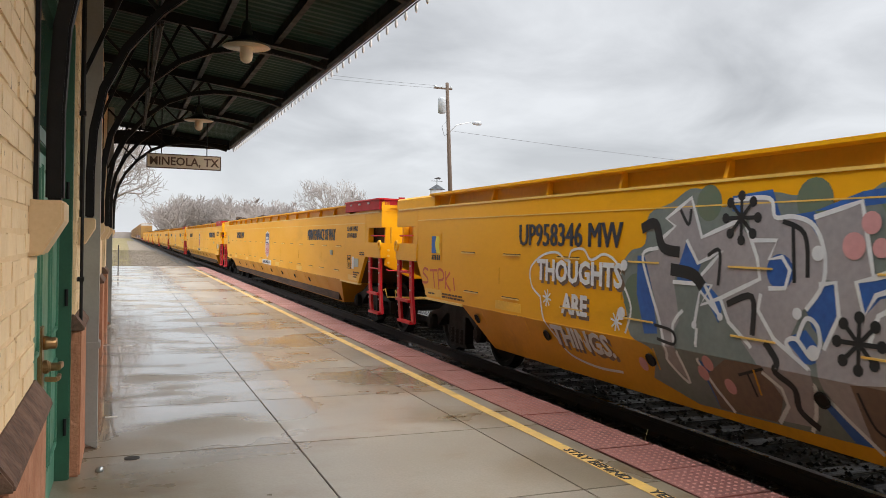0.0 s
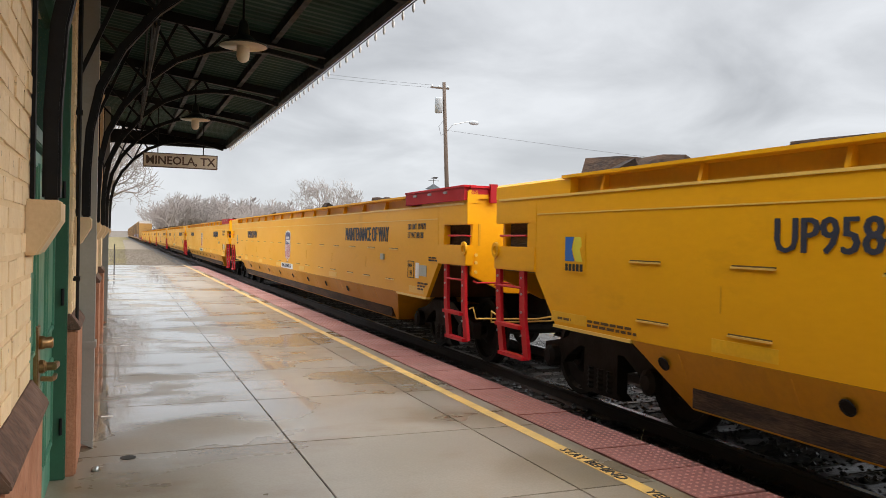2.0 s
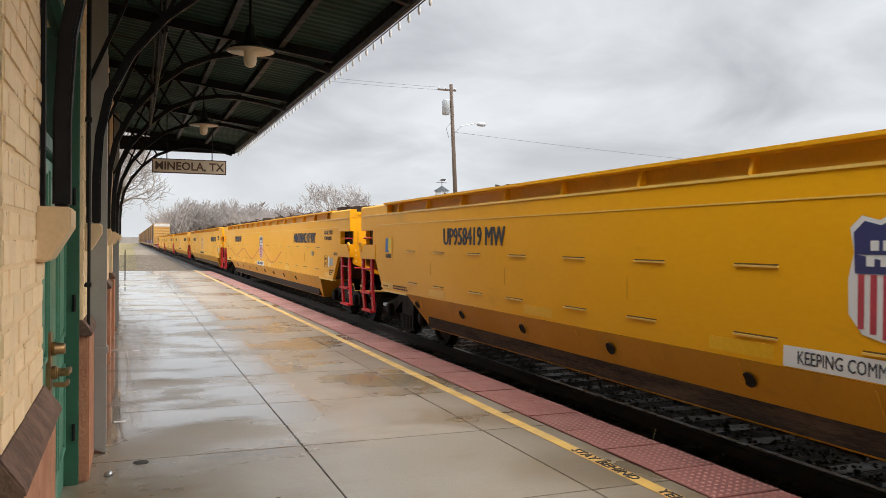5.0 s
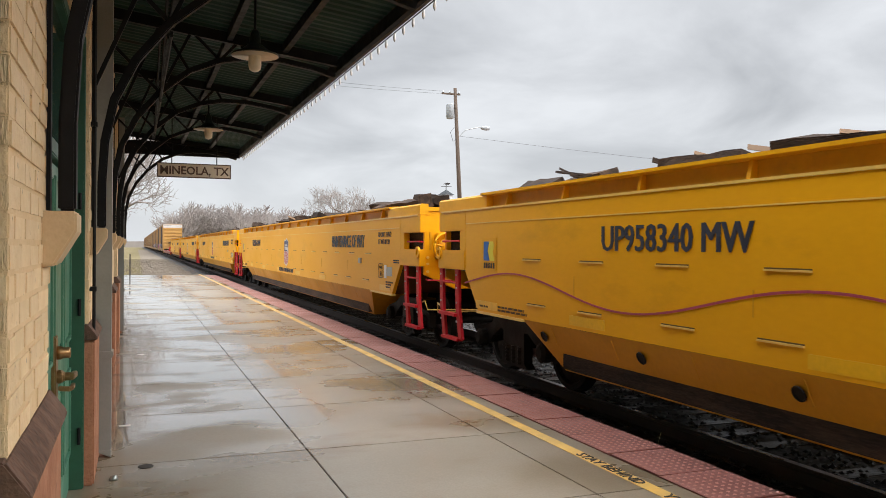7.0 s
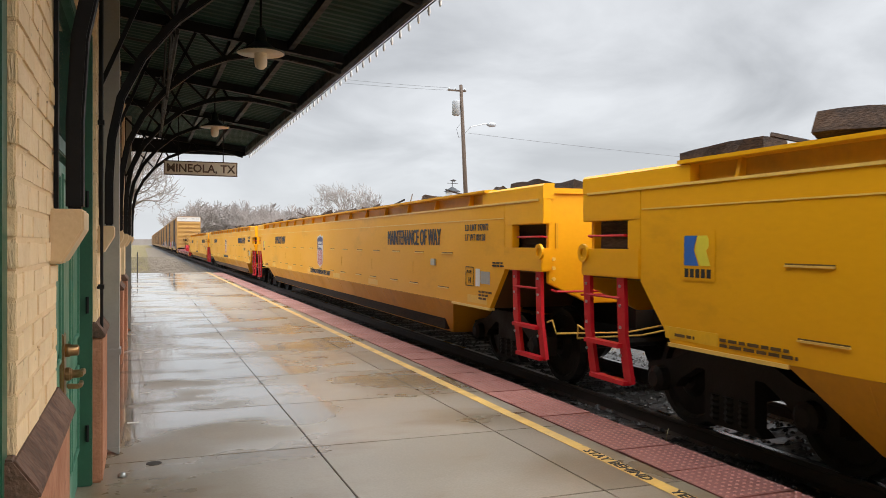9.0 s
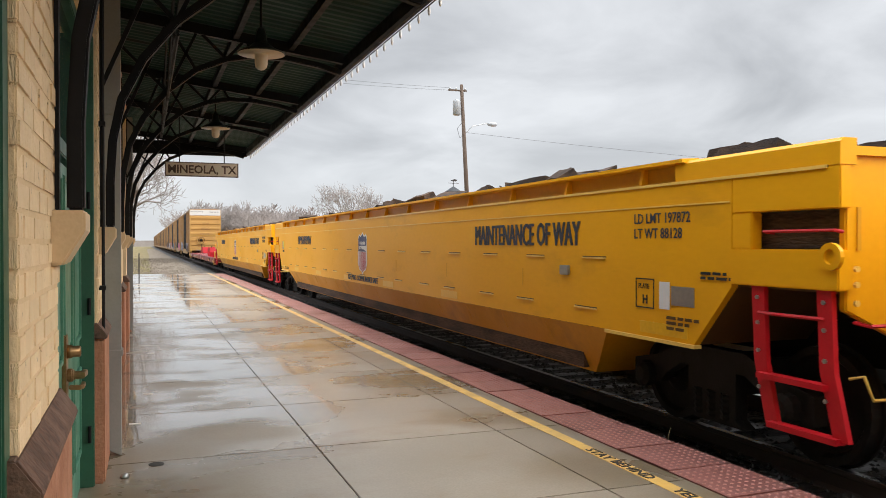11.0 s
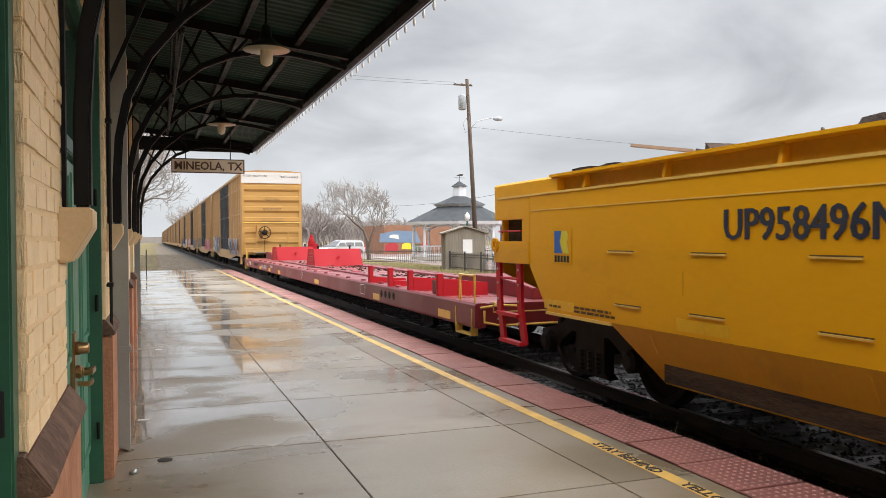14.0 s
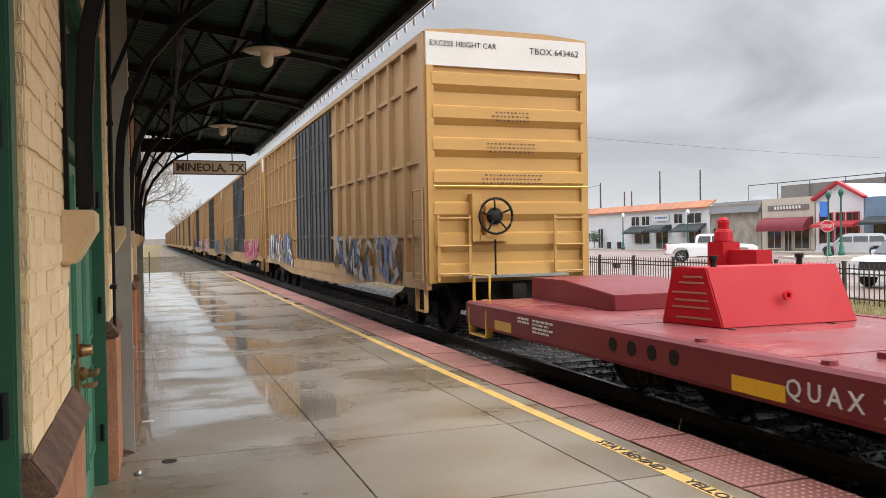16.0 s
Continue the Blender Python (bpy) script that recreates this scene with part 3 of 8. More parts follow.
# ---------------- track ----------------
rail_outline = [(-0.07, 0), (0.07, 0), (0.07, 0.012), (0.012, 0.03), (0.012, 0.125), (0.036, 0.14), (0.036, 0.165), (0.03, 0.172),
                (-0.03, 0.172), (-0.036, 0.165), (-0.036, 0.14), (-0.012, 0.125), (-0.012, 0.03), (-0.07, 0.012)]
for side in (-0.7535, 0.7535):
    web = Build()
    web.prism([(TRACK_X + side + x, RAIL_TOP - 0.172 + z) for x, z in rail_outline], 1, -60, 900)
    r_ob = tagged(part("rail", web, M["railrust"]), "rusty steel rail with a polished wet head", "rail", "rails", kind="structure")
    head = Build()
    head.box(TRACK_X + side - 0.031, TRACK_X + side + 0.031, -60, 900, RAIL_TOP - 0.001, RAIL_TOP + 0.003)
    part("rail_head", head, M["rail"], r_ob, "polished rail head")

# ---------------- platform ----------------
platform = thing("platform", "wet broom-finished concrete station platform with stains and puddles", "platform", kind="structure")
core = Build()
core.box(-0.6, 4.02, -8, 46.2, -0.6, -0.045)
part("platform_core", core, M["joint"], platform, "dark filler in the joints")
edge_face = Build()
edge_face.box(3.97, 4.05, -8, 46.2, -0.6, -0.05)
part("platform_edge", edge_face, M["joint"], platform)
line = Build()
line.box(3.21, 3.32, -8, 46.1, 0.0005, 0.0035)
tagged(part("yellow_line", line, M["line"]), "worn yellow safety line painted along the platform", "safety line", kind="structure")
lettering("STAY BEHIND", 0.118, M["black"], None, facing((0, -1, 0), (1, 0, 0), (3.227, 5.50, 0.006)), 1.16, 0.0012, "safety_lettering")
lettering("YELLOW LINE", 0.118, M["black"], None, facing((0, -1, 0), (1, 0, 0), (3.227, 4.40, 0.006)), 1.16, 0.0012, "safety_lettering")
for ob in [o for o in scene.objects if o.name.startswith("safety_lettering")]:
    ob.parent = bpy.data.objects["yellow_line"]

# ---------------- station wall, door and piers ----------------
def brick_face(parent, x, y0, y1, z0, z1, mortar_x, course=0.078, length=0.215, seed=1, material="brick", across=False):
    """Brick courses standing a few millimetres proud of the mortar, on a face that looks along +x, or along -y."""
    r = random.Random(seed)
    meshes = []
    for k in range(5):
        b = Build()
        w, h, d = length - 0.003, course - 0.003, 0.03
        j = lambda: r.uniform(-0.003, 0.003)
        if across:
            b.box(0, w + j(), 0, d, 0, h + j())
        else:
            b.box(-d, 0, 0, w + j(), 0, h + j())
        meshes.append(b.mesh("brick", M[material], 0.007))
    z, row = z0, 0
    while z < z1 - 0.02:
        y = y0 - (length / 2 if row % 2 else 0)
        while y < y1 - 0.02:
            a, e = max(y, y0), min(y + length, y1)
            if e - a > 0.03:
                q = shared("brick", r.choice(meshes), parent, (x + r.uniform(-0.004, 0.003), a + 0.0015, z + 0.0015) if not across
                           else (a + 0.004, x + r.uniform(-0.003, 0.003), z + 0.004))
                f = (e - a - 0.003) / (length - 0.003)
                q.rotation_euler = (radians(r.uniform(-0.5, 0.5)), radians(r.uniform(-1.3, 1.3)), radians(r.uniform(-0.6, 0.6)))
                if across:
                    q.scale = (f, 1, 1)
                else:
                    q.scale = (1, f, 1)
            y += length
        z += course
        row += 1


station = thing("station_building", "cream painted brick station wall with terracotta base", "station", kind="structure")
backing = Build()
backing.box(-1.2, -0.62, -6, 18.9, 0, 5.2)
part("wall", backing, M["mortar"], station)
PIERS = [(-0.7, 0.3), (2.28, 3.28), (5.9, 6.85), (8.68, 9.6), (11.5, 12.4), (14.35, 15.25), (17.2, 18.1)]
for k, (a, b_) in enumerate(PIERS):
    p = Build()
    p.box(-0.65, -0.2945, a + 0.01, b_ - 0.01, 0.9, 5.2)
    pier = part("pier", p, M["mortar"], station)
    if k in (1, 2):
        brick_face(pier, -0.29, a, b_, 1.08, 4.2, 0, seed=k)
        brick_face(pier, a - 0.002, -0.55, -0.293, 1.08, 4.2, 0, seed=k + 20, across=True)
    else:
        q = Build()
        q.box(-0.64, -0.29, a, b_, 0.9, 5.2)
        part("pier_face", q, M["brick"], pier)
    base = Build()
    base.box(-0.65, -0.25, a - 0.03, b_ + 0.03, 0, 0.98)
    part("pier_base", base, M["brick_red"], station, "terracotta painted base", bevel=0.012)
    ledge = Build()
    ledge.prism([(-0.64, 0.98), (-0.232, 0.98), (-0.232, 1.0), (-0.292, 1.085), (-0.64, 1.085)], 1, a - 0.05, b_ + 0.05)
    part("ledge", ledge, M["sill_brown"], station, "dark brown sloping brick ledge", bevel=0.006)


def panel_door(name, label, y0, y1, x, z1, closed_side):
    d = thing(name, label, "door", kind="structure")
    leaf = Build()
    leaf.box(x - 0.05, x, y0 + 0.09, y1 - 0.09, 0.01, z1)
    part("door_leaf", leaf, M["green"], d)
    n = 4
    w = (y1 - y0 - 0.18) / n
    for k in range(n):
        for za, zb in ((0.25, 0.82), (1.0, 1.98)):
            ya, yb = y0 + 0.09 + w * k + 0.05, y0 + 0.09 + w * (k + 1) - 0.05
            mo = Build()
            mo.box(x, x + 0.016, ya, ya + 0.03, za, zb).box(x, x + 0.016, yb - 0.03, yb, za, zb)
            mo.box(x, x + 0.016, ya + 0.03, yb - 0.03, za, za + 0.03).box(x, x + 0.016, ya + 0.03, yb - 0.03, zb - 0.03, zb)
            part("panel_moulding", mo, M["green"], d, bevel=0.004)
            pa = Build()
            pa.box(x - 0.004, x + 0.006, ya + 0.05, yb - 0.05, za + 0.05, zb - 0.05)
            part("panel", pa, M["green"], d, bevel=0.004)
    for ya in (y0, y1 - 0.09):
        jamb = Build()
        jamb.box(x - 0.08, x + 0.088, ya, ya + 0.09, 0, 3.0)
        part("door_jamb", jamb, M["green_dark"], d, "dark green door frame", bevel=0.006)
    for z in (2.06, 2.94):
        tr = Build()
        tr.box(x - 0.06, x + 0.03, y0 + 0.09, y1 - 0.09, z, z + 0.08)
        part("transom_bar", tr, M["green_dark"], d, bevel=0.006)
    gl = Build()
    gl.box(x - 0.03, x - 0.02, y0 + 0.09, y1 - 0.09, 2.14, 2.94)
    part("transom_glass", gl, M["glass"], d)
    for z in (0.3, 1.15, 1.85):
        h = Build()
        h.lathe([(0.011, 0), (0.011, 0.11)], x + 0.06, y1 - 0.10, z, 2, 8)
        part("hinge", h, M["iron"], d)
    return d


door = panel_door("door_1", "closed green panelled station door with brass handle", 3.28, 5.9, -0.40, 2.04, 0)
lock = Build()
lock.box(-0.40, -0.378, 4.60, 4.73, 0.76, 1.14)
plate = part("lock_plate", lock, M["brass"], door, "worn brass lock plate", bevel=0.006)
kn = Build()
kn.lathe([(0.036, 0), (0.036, 0.02), (0.030, 0.03), (0.030, 0.06), (0.024, 0.066)], -0.378, 4.665, 1.05, 0, 16)
part("deadbolt", kn, M["brass"], plate, smooth=True)
lever = Build()
lever.lathe([(0.036, 0), (0.036, 0.025), (0.022, 0.035), (0.022, 0.075)], -0.378, 4.665, 0.925, 0, 14)
lever.strip([(-0.305, 4.64, 0.925), (-0.30, 4.70, 0.928), (-0.298, 4.78, 0.92)], 0.034, 0.024)
part("door_lever", lever, M["brass"], plate, bevel=0.004)
rose = Build()
rose.strip([(-0.37, 4.665, 0.862), (-0.318, 4.665, 0.858), (-0.308, 4.70, 0.858), (-0.306, 4.765, 0.862)], 0.026, 0.02)
part("thumb_pull", rose, M["brass"], plate, bevel=0.004)
panel_door("door_2", "green panelled window door beside the near pier", 0.3, 2.28, -0.40, 2.04, 0)
for k, (a, b_) in enumerate([(6.85, 8.68), (9.6, 11.5), (12.4, 14.35), (15.25, 17.2)]):
    w = thing("window_%d" % (k + 1), "tall green framed station window", "window", kind="structure")
    for ya in (a, b_ - 0.1):
        j = Build()
        j.box(-0.62, -0.44, ya, ya + 0.1, 0.9, 3.1)
        part("window_frame", j, M["green_dark"], w, bevel=0.006)
    for z in (0.9, 2.0, 3.0):
        j = Build()
        j.box(-0.62, -0.46, a + 0.1, b_ - 0.1, z, z + 0.1)
        part("window_rail", j, M["green"], w, bevel=0.006)
    g = Build()
    g.box(-0.56, -0.55, a + 0.1, b_ - 0.1, 1.0, 3.0)
    part("pane", g, M["glass"], w)
    sl = Build()
    sl.box(-0.62, -0.40, a, b_, 0.0, 0.88)
    part("window_apron", sl, M["brick_red"], w)


def downspout(y, x0, x1, label):
    d = thing("downspout", label, "downspout", "downspouts")
    t = Build()
    t.box(x0, x1, y - 0.08, y + 0.07, 0.06, 3.95)
    t.prism([(x0, 0.06), (x1, 0.06), (x1, 0.0)], 1, y - 0.08, y + 0.07)
    part("pipe", t, M["pipe"], d, bevel=0.004)
    for z in (0.76, 2.6):
        c = Build()
        c.box(x0 - 0.06, x1 + 0.012, y - 0.092, y + 0.082, z, z + 0.05)
        part("strap", c, M["pipe"], d, bevel=0.004)
    return d


downspout(6.68, -0.285, -0.165, "square grey painted downspout strapped to the pier")
downspout(15.95, -0.30, -0.20, "square grey painted downspout farther along the wall")
cond = thing("conduit", "thin dark conduit clipped to the cream wall", "conduit")
c = Build()
c.tube([(-0.262, 6.02, 1.0), (-0.262, 6.02, 3.9)], 0.012, 6)
part("pipe", c, M["iron"], cond)
for z in (1.3, 2.43):
    c = Build()
    c.box(-0.29, -0.245, 5.99, 6.05, z, z + 0.03)
    part("clip", c, M["iron"], cond)
kb = Build()
kb.lathe([(0.028, 0), (0.03, 0.012), (0.022, 0.028), (0.008, 0.034)], -0.13, 5.97, 0.0, 2, 14)
tagged(part("cleanout_knob", kb, M["galv"], smooth=True), "small dull metal dome set in the platform", "drain cap")
kb = Build()
kb.lathe([(0.055, 0), (0.055, 0.004), (0.048, 0.006)], 0.08, 6.25, 0.0, 2, 20)
tagged(part("drain_cover", kb, M["joint"], smooth=False), "flat round dark drain cover in the platform", "drain cover")

for x, y in ((-0.08, 7.72), (0.03, 9.2), (0.08, 12.6), (0.1, 16.4)):
    kb = Build()
    kb.box(x - 0.05, x + 0.05, y - 0.02, y + 0.02, 0.0, 0.004)
    tagged(part("floor_marker", kb, M["white"]), "small pale plate set in the platform", "floor plate", "plates along the wall")

# ---------------- canopy ----------------
canopy = thing("canopy", "black iron platform canopy with arched brackets and dark sheet ceiling", "canopy", kind="structure")
CE, CZ = 2.2, 3.62           # outer edge of the canopy and its lower edge
Y_END = 18.75
FRAMES = [0.3, 3.17, 6.2, 9.05, 11.9, 14.75, 18.62]


def roof_z(x):
    return 4.12 - (x + 0.4) * 0.125


deck = Build()
n_fold = 620                 # narrow folds of the roof sheet, across the canopy
fold_y = [-4 + (Y_END + 4) * k / n_fold for k in range(n_fold + 1)]
deck.add([(x, y, roof_z(x) + (0.016 if k % 4 in (1, 2) else 0.0)) for k, y in enumerate(fold_y) for x in (-0.6, CE)],
         [(2 * k, 2 * k + 1, 2 * k + 3, 2 * k + 2) for k in range(n_fold)])
deck.add([(x, y, roof_z(x) + 0.03) for y in (-4, Y_END) for x in (-0.6, CE)], [(0, 1, 3, 2)])
tagged(part("ceiling", deck, M["roofdeck"]), "dark green folded sheet ceiling under the canopy", "ceiling", kind="structure")
over = Build()
over.prism([(-0.65, roof_z(-0.65) + 0.04), (CE + 0.05, roof_z(CE) + 0.04), (CE + 0.05, roof_z(CE) + 0.08), (-0.65, roof_z(-0.65) + 0.08)], 1, -4, Y_END + 0.1)
part("roof_sheet", over, M["iron"], canopy)
for x in (0.35, 0.95, 1.55):
    pu = Build()
    pu.box(x - 0.03, x + 0.03, -4, Y_END, roof_z(x) - 0.10, roof_z(x) - 0.002)
    part("purlin", pu, M["iron"], canopy)
gut = Build()
gut.prism([(CE - 0.03, CZ + 0.02), (CE, CZ), (CE + 0.06, CZ + 0.02), (CE + 0.09, CZ + 0.15), (CE - 0.03, CZ + 0.15)], 1, -4, Y_END + 0.05)
part("gutter", gut, M["iron"], canopy)
ends = Build()
ends.box(-0.3, CE, Y_END - 0.05, Y_END + 0.03, CZ - 0.02, roof_z(CE) + 0.1)
part("end_beam", ends, M["iron"], canopy)
ARCH = [(-0.222, 1.74), (-0.222, 2.05), (-0.205, 2.35), (-0.145, 2.65), (0.0, 2.95), (0.23, 3.24), (0.53, 3.49), (0.85, 3.63), (1.15, 3.69), (1.5, 3.69), (1.85, 3.64), (2.12, 3.57)]
for fy in FRAMES:
    ar = Build()
    ar.strip([(x, fy, z) for x, z in ARCH], 0.085, 0.058, side=(0, 1, 0))
    part("arched_bracket", ar, M["iron"], canopy, bevel=0.008)
    po = Build()
    po.strip([(-0.283, fy, 1.74), (-0.283, fy, 3.9)], 0.05, 0.014, side=(0, 1, 0))
    part("wall_post", po, M["iron"], canopy)
    ch = Build()
    ch.strip([(-0.35, fy, roof_z(-0.35) - 0.07), (CE - 0.05, fy, roof_z(CE - 0.05) - 0.07)], 0.07, 0.11, side=(0, 1, 0))
    part("rafter", ch, M["iron"], canopy)
    for a, b_ in (((-0.27, 2.75), (0.24, 3.99)), ((0.23, 3.24), (-0.28, 3.75)), ((0.23, 3.24), (0.55, 3.92)), ((0.53, 3.49), (0.24, 3.96)), ((0.85, 3.63), (0.55, 3.92)), ((0.85, 3.63), (1.05, 3.86)), ((1.15, 3.69), (1.05, 3.86))):
        br = Build()
        br.strip([(a[0], fy, a[1]), (b_[0], fy, b_[1])], 0.03, 0.03, side=(0, 1, 0))
        part("brace", br, M["iron"], canopy)
for ya, yb in zip(FRAMES[2:4], FRAMES[3:5]):
    for x, z0 in ((0.24, 3.15), ):
        for (p, q) in (((x, ya, z0), (x, yb, roof_z(x) - 0.1)), ((x, yb, z0), (x, ya, roof_z(x) - 0.1)), ((x, ya, z0 + 0.02), (x, yb, z0 + 0.02))):
            br = Build()
            br.tube([p, q], 0.014, 5)
            part("sway_rod", br, M["iron"], canopy)
for k, (fy, _) in enumerate(zip(FRAMES, FRAMES)):
    co = Build()
    co.prism([(-0.30, 1.545), (-0.255, 1.545), (-0.185, 1.665), (-0.185, 1.735), (-0.30, 1.735)], 1, fy - 0.13, fy + 0.13)
    part("corbel", co, M["stone"], station, "cream painted stone corbel", bevel=0.008)

lights = thing("string_lights", "row of white bulbs hung along the canopy gutter", "string lights")
cord = Build()
cord.tube([(CE + 0.06, -3, CZ + 0.005), (CE + 0.06, Y_END, CZ + 0.005)], 0.006, 5)
part("cord", cord, M["iron"], lights)
bm_ = Build()
bm_.lathe([(0.008, 0.0), (0.010, -0.018), (0.015, -0.040), (0.012, -0.065), (0.004, -0.080)], 0, 0, 0, 2, 8)
bulb_mesh = bm_.mesh("bulb", M["white"], smooth=True)
for k in range(66):
    shared("bulb", bulb_mesh, lights, (CE + 0.06, 1.0 + 0.27 * k, CZ + 0.0))


def pendant(y, label):
    p = thing("pendant_lamp", label, "pendant lamp", "pendant lamps", at=(1.03, y, 3.245))
    st = Build()
    st.tube([(0, 0, 0.32), (0, 0, roof_z(1.03) - 3.245)], 0.012, 8)
    part("stem", st, M["iron"], p)
    cap = Build()
    cap.lathe([(0.085, 0.17), (0.06, 0.24), (0.045, 0.34), (0.03, 0.38)], 0, 0, 0, 2, 16)
    part("cap", cap, M["shade"], p, smooth=True)
    sh = Build()
    sh.lathe([(0.222, 0.14), (0.215, 0.155), (0.13, 0.19), (0.07, 0.24), (0.05, 0.24), (0.12, 0.182), (0.205, 0.144)], 0, 0, 0, 2, 28)
    part("shade", sh, M["shade"], p, "dark enamel saucer shade", smooth=True)
    un = Build()
    un.lathe([(0.214, 0.1385), (0.20, 0.152), (0.12, 0.178), (0.05, 0.19)], 0, 0, 0, 2, 28)
    part("shade_lining", un, M["shade_in"], p, "pale enamel underside", smooth=True)
    gl = Build()
    gl.lathe([(0.058, 0.17), (0.060, 0.05), (0.052, 0.015), (0.03, -0.005), (0.006, -0.012)], 0, 0, 0, 2, 18)
    part("globe", gl, M["opal"], p, "cream opal glass globe", smooth=True)


pendant(7.62, "dark saucer pendant lamp with cream glass globe")
pendant(12.75, "dark saucer pendant lamp with cream glass globe farther along")
sign = thing("station_sign", "weathered hanging board lettered with the town name", "sign", at=(0.936, 14.4, 2.892))
sign.scale = (0.787, 0.787, 0.787)
b_ = Build()
b_.box(-0.76, 0.76, -0.025, 0.025, -0.15, 0.15)
part("board", b_, M["signboard"], sign, bevel=0.005)
b_ = Build()
for x0, x1, z0, z1 in ((-0.77, 0.77, 0.135, 0.155), (-0.77, 0.77, -0.155, -0.135), (-0.77, -0.75, -0.135, 0.135), (0.75, 0.77, -0.135, 0.135)):
    b_.box(x0, x1, -0.032, 0.032, z0, z1)
part("border", b_, M["sill_brown"], sign)
lettering("MINEOLA, TX", 0.245, M["sill_brown"], sign, facing((1, 0, 0), (0, 0, 1), (0, -0.03, -0.082)), 0.96, 0.005, "lettering", align="CENTER")
for s in [o for o in sign.children if o.name.startswith("lettering")]:
    s["label"] = "bold dark serif lettering"
for x in (-0.47, 0.47):
    b_ = Build()
    b_.tube([(x, 0, 0.15), (x, 0, 1.2)], 0.012, 6)
    part("hanger", b_, M["iron"], sign)


# ---------------- the train ----------------
SPEED = 14.1
TRAIN = []                   # (thing, distance along the track of its origin at the start)
AXLE_R = 0.455


def two_tone(build_a, mat_a, build_b, mat_b, name):
    """One mesh of two materials."""
    me = bpy.data.meshes.new(name)
    n = len(build_a.v)
    me.from_pydata(build_a.v + build_b.v, [], build_a.f + [tuple(i + n for i in f) for f in build_b.f])
    me.materials.append(mat_a)
    me.materials.append(mat_b)
    me.polygons.foreach_set("material_index", [0] * len(build_a.f) + [1] * len(build_b.f))
    return me


def bogie(parent, y):
    """A three-piece freight truck centred at y: bolster, side frames, springs, wheelsets."""
    b = Build()
    b.box(-1.05, 1.05, y - 0.22, y + 0.22, 0.42, 0.72)
    b.lathe([(0.3, 0.72), (0.3, 0.80)], 0, y, 0, 2, 12)
    bo = part("bogie", b, M["bogie"], parent, "sooty black freight truck", bevel=0.02)
    for s in (-1, 1):
        f = Build()
        f.prism([(y - 1.12, 0.36), (y - 1.12, 0.58), (y - 0.72, 0.66), (y - 0.4, 0.80), (y + 0.4, 0.80), (y + 0.72, 0.66), (y + 1.12, 0.58),
                 (y + 1.12, 0.36), (y + 0.72, 0.40), (y + 0.62, 0.50), (y + 0.40, 0.62), (y + 0.30, 0.62), (y + 0.30, 0.24), (y + 0.40, 0.18),
                 (y - 0.40, 0.18), (y - 0.30, 0.24), (y - 0.30, 0.62), (y - 0.40, 0.62), (y - 0.62, 0.50), (y - 0.72, 0.40)], 0, s * 1.06 - 0.06, s * 1.06 + 0.06)
        part("side_frame", f, M["bogie"], bo)
        sp = Build()
        for dy in (-0.17, 0, 0.17):
            sp.lathe([(0.075 + 0.012 * (k % 2), 0.22 + 0.024 * k) for k in range(10)], s * 1.06, y + dy, 0, 2, 10)
        part("spring_nest", sp, M["bogie"], bo)
        for dy in (-0.89, 0.89):
            c = Build()
            c.lathe([(0.12, 0.0), (0.12, 0.10), (0.07, 0.13)], s * 1.10, y + dy, AXLE_R, 0, 12) if s > 0 else \
                c.lathe([(0.12, 0.0), (0.12, -0.10), (0.07, -0.13)], s * 1.10, y + dy, AXLE_R, 0, 12)
            part("axle_box", c, M["bogie"], bo)
    for dy in (-0.89, 0.89):
        w = Build()
        w.tube([(-1.1, 0, 0), (1.1, 0, 0)], 0.07, 8)
        for s in (-1, 1):
            w.lathe([(0.10, -0.08 * s), (0.2, -0.05 * s), (0.38, -0.07 * s), (0.48, -0.07 * s), (0.48, -0.045 * s), (AXLE_R, -0.04 * s), (AXLE_R - 0.006, 0.06 * s), (0.39, 0.06 * s), (0.36, 0.02 * s), (0.2, 0.03 * s), (0.12, 0.09 * s)], s * 0.755, 0, 0, 0, 24)
        ws = part("wheelset", w, M["wheelsteel"], bo)
        ws.location = (0, y + dy, AXLE_R)
    return bo


L_CAR = 23.45                # body length of a tie car
# each lip carries a painted highlight, the strip above it a painted shadow
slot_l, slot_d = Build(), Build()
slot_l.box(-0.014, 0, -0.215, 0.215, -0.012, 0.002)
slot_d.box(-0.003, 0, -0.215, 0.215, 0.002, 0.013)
SLOT = two_tone(slot_l, M["highlight"], slot_d, M["slot"], "pressed_slot")
tick = Build()
tick.box(-0.004, 0, -0.006, 0.006, -0.10, 0.10)
TICK = tick.mesh("seam_mark", M["yellow_shaded_grimy"])
refl = Build()
refl.box(-0.004, 0, -0.33, 0.33, -0.05, 0.05)
REFL = refl.mesh("reflector", M["reflector"])
hole = Build()
hole.lathe([(0.06, 0.0), (0.06, -0.012), (0.05, -0.012), (0.046, -0.004)], 0, 0, 0, 0, 18)
HOLE = hole.mesh("drain_hole", M["bogie"])


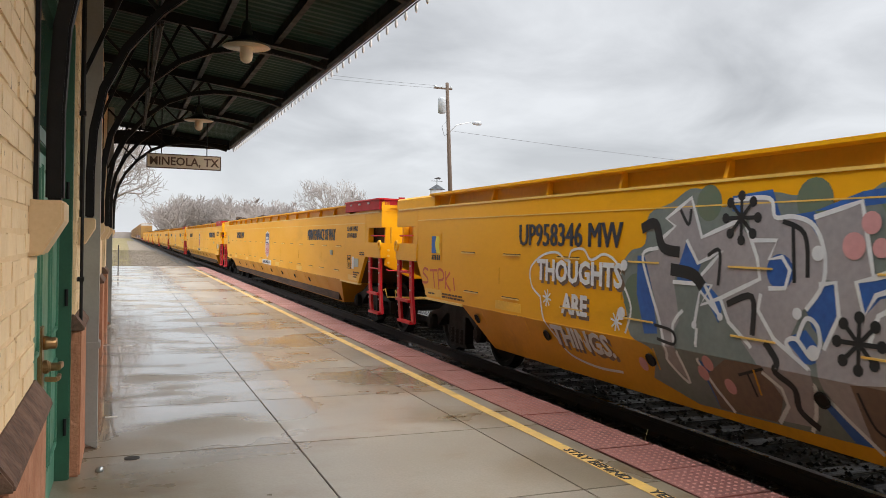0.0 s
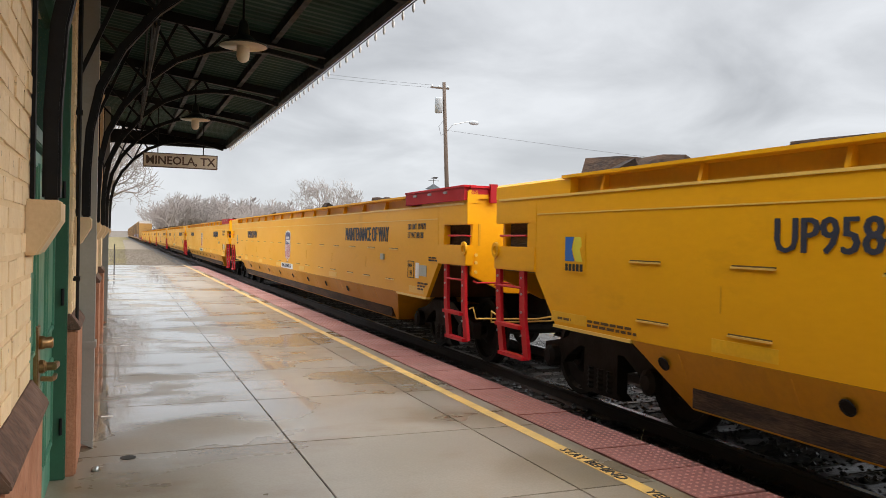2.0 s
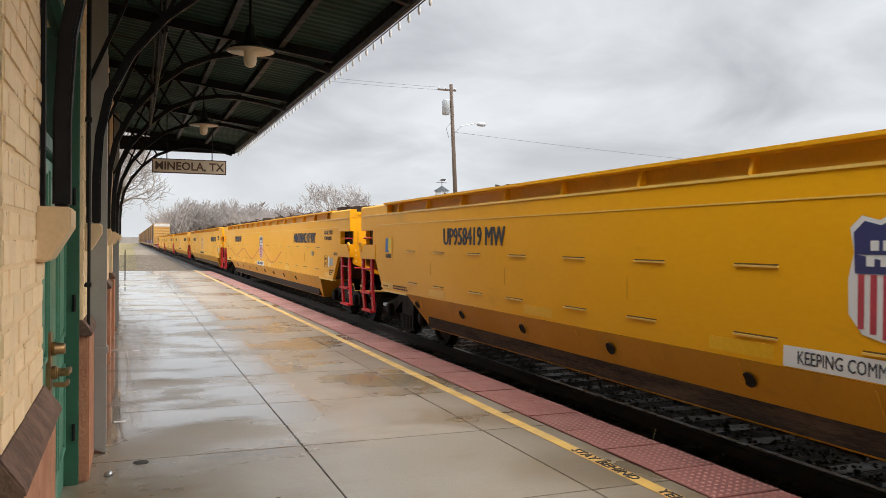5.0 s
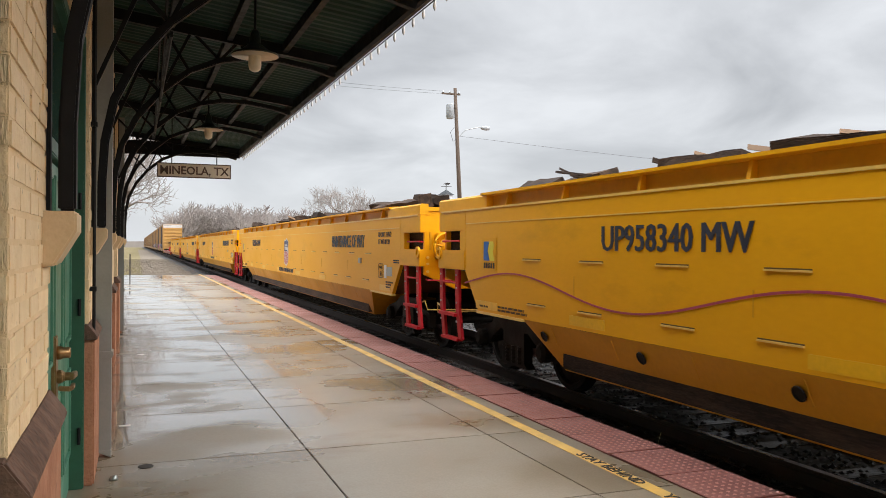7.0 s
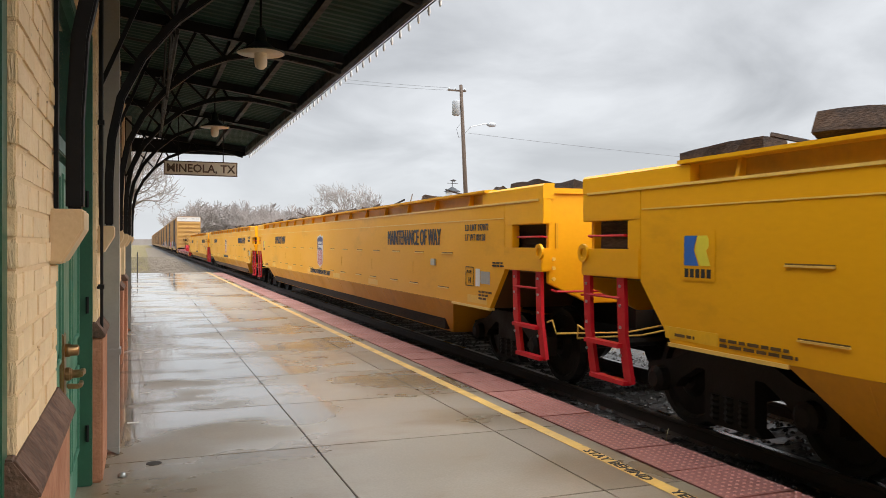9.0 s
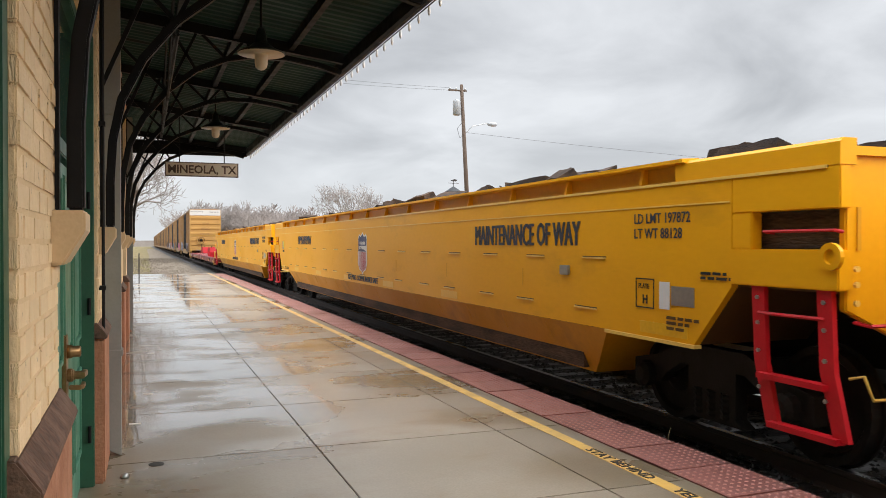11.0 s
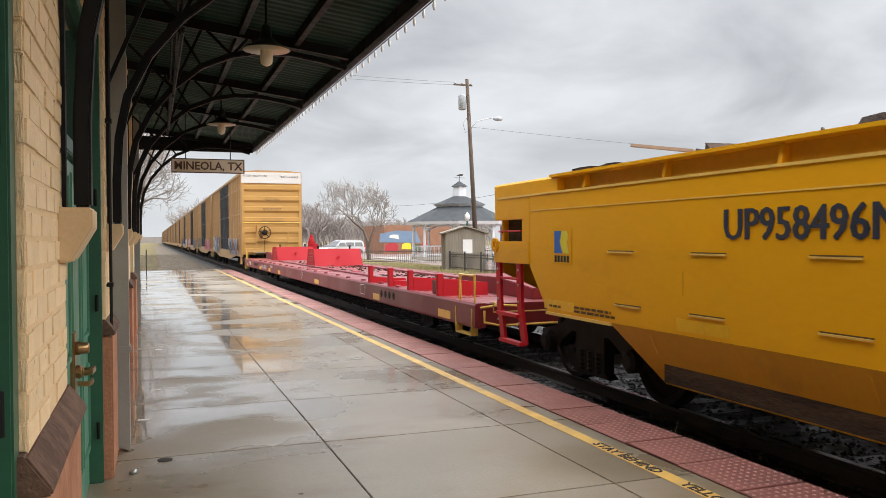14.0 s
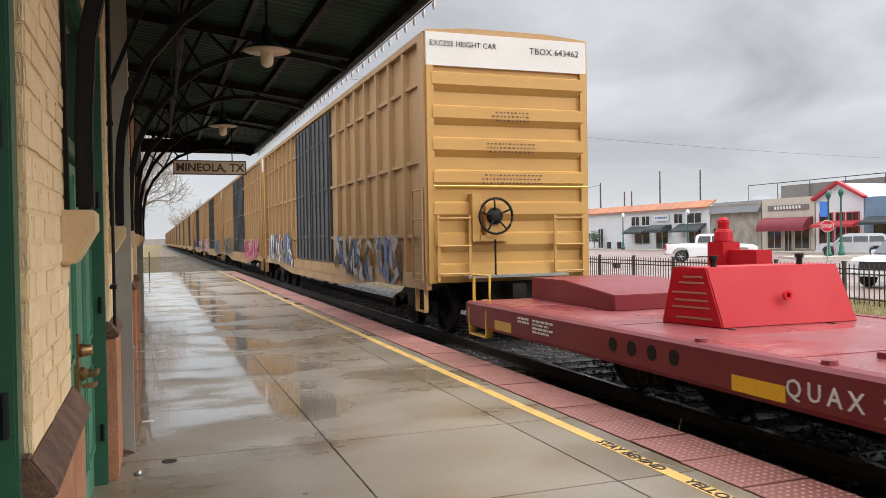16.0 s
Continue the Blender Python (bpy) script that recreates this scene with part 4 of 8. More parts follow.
def ladder(parent, y0, s):
    """Red side ladder with two stringers and three rungs hung under the end beam; s is the car's side."""
    b = Build()
    for y, tilt in ((y0, -0.14), (y0 - 0.6, -0.14)):
        b.strip([(s * 1.47, y, 1.385), (s * 1.47, y + tilt * 0.2, 0.85), (s * 1.47, y + tilt, 0.42)], 0.12, 0.04, side=(0, 1, 0))
    ld = part("ladder", b, M["red"], parent, "bright red side ladder")
    for z, off in ((1.19, -0.01), (0.75, -0.04), (0.42, -0.14)):
        r = Build()
        if z == 1.19:
            r.tube([(s * 1.49, y0 + off, z), (s * 1.49, y0 - 0.6 + off, z)], 0.014, 6)
        else:
            r.box(s * 1.47 - 0.07, s * 1.47 + 0.02, y0 - 0.6 + off, y0 + off, z - 0.02, z + 0.02)
        part("rung", r, M["red"], ld)
    bolts = Build()
    for y in (y0, y0 - 0.6):
        for z in (1.3, 1.12, 0.92, 0.66):
            bolts.lathe([(0.016, 0), (0.016, s * 0.012)], s * 1.49, y - 0.03 * (1.38 - z), z, 0, 6)
    part("bolts", bolts, M["galv"], ld)["kind"] = "stuff"


def tie_car():
    car = thing("tie_car", "yellow steel crosstie gondola car with red end ladders", "railcar", "train of tie cars")
    n = -L_CAR
    for s in (-1, 1):
        o, i = s * 1.5, s * 1.44
        side = Build()
        side.prism([(-1.0, 2.19), (n + 1.0, 2.19), (n + 1.0, 1.36), (n + 1.44, 0.87), (-1.44, 0.87), (-1.0, 1.36)], 0, min(o, i), max(o, i))
        sd = part("side_wall", side, M["yellow"], car)
        for e, d in ((0.0, -1), (n, 1)):
            for za, zb, a, b_ in ((1.91, 2.19, 0, 1.0), (1.38, 1.645, 0, 1.0), (1.645, 1.91, 0.79, 1.0)):
                q = Build()
                ya, yb = sorted((e + d * a, e + d * (b_ - 0.001)))
                xo = s * (1.515 if zb == 1.645 else 1.5)
                q.box(min(xo, s * 1.40), max(xo, s * 1.40), ya, yb, za, zb)
                part("end_beam" if zb == 1.645 else "end_panel", q, M["yellow"], car, bevel=0.008)
            # the recess's shade is put into its darker yellow
            q = Build()
            ya, yb = sorted((e + d * 0.02, e + d * 0.79))
            q.box(min(s * 1.30, s * 1.33), max(s * 1.30, s * 1.33), ya, yb, 1.64, 1.92)
            part("recess_back", q, M["yellow_shaded_grimy"], car)
            g = Build()
            g.tube([(s * 1.42, e + d * 0.05, 1.76), (s * 1.47, e + d * 0.07, 1.77), (s * 1.47, e + d * 0.70, 1.77), (s * 1.36, e + d * 0.72, 1.76)], 0.013, 6)
            part("grab_iron", g, M["red"], car, "thin red grab iron")
            q = Build()
            ya, yb = sorted((e + d * 0.0, e + d * 1.68))
            q.prism([(s * 1.5, 2.19), (s * 1.5, 2.335), (s * 1.475, 2.36), (s * 1.36, 2.36), (s * 1.36, 2.19)], 1, ya, yb)
            part("end_coaming", q, M["yellow"], car)
            for dz in (1.27,):
                r = Build()
                r.lathe([(0.09, 0), (0.09, s * 0.03), (0.05, s * 0.03), (0.045, 0)], s * 1.505, e + d * 0.05, 1.60, 0, 16)
                part("lifting_ring", r, M["yellow"], car)
        # back of the coaming, painted darker for the shade under the flange
        rec = Build()
        rec.box(min(s * 1.38, s * 1.41), max(s * 1.38, s * 1.41), n + 1.68, -1.68, 2.18, 2.34)
        part("coaming_back", rec, M["yellow_shaded_grimy"], car)
        fl = Build()
        fl.prism([(s * 1.53, 2.345), (s * 1.53, 2.375), (s * 1.36, 2.385), (s * 1.36, 2.335)], 1, n + 1.55, -1.55)
        part("top_flange", fl, M["yellow"], car)
        # ledge and weld line get their highlight from a pale colour
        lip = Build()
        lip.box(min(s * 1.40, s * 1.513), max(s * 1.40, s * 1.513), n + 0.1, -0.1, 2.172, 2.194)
        part("ledge", lip, M["highlight"], car, "ledge line with a painted pale highlight")
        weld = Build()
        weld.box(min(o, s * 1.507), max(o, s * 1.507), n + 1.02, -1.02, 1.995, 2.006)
        part("weld_line", weld, M["highlight"], car)
        for k in range(15):
            q = Build()
            y = -2.2 - 1.36 * k
            q.prism([(s * 1.40, 2.19), (s * 1.485, 2.19), (s * 1.45, 2.345), (s * 1.40, 2.345)], 1, y - 0.02, y + 0.02)
            part("gusset", q, M["yellow"], car)
        ladder(car, -0.06, s)
        ladder(car, n + 0.74, s)
        if s < 0:
            for k in range(15):
                if abs(8.68 - 1.255 * k) > 0.6:
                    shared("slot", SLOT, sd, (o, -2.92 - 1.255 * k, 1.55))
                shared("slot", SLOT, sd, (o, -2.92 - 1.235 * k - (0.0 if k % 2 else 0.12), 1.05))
                if k % 2:
                    shared("seam_mark", TICK, sd, (o, -2.6 - 1.255 * k, 1.30))
                shared("skirt_mark", TICK, sd, (-1.47, -3.4 - 1.15 * k, 0.74), (0, radians(-24), 0))
            for y in (-1.7, -4.1, -7.2, -10.3, -13.4, -16.5, -21.6):
                shared("reflector", REFL, sd, (o, y, 0.955))
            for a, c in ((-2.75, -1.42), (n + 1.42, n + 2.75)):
                # the flange's lit edge is painted pale too
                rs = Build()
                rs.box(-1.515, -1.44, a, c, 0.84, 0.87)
                part("sill_flange", rs, M["highlight"], sd)
    # the well between the trucks, its sides drawn in towards the bottom
    t0, t1, b0, b1 = -2.72, n + 2.72, -3.3, n + 3.3
    # the inward slope has its shade in the colour, besides grime
    w = Build()
    top = [(-1.498, t0, 0.868), (1.498, t0, 0.868), (1.498, t1, 0.868), (-1.498, t1, 0.868)]
    bot = [(-1.27, b0, 0.36), (1.27, b0, 0.36), (1.27, b1, 0.36), (-1.27, b1, 0.36)]
    w.add(top + bot, [(0, 1, 5, 4), (1, 2, 6, 5), (2, 3, 7, 6), (3, 0, 4, 7), (4, 5, 6, 7)])
    part("well", w, M["yellow_shaded_grimy"], car, "grimy lower well of the car with painted shade")
    for e, d in ((0.0, -1), (n, 1)):
        q = Build()
        ya, yb = sorted((e + d * 0.03, e + d * 0.09))
        q.prism([(-1.42, 1.25), (-1.42, 2.31), (1.42, 2.31), (1.42, 1.25), (0.9, 1.02), (-0.9, 1.02)], 1, ya, yb)
        bulk = part("bulkhead", q, M["yellow"], car, bevel=0.01)
        q = Build()
        ya, yb = sorted((e + d * 0.0, e + d * 0.05))
        q.box(-1.44, 1.44, ya, yb, 2.25, 2.31)
        part("bulkhead_rim", q, M["yellow"], bulk)
        bt = Build()
        for z in (1.3, 1.42, 1.52):
            bt.lathe([(0.022, 0), (0.022, -0.02 if d > 0 else 0.02)], -1.37, ya if d > 0 else yb, z, 1, 6)
        part("bolts", bt, M["highlight"], bulk)["kind"] = "stuff"
        # shade under the car end is put into these plates' dark brown
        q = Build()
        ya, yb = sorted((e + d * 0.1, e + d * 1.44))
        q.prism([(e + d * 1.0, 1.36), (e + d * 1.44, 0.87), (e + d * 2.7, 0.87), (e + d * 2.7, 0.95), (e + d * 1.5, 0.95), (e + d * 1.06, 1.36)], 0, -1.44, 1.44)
        part("shear_plate", q, M["slot"], car, "underside plate with shade in its dark colour")
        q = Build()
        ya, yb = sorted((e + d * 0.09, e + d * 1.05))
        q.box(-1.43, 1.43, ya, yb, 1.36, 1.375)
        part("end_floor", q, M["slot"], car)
        q = Build()
        ya, yb = sorted((e - d * 0.05, e + d * 3.0))
        q.box(-0.33, 0.33, ya, yb, 0.72, 1.05)
        part("centre_sill", q, M["bogie"], car)
        q = Build()
        ya, yb = sorted((e - d * 0.46, e - d * 0.05))
        q.box(-0.1, 0.1, ya, yb, 0.76, 0.95)
        q.box(-0.16, 0.16, e - d * 0.46 - 0.08, e - d * 0.46 + 0.08, 0.72, 0.98)
        part("coupler", q, M["bogie"], car, bevel=0.02)
        q = Build()
        q.tube([(-1.40, e - d * 0.02, 1.18), (-1.42, e - d * 0.16, 1.17), (0.2, e - d * 0.16, 1.16), (1.4, e - d * 0.02, 1.18)], 0.013, 6)
        part("end_grab", q, M["red"], car)
        q = Build()
        q.tube([(-1.46, e - d * 0.04, 0.83), (-1.46, e - d * 0.15, 0.86), (-1.44, e - d * 0.2, 0.72), (-0.6, e - d * 0.28, 0.71), (-0.1, e - d * 0.3, 0.78)], 0.011, 6)
        part("cut_lever", q, M["handyellow"], car, "bent yellow uncoupling lever")
        bogie(car, e + d * 1.7)
        hose = Build()
        hose.tube([(0.25, e - d * 0.05, 0.75), (0.28, e - d * 0.2, 0.5), (0.3, e - d * 0.38, 0.42)], 0.022, 6)
        part("air_hose", hose, M["bogie"], car)
    return car


def on_side(y, z, x=-1.506):
    """Flat work on the platform side of a car: it reads towards decreasing y."""
    return facing((0, -1, 0), (0, 0, 1), (x, y, z))


def shield(car, x=-1.506):
    """Crest drawn as plain coloured shapes: white rim, blue head, red and white stripes."""
    def outline(f, drop=0.0):
        pts = [(-0.33, 0.30), (-0.25, 0.37), (-0.13, 0.34), (0, 0.405), (0.13, 0.34), (0.25, 0.37), (0.33, 0.30), (0.30, 0.16), (0.34, 0.0), (0.335, -0.2), (0.24, -0.31), (0.08, -0.345), (0, -0.40), (-0.08, -0.345), (-0.24, -0.31), (-0.335, -0.2), (-0.34, 0.0), (-0.30, 0.16)]
        return [(-11.6 - u * f, 1.485 + w * f) for u, w in pts]
    b = Build()
    b.prism(outline(1.06), 0, x, x + 0.002)
    cr = part("crest", b, M["white"], car, "striped red white and blue crest")
    b = Build()
    b.prism(sorted_head(outline(0.97)), 0, x - 0.003, x - 0.001)
    part("crest_head", b, M["shieldblue"], cr)
    for k in range(-3, 4):
        b = Build()
        u = k * 0.088
        low = -0.37 + abs(u) * 0.28
        b.prism([(-11.6 - u - 0.022, 1.52), (-11.6 - u + 0.022, 1.52), (-11.6 - u + 0.022, 1.485 + low), (-11.6 - u - 0.022, 1.485 + low)], 0, x - 0.003, x - 0.001)
        part("crest_stripe", b, M["shieldred"], cr)
    for row, (z, wdt) in enumerate(((1.695, 0.17), (1.60, 0.2))):
        for k in range(5):
            b = Build()
            y = -11.6 + wdt - k * wdt * 0.5
            b.box(x - 0.005, x - 0.003, y - 0.028, y + 0.028, z - 0.03, z + 0.03)
            part("crest_bar", b, M["white"], cr)


def sorted_head(pts):
    keep = [p for p in pts if p[1] > 1.61]
    left = max(p[0] for p in pts if p[1] > 1.4)
    right = min(p[0] for p in pts if p[1] > 1.4)
    first, rest = keep, []
    return [(left - 0.02, 1.525)] + first + [(right + 0.02, 1.525)]


def maker_mark(car, x=-1.506):
    b = Build()
    b.box(x, x + 0.002, -1.99, -1.57, 1.40, 1.80)
    mk = part("maker_plate", b, M["yellow"], car)
    b = Build()
    b.prism([(-1.62, 1.52), (-1.62, 1.76), (-1.78, 1.76), (-1.74, 1.64), (-1.80, 1.52)], 0, x - 0.003, x - 0.001)
    part("mark_blue", b, M["blue"], mk, "blue half of the maker's mark")
    b = Build()
    b.prism([(-1.79, 1.76), (-1.90, 1.76), (-1.92, 1.72), (-1.92, 1.67), (-1.89, 1.64), (-1.94, 1.52), (-1.82, 1.52), (-1.755, 1.64)], 0, x - 0.003, x - 0.001)
    part("mark_yellow", b, M["logoyellow"], mk, "yellow half of the maker's mark")
    for k in range(5):
        b = Build()
        y = -1.65 - 0.068 * k
        b.box(x - 0.003, x - 0.001, y - 0.024, y + 0.024, 1.425, 1.495)
        part("mark_bar", b, M["black"], mk)


def bars(parent, y, z, rows, material, h=0.028, seed=0, name="small_print"):
    """Lines of small print that cannot be read, as plain bars."""
    r = random.Random(seed)
    for k, wdt in enumerate(rows):
        b = Build()
        yy = y
        while yy > y - wdt:
            ln = r.uniform(0.05, 0.13)
            b.box(-1.508, -1.504, max(yy - ln, y - wdt), yy, z - k * h * 1.7, z - k * h * 1.7 + h)
            yy -= ln + 0.025
        part(name, b, material, parent)


def dress(car, number, words, motto, seed, holes):
    lettering(number, 0.335, M["navy"], car, on_side(-4.36, 1.665), 0.95, 0.0, "car_number", heavy=0.009)
    lettering(words, 0.36, M["navy"], car, on_side(-17.49, 1.665), 0.68 if len(words) > 14 else 0.64, 0.0, "car_lettering", heavy=0.016)
    if motto == "plate":
        b = Build()
        b.box(-1.505, -1.503, -12.30, -10.72, 0.88, 1.02)
        pl = part("motto_plate", b, M["white"], car, "white motto strip")
        lettering("KEEPING COMMUNITIES SAFE", 0.125, M["navy"], pl, on_side(-10.84, 0.91), 0.76, 0.0, "motto")
    elif motto:
        lettering("KEEPING COMMUNITIES SAFE", 0.155, M["navy"], car, on_side(-10.41, 0.925), 1.14, 0.0, "motto", heavy=0.005)
    shield(car)
    maker_mark(car)
    lettering("LT WT 88128", 0.125, M["navy"], car, on_side(-21.18, 1.73), 0.95, 0.001, "weight_lettering")
    lettering("LD LMT 197872", 0.125, M["navy"], car, on_side(-21.18, 1.86), 0.95, 0.001, "weight_lettering")
    fr = Build()
    for a in ((-21.48, -21.21, 1.37, 1.38), (-21.48, -21.21, 1.12, 1.13), (-21.22, -21.21, 1.13, 1.37), (-21.48, -21.47, 1.13, 1.37)):
        fr.box(-1.507, -1.503, *a)
    part("plate_box", fr, M["black"], car)
    lettering("PLATE", 0.065, M["black"], car, on_side(-21.25, 1.29), 0.9, 0, "plate_lettering")
    lettering("H", 0.11, M["black"], car, on_side(-21.31, 1.16), 1.0, 0.002, "plate_lettering")
    b = Build()
    b.box(-1.508, -1.503, -21.70, -21.56, 1.13, 1.36)
    part("notice", b, M["white"], car, "white notice sheet")
    b = Build()
    b.box(-1.506, -1.502, -22.02, -21.72, 1.17, 1.33)
    part("patch", b, M["galv"], car, "dull grey repaint patch")
    b = Build()
    b.box(-1.53, -1.50, -20.02, -19.84, 1.36, 1.46)
    part("lamp_bracket", b, M["galv"], car, bevel=0.006)
    bars(car, -21.66, 1.05, (0.42, 0.3, 0.24), M["slot"], 0.026, seed)
    bars(car, -2.05, 0.95, (0.7, 0.78), M["slot"], 0.024, seed + 1)
    bars(car, -1.50, 0.93, (0.25,), M["slot"], 0.024, seed + 2)
    bars(car, -0.80, 1.42, (0.18,), M["black"], 0.03, seed + 3)
    bars(car, -22.1, 1.44, (0.3, 0.42), M["black"], 0.022, seed + 4)
    if holes:
        for k in range(9):
            shared("drain_hole", HOLE, car, (-1.452, -3.15 - 1.8 * k, 0.72), (0, radians(-24), 0))


CARS = []
master = tie_car()
numbers = ["UP958346 MW", "UP958422 MW", "UP958420 MW", "UP958419 MW", "UP958340 MW", "UP958543 MW", "UP958527 MW", "UP958492MW", "UP958496MW"]
for k, num in enumerate(numbers):
    c = master if k == 0 else copy_thing(master, Matrix())
    CARS.append(c)
    TRAIN.append((c, 12.43 + 24.3 * k))
for k, num in enumerate(numbers):
    dress(CARS[k], num, "MOW EQUIPMENT" if k == 3 else "MAINTENANCE OF WAY", "plate" if k < 5 else "text", 10 * k, k < 5)
CARS[0]["label"] = "yellow tie car with a wide silver and blue spray mural"
CARS[4]["label"] = "yellow tie car with a wavy red marker line"


def red_cover(car):
    """Red raised frame on the near end of a tie car."""
    n = -L_CAR
    b = Build()
    b.box(-1.54, -1.41, n + 0.03, n + 2.3, 2.225, 2.40)
    b.box(1.41, 1.45, n + 0.03, n + 2.3, 2.30, 2.39)
    b.box(-1.45, 1.45, n + 0.0, n + 0.04, 2.30, 2.39)
    cv = part("end_cover", b, M["boxred"], car, "red raised end cover")
    b = Build()
    b.box(-1.555, -1.39, n - 0.01, n + 2.3, 2.395, 2.42)
    b.box(-1.47, 1.47, n - 0.02, n + 0.07, 2.385, 2.415)
    part("cover_rim", b, M["red"], cv)
    for k in range(3):
        b = Build()
        b.box(-1.556, -1.53, n + 0.6 + 0.6 * k, n + 0.72 + 0.6 * k, 2.335, 2.365)
        part("latch", b, M["galv"], cv)
    b = Build()
    b.box(-1.2, -1.1, n - 0.05, n + 0.0, 2.2, 2.44)
    part("cover_bracket", b, M["boxred"], cv)


for k in (1, 2, 3):
    red_cover(CARS[k])


def hand_wheel(parent, x, y, z, r, material, name="brake_wheel"):
    b = Build()
    ring = [(x + r * math.cos(t), y, z + r * math.sin(t)) for t in np.linspace(0, 2 * math.pi, 25)]
    b.tube(ring, 0.022, 6)
    for k in range(5):
        t = 2 * math.pi * k / 5 + 0.4
        b.tube([(x, y + 0.03, z), (x + r * math.cos(t), y, z + r * math.sin(t))], 0.016, 5)
    b.lathe([(0.14, 0.10), (0.14, 0.04), (0.06, 0.0)], x, y, z, 1, 14)
    return part(name, b, material, parent, smooth=True)


for k in (3, 5):
    n = -L_CAR
    hand_wheel(CARS[k], -1.1, n - 0.16, 1.68, 0.22, M["yellow"])
    b = Build()
    b.box(-1.25, -0.85, n - 0.12, n + 0.04, 1.5, 1.9)
    part("brake_housing", b, M["yellow"], CARS[k], bevel=0.02)

# loads of old crossties
tie_b = Build()
tie_b.box(-0.115, 0.115, -1.28, 1.28, -0.09, 0.09)
TIE_MESHES = []
for k in range(4):
    b = Build()
    r = random.Random(k)
    pts = []
    for y in np.linspace(-1.28, 1.28, 6):
        for (x, z) in ((-0.115, -0.09), (0.115, -0.09), (0.115, 0.09), (-0.115, 0.09)):
            pts.append((x + r.uniform(-0.016, 0.016), y + r.uniform(-0.05, 0.05), z + r.uniform(-0.016, 0.016)))
    fs = [(4 * i + j, 4 * i + (j + 1) % 4, 4 * i + 4 + (j + 1) % 4, 4 * i + 4 + j) for i in range(5) for j in range(4)] + [(3, 2, 1, 0), (20, 21, 22, 23)]
    b.add(pts, fs)
    TIE_MESHES.append(b.mesh("crosstie", M["tie"]))


def tie_load(k, amount, wild):
    r = random.Random(100 + k)
    ld = thing("crosstie_load", "heap of old dark wooden crossties in the tie car", "crosstie load", "loads of crossties")
    fill = Build()
    pts_y = np.linspace(-L_CAR + 0.15, -0.15, 24)
    prof = [(-1.36, 0.40), (-1.36, 2.1)] + [(x, 2.2) for x in (-0.9, 0, 0.9)] + [(1.36, 2.1), (1.36, 0.40)]
    fill.prism([(x, z) for x, z in prof], 1, -L_CAR + 3.4, -3.4)
    fill.prism([(x, max(z, 1.4)) for x, z in prof], 1, -3.4, -0.12)
    fill.prism([(x, max(z, 1.4)) for x, z in prof], 1, -L_CAR + 0.12, -L_CAR + 3.4)
    part("load_mass", fill, M["tie"], ld, "dark packed ties below the rim")
    for j in range(amount):
        y = -r.uniform(1.4, L_CAR - 1.4)
        if r.random() < 0.62:
            turn = (r.uniform(-0.05, 0.05), r.uniform(-0.6, 0.6), r.uniform(-0.25, 0.25))
        else:
            turn = (r.uniform(-0.10, 0.10), r.uniform(-0.6, 0.6), 1.57 + r.uniform(-0.4, 0.4))
        xx = r.uniform(-1.2, 0.6) if abs(turn[2]) < 0.5 else r.uniform(-0.08, 0.02)
        shared("crosstie", TIE_MESHES[j % 4], ld, (xx, y, (2.41 if k == 5 else 2.35) + r.uniform(0, 0.10)), turn, (r.uniform(0.8, 1.05), r.uniform(0.2, 0.6), r.uniform(0.8, 1.0)))
    for y in (-L_CAR + 1.5, -1.6):
        if k >= 6:
            for q in range(3):
                shared("crosstie", TIE_MESHES[q], ld, (-0.9 + 0.5 * q, y, 2.40), (0, r.uniform(-0.4, 0.4), r.uniform(-0.15, 0.15)), (0.95, 0.34 + 0.1 * q, 0.9))
    for j in range(wild):
        b = Build()
        y, x = -r.uniform(2, L_CAR - 2), r.uniform(-1.1, 0.6)
        a, e = r.uniform(0, 3.1), r.uniform(0.0, 0.35)
        ln = r.uniform(0.3, 0.9)
        b.strip([(x, y, 2.46), (x + math.cos(a) * ln * 0.4, y + math.sin(a) * ln, 2.49 + ln * e * 0.6)], r.uniform(0.02, 0.05), 0.02, side=(0.3, 0.2, 1))
        part("splinter", b, M["tie"] if r.random() < 0.7 else M["splint"], ld, "split broken wood")
    return ld


for k, (amount, wild) in {1: (9, 0), 2: (20, 0), 3: (26, 4), 4: (64, 60), 5: (64, 44), 6: (52, 16), 7: (52, 16), 8: (52, 14)}.items():
    TRAIN.append((tie_load(k, amount, wild), 12.43 + 24.3 * k))

# graffiti and the marker wave
wave = Build()
wave_pts = []
for u in np.linspace(-1.0, -15.5, 90):
    wave_pts.append((-1.507, u, 1.25 + (0.11 + 0.008 * abs(u)) * math.cos((u + 2.4) * 1.366)))
wave.strip(wave_pts, 0.02, 0.004, side=(0, 0.25, 1))
part("marker_line", wave, M["grafmarker"], CARS[4], "wavy hand-drawn red line")


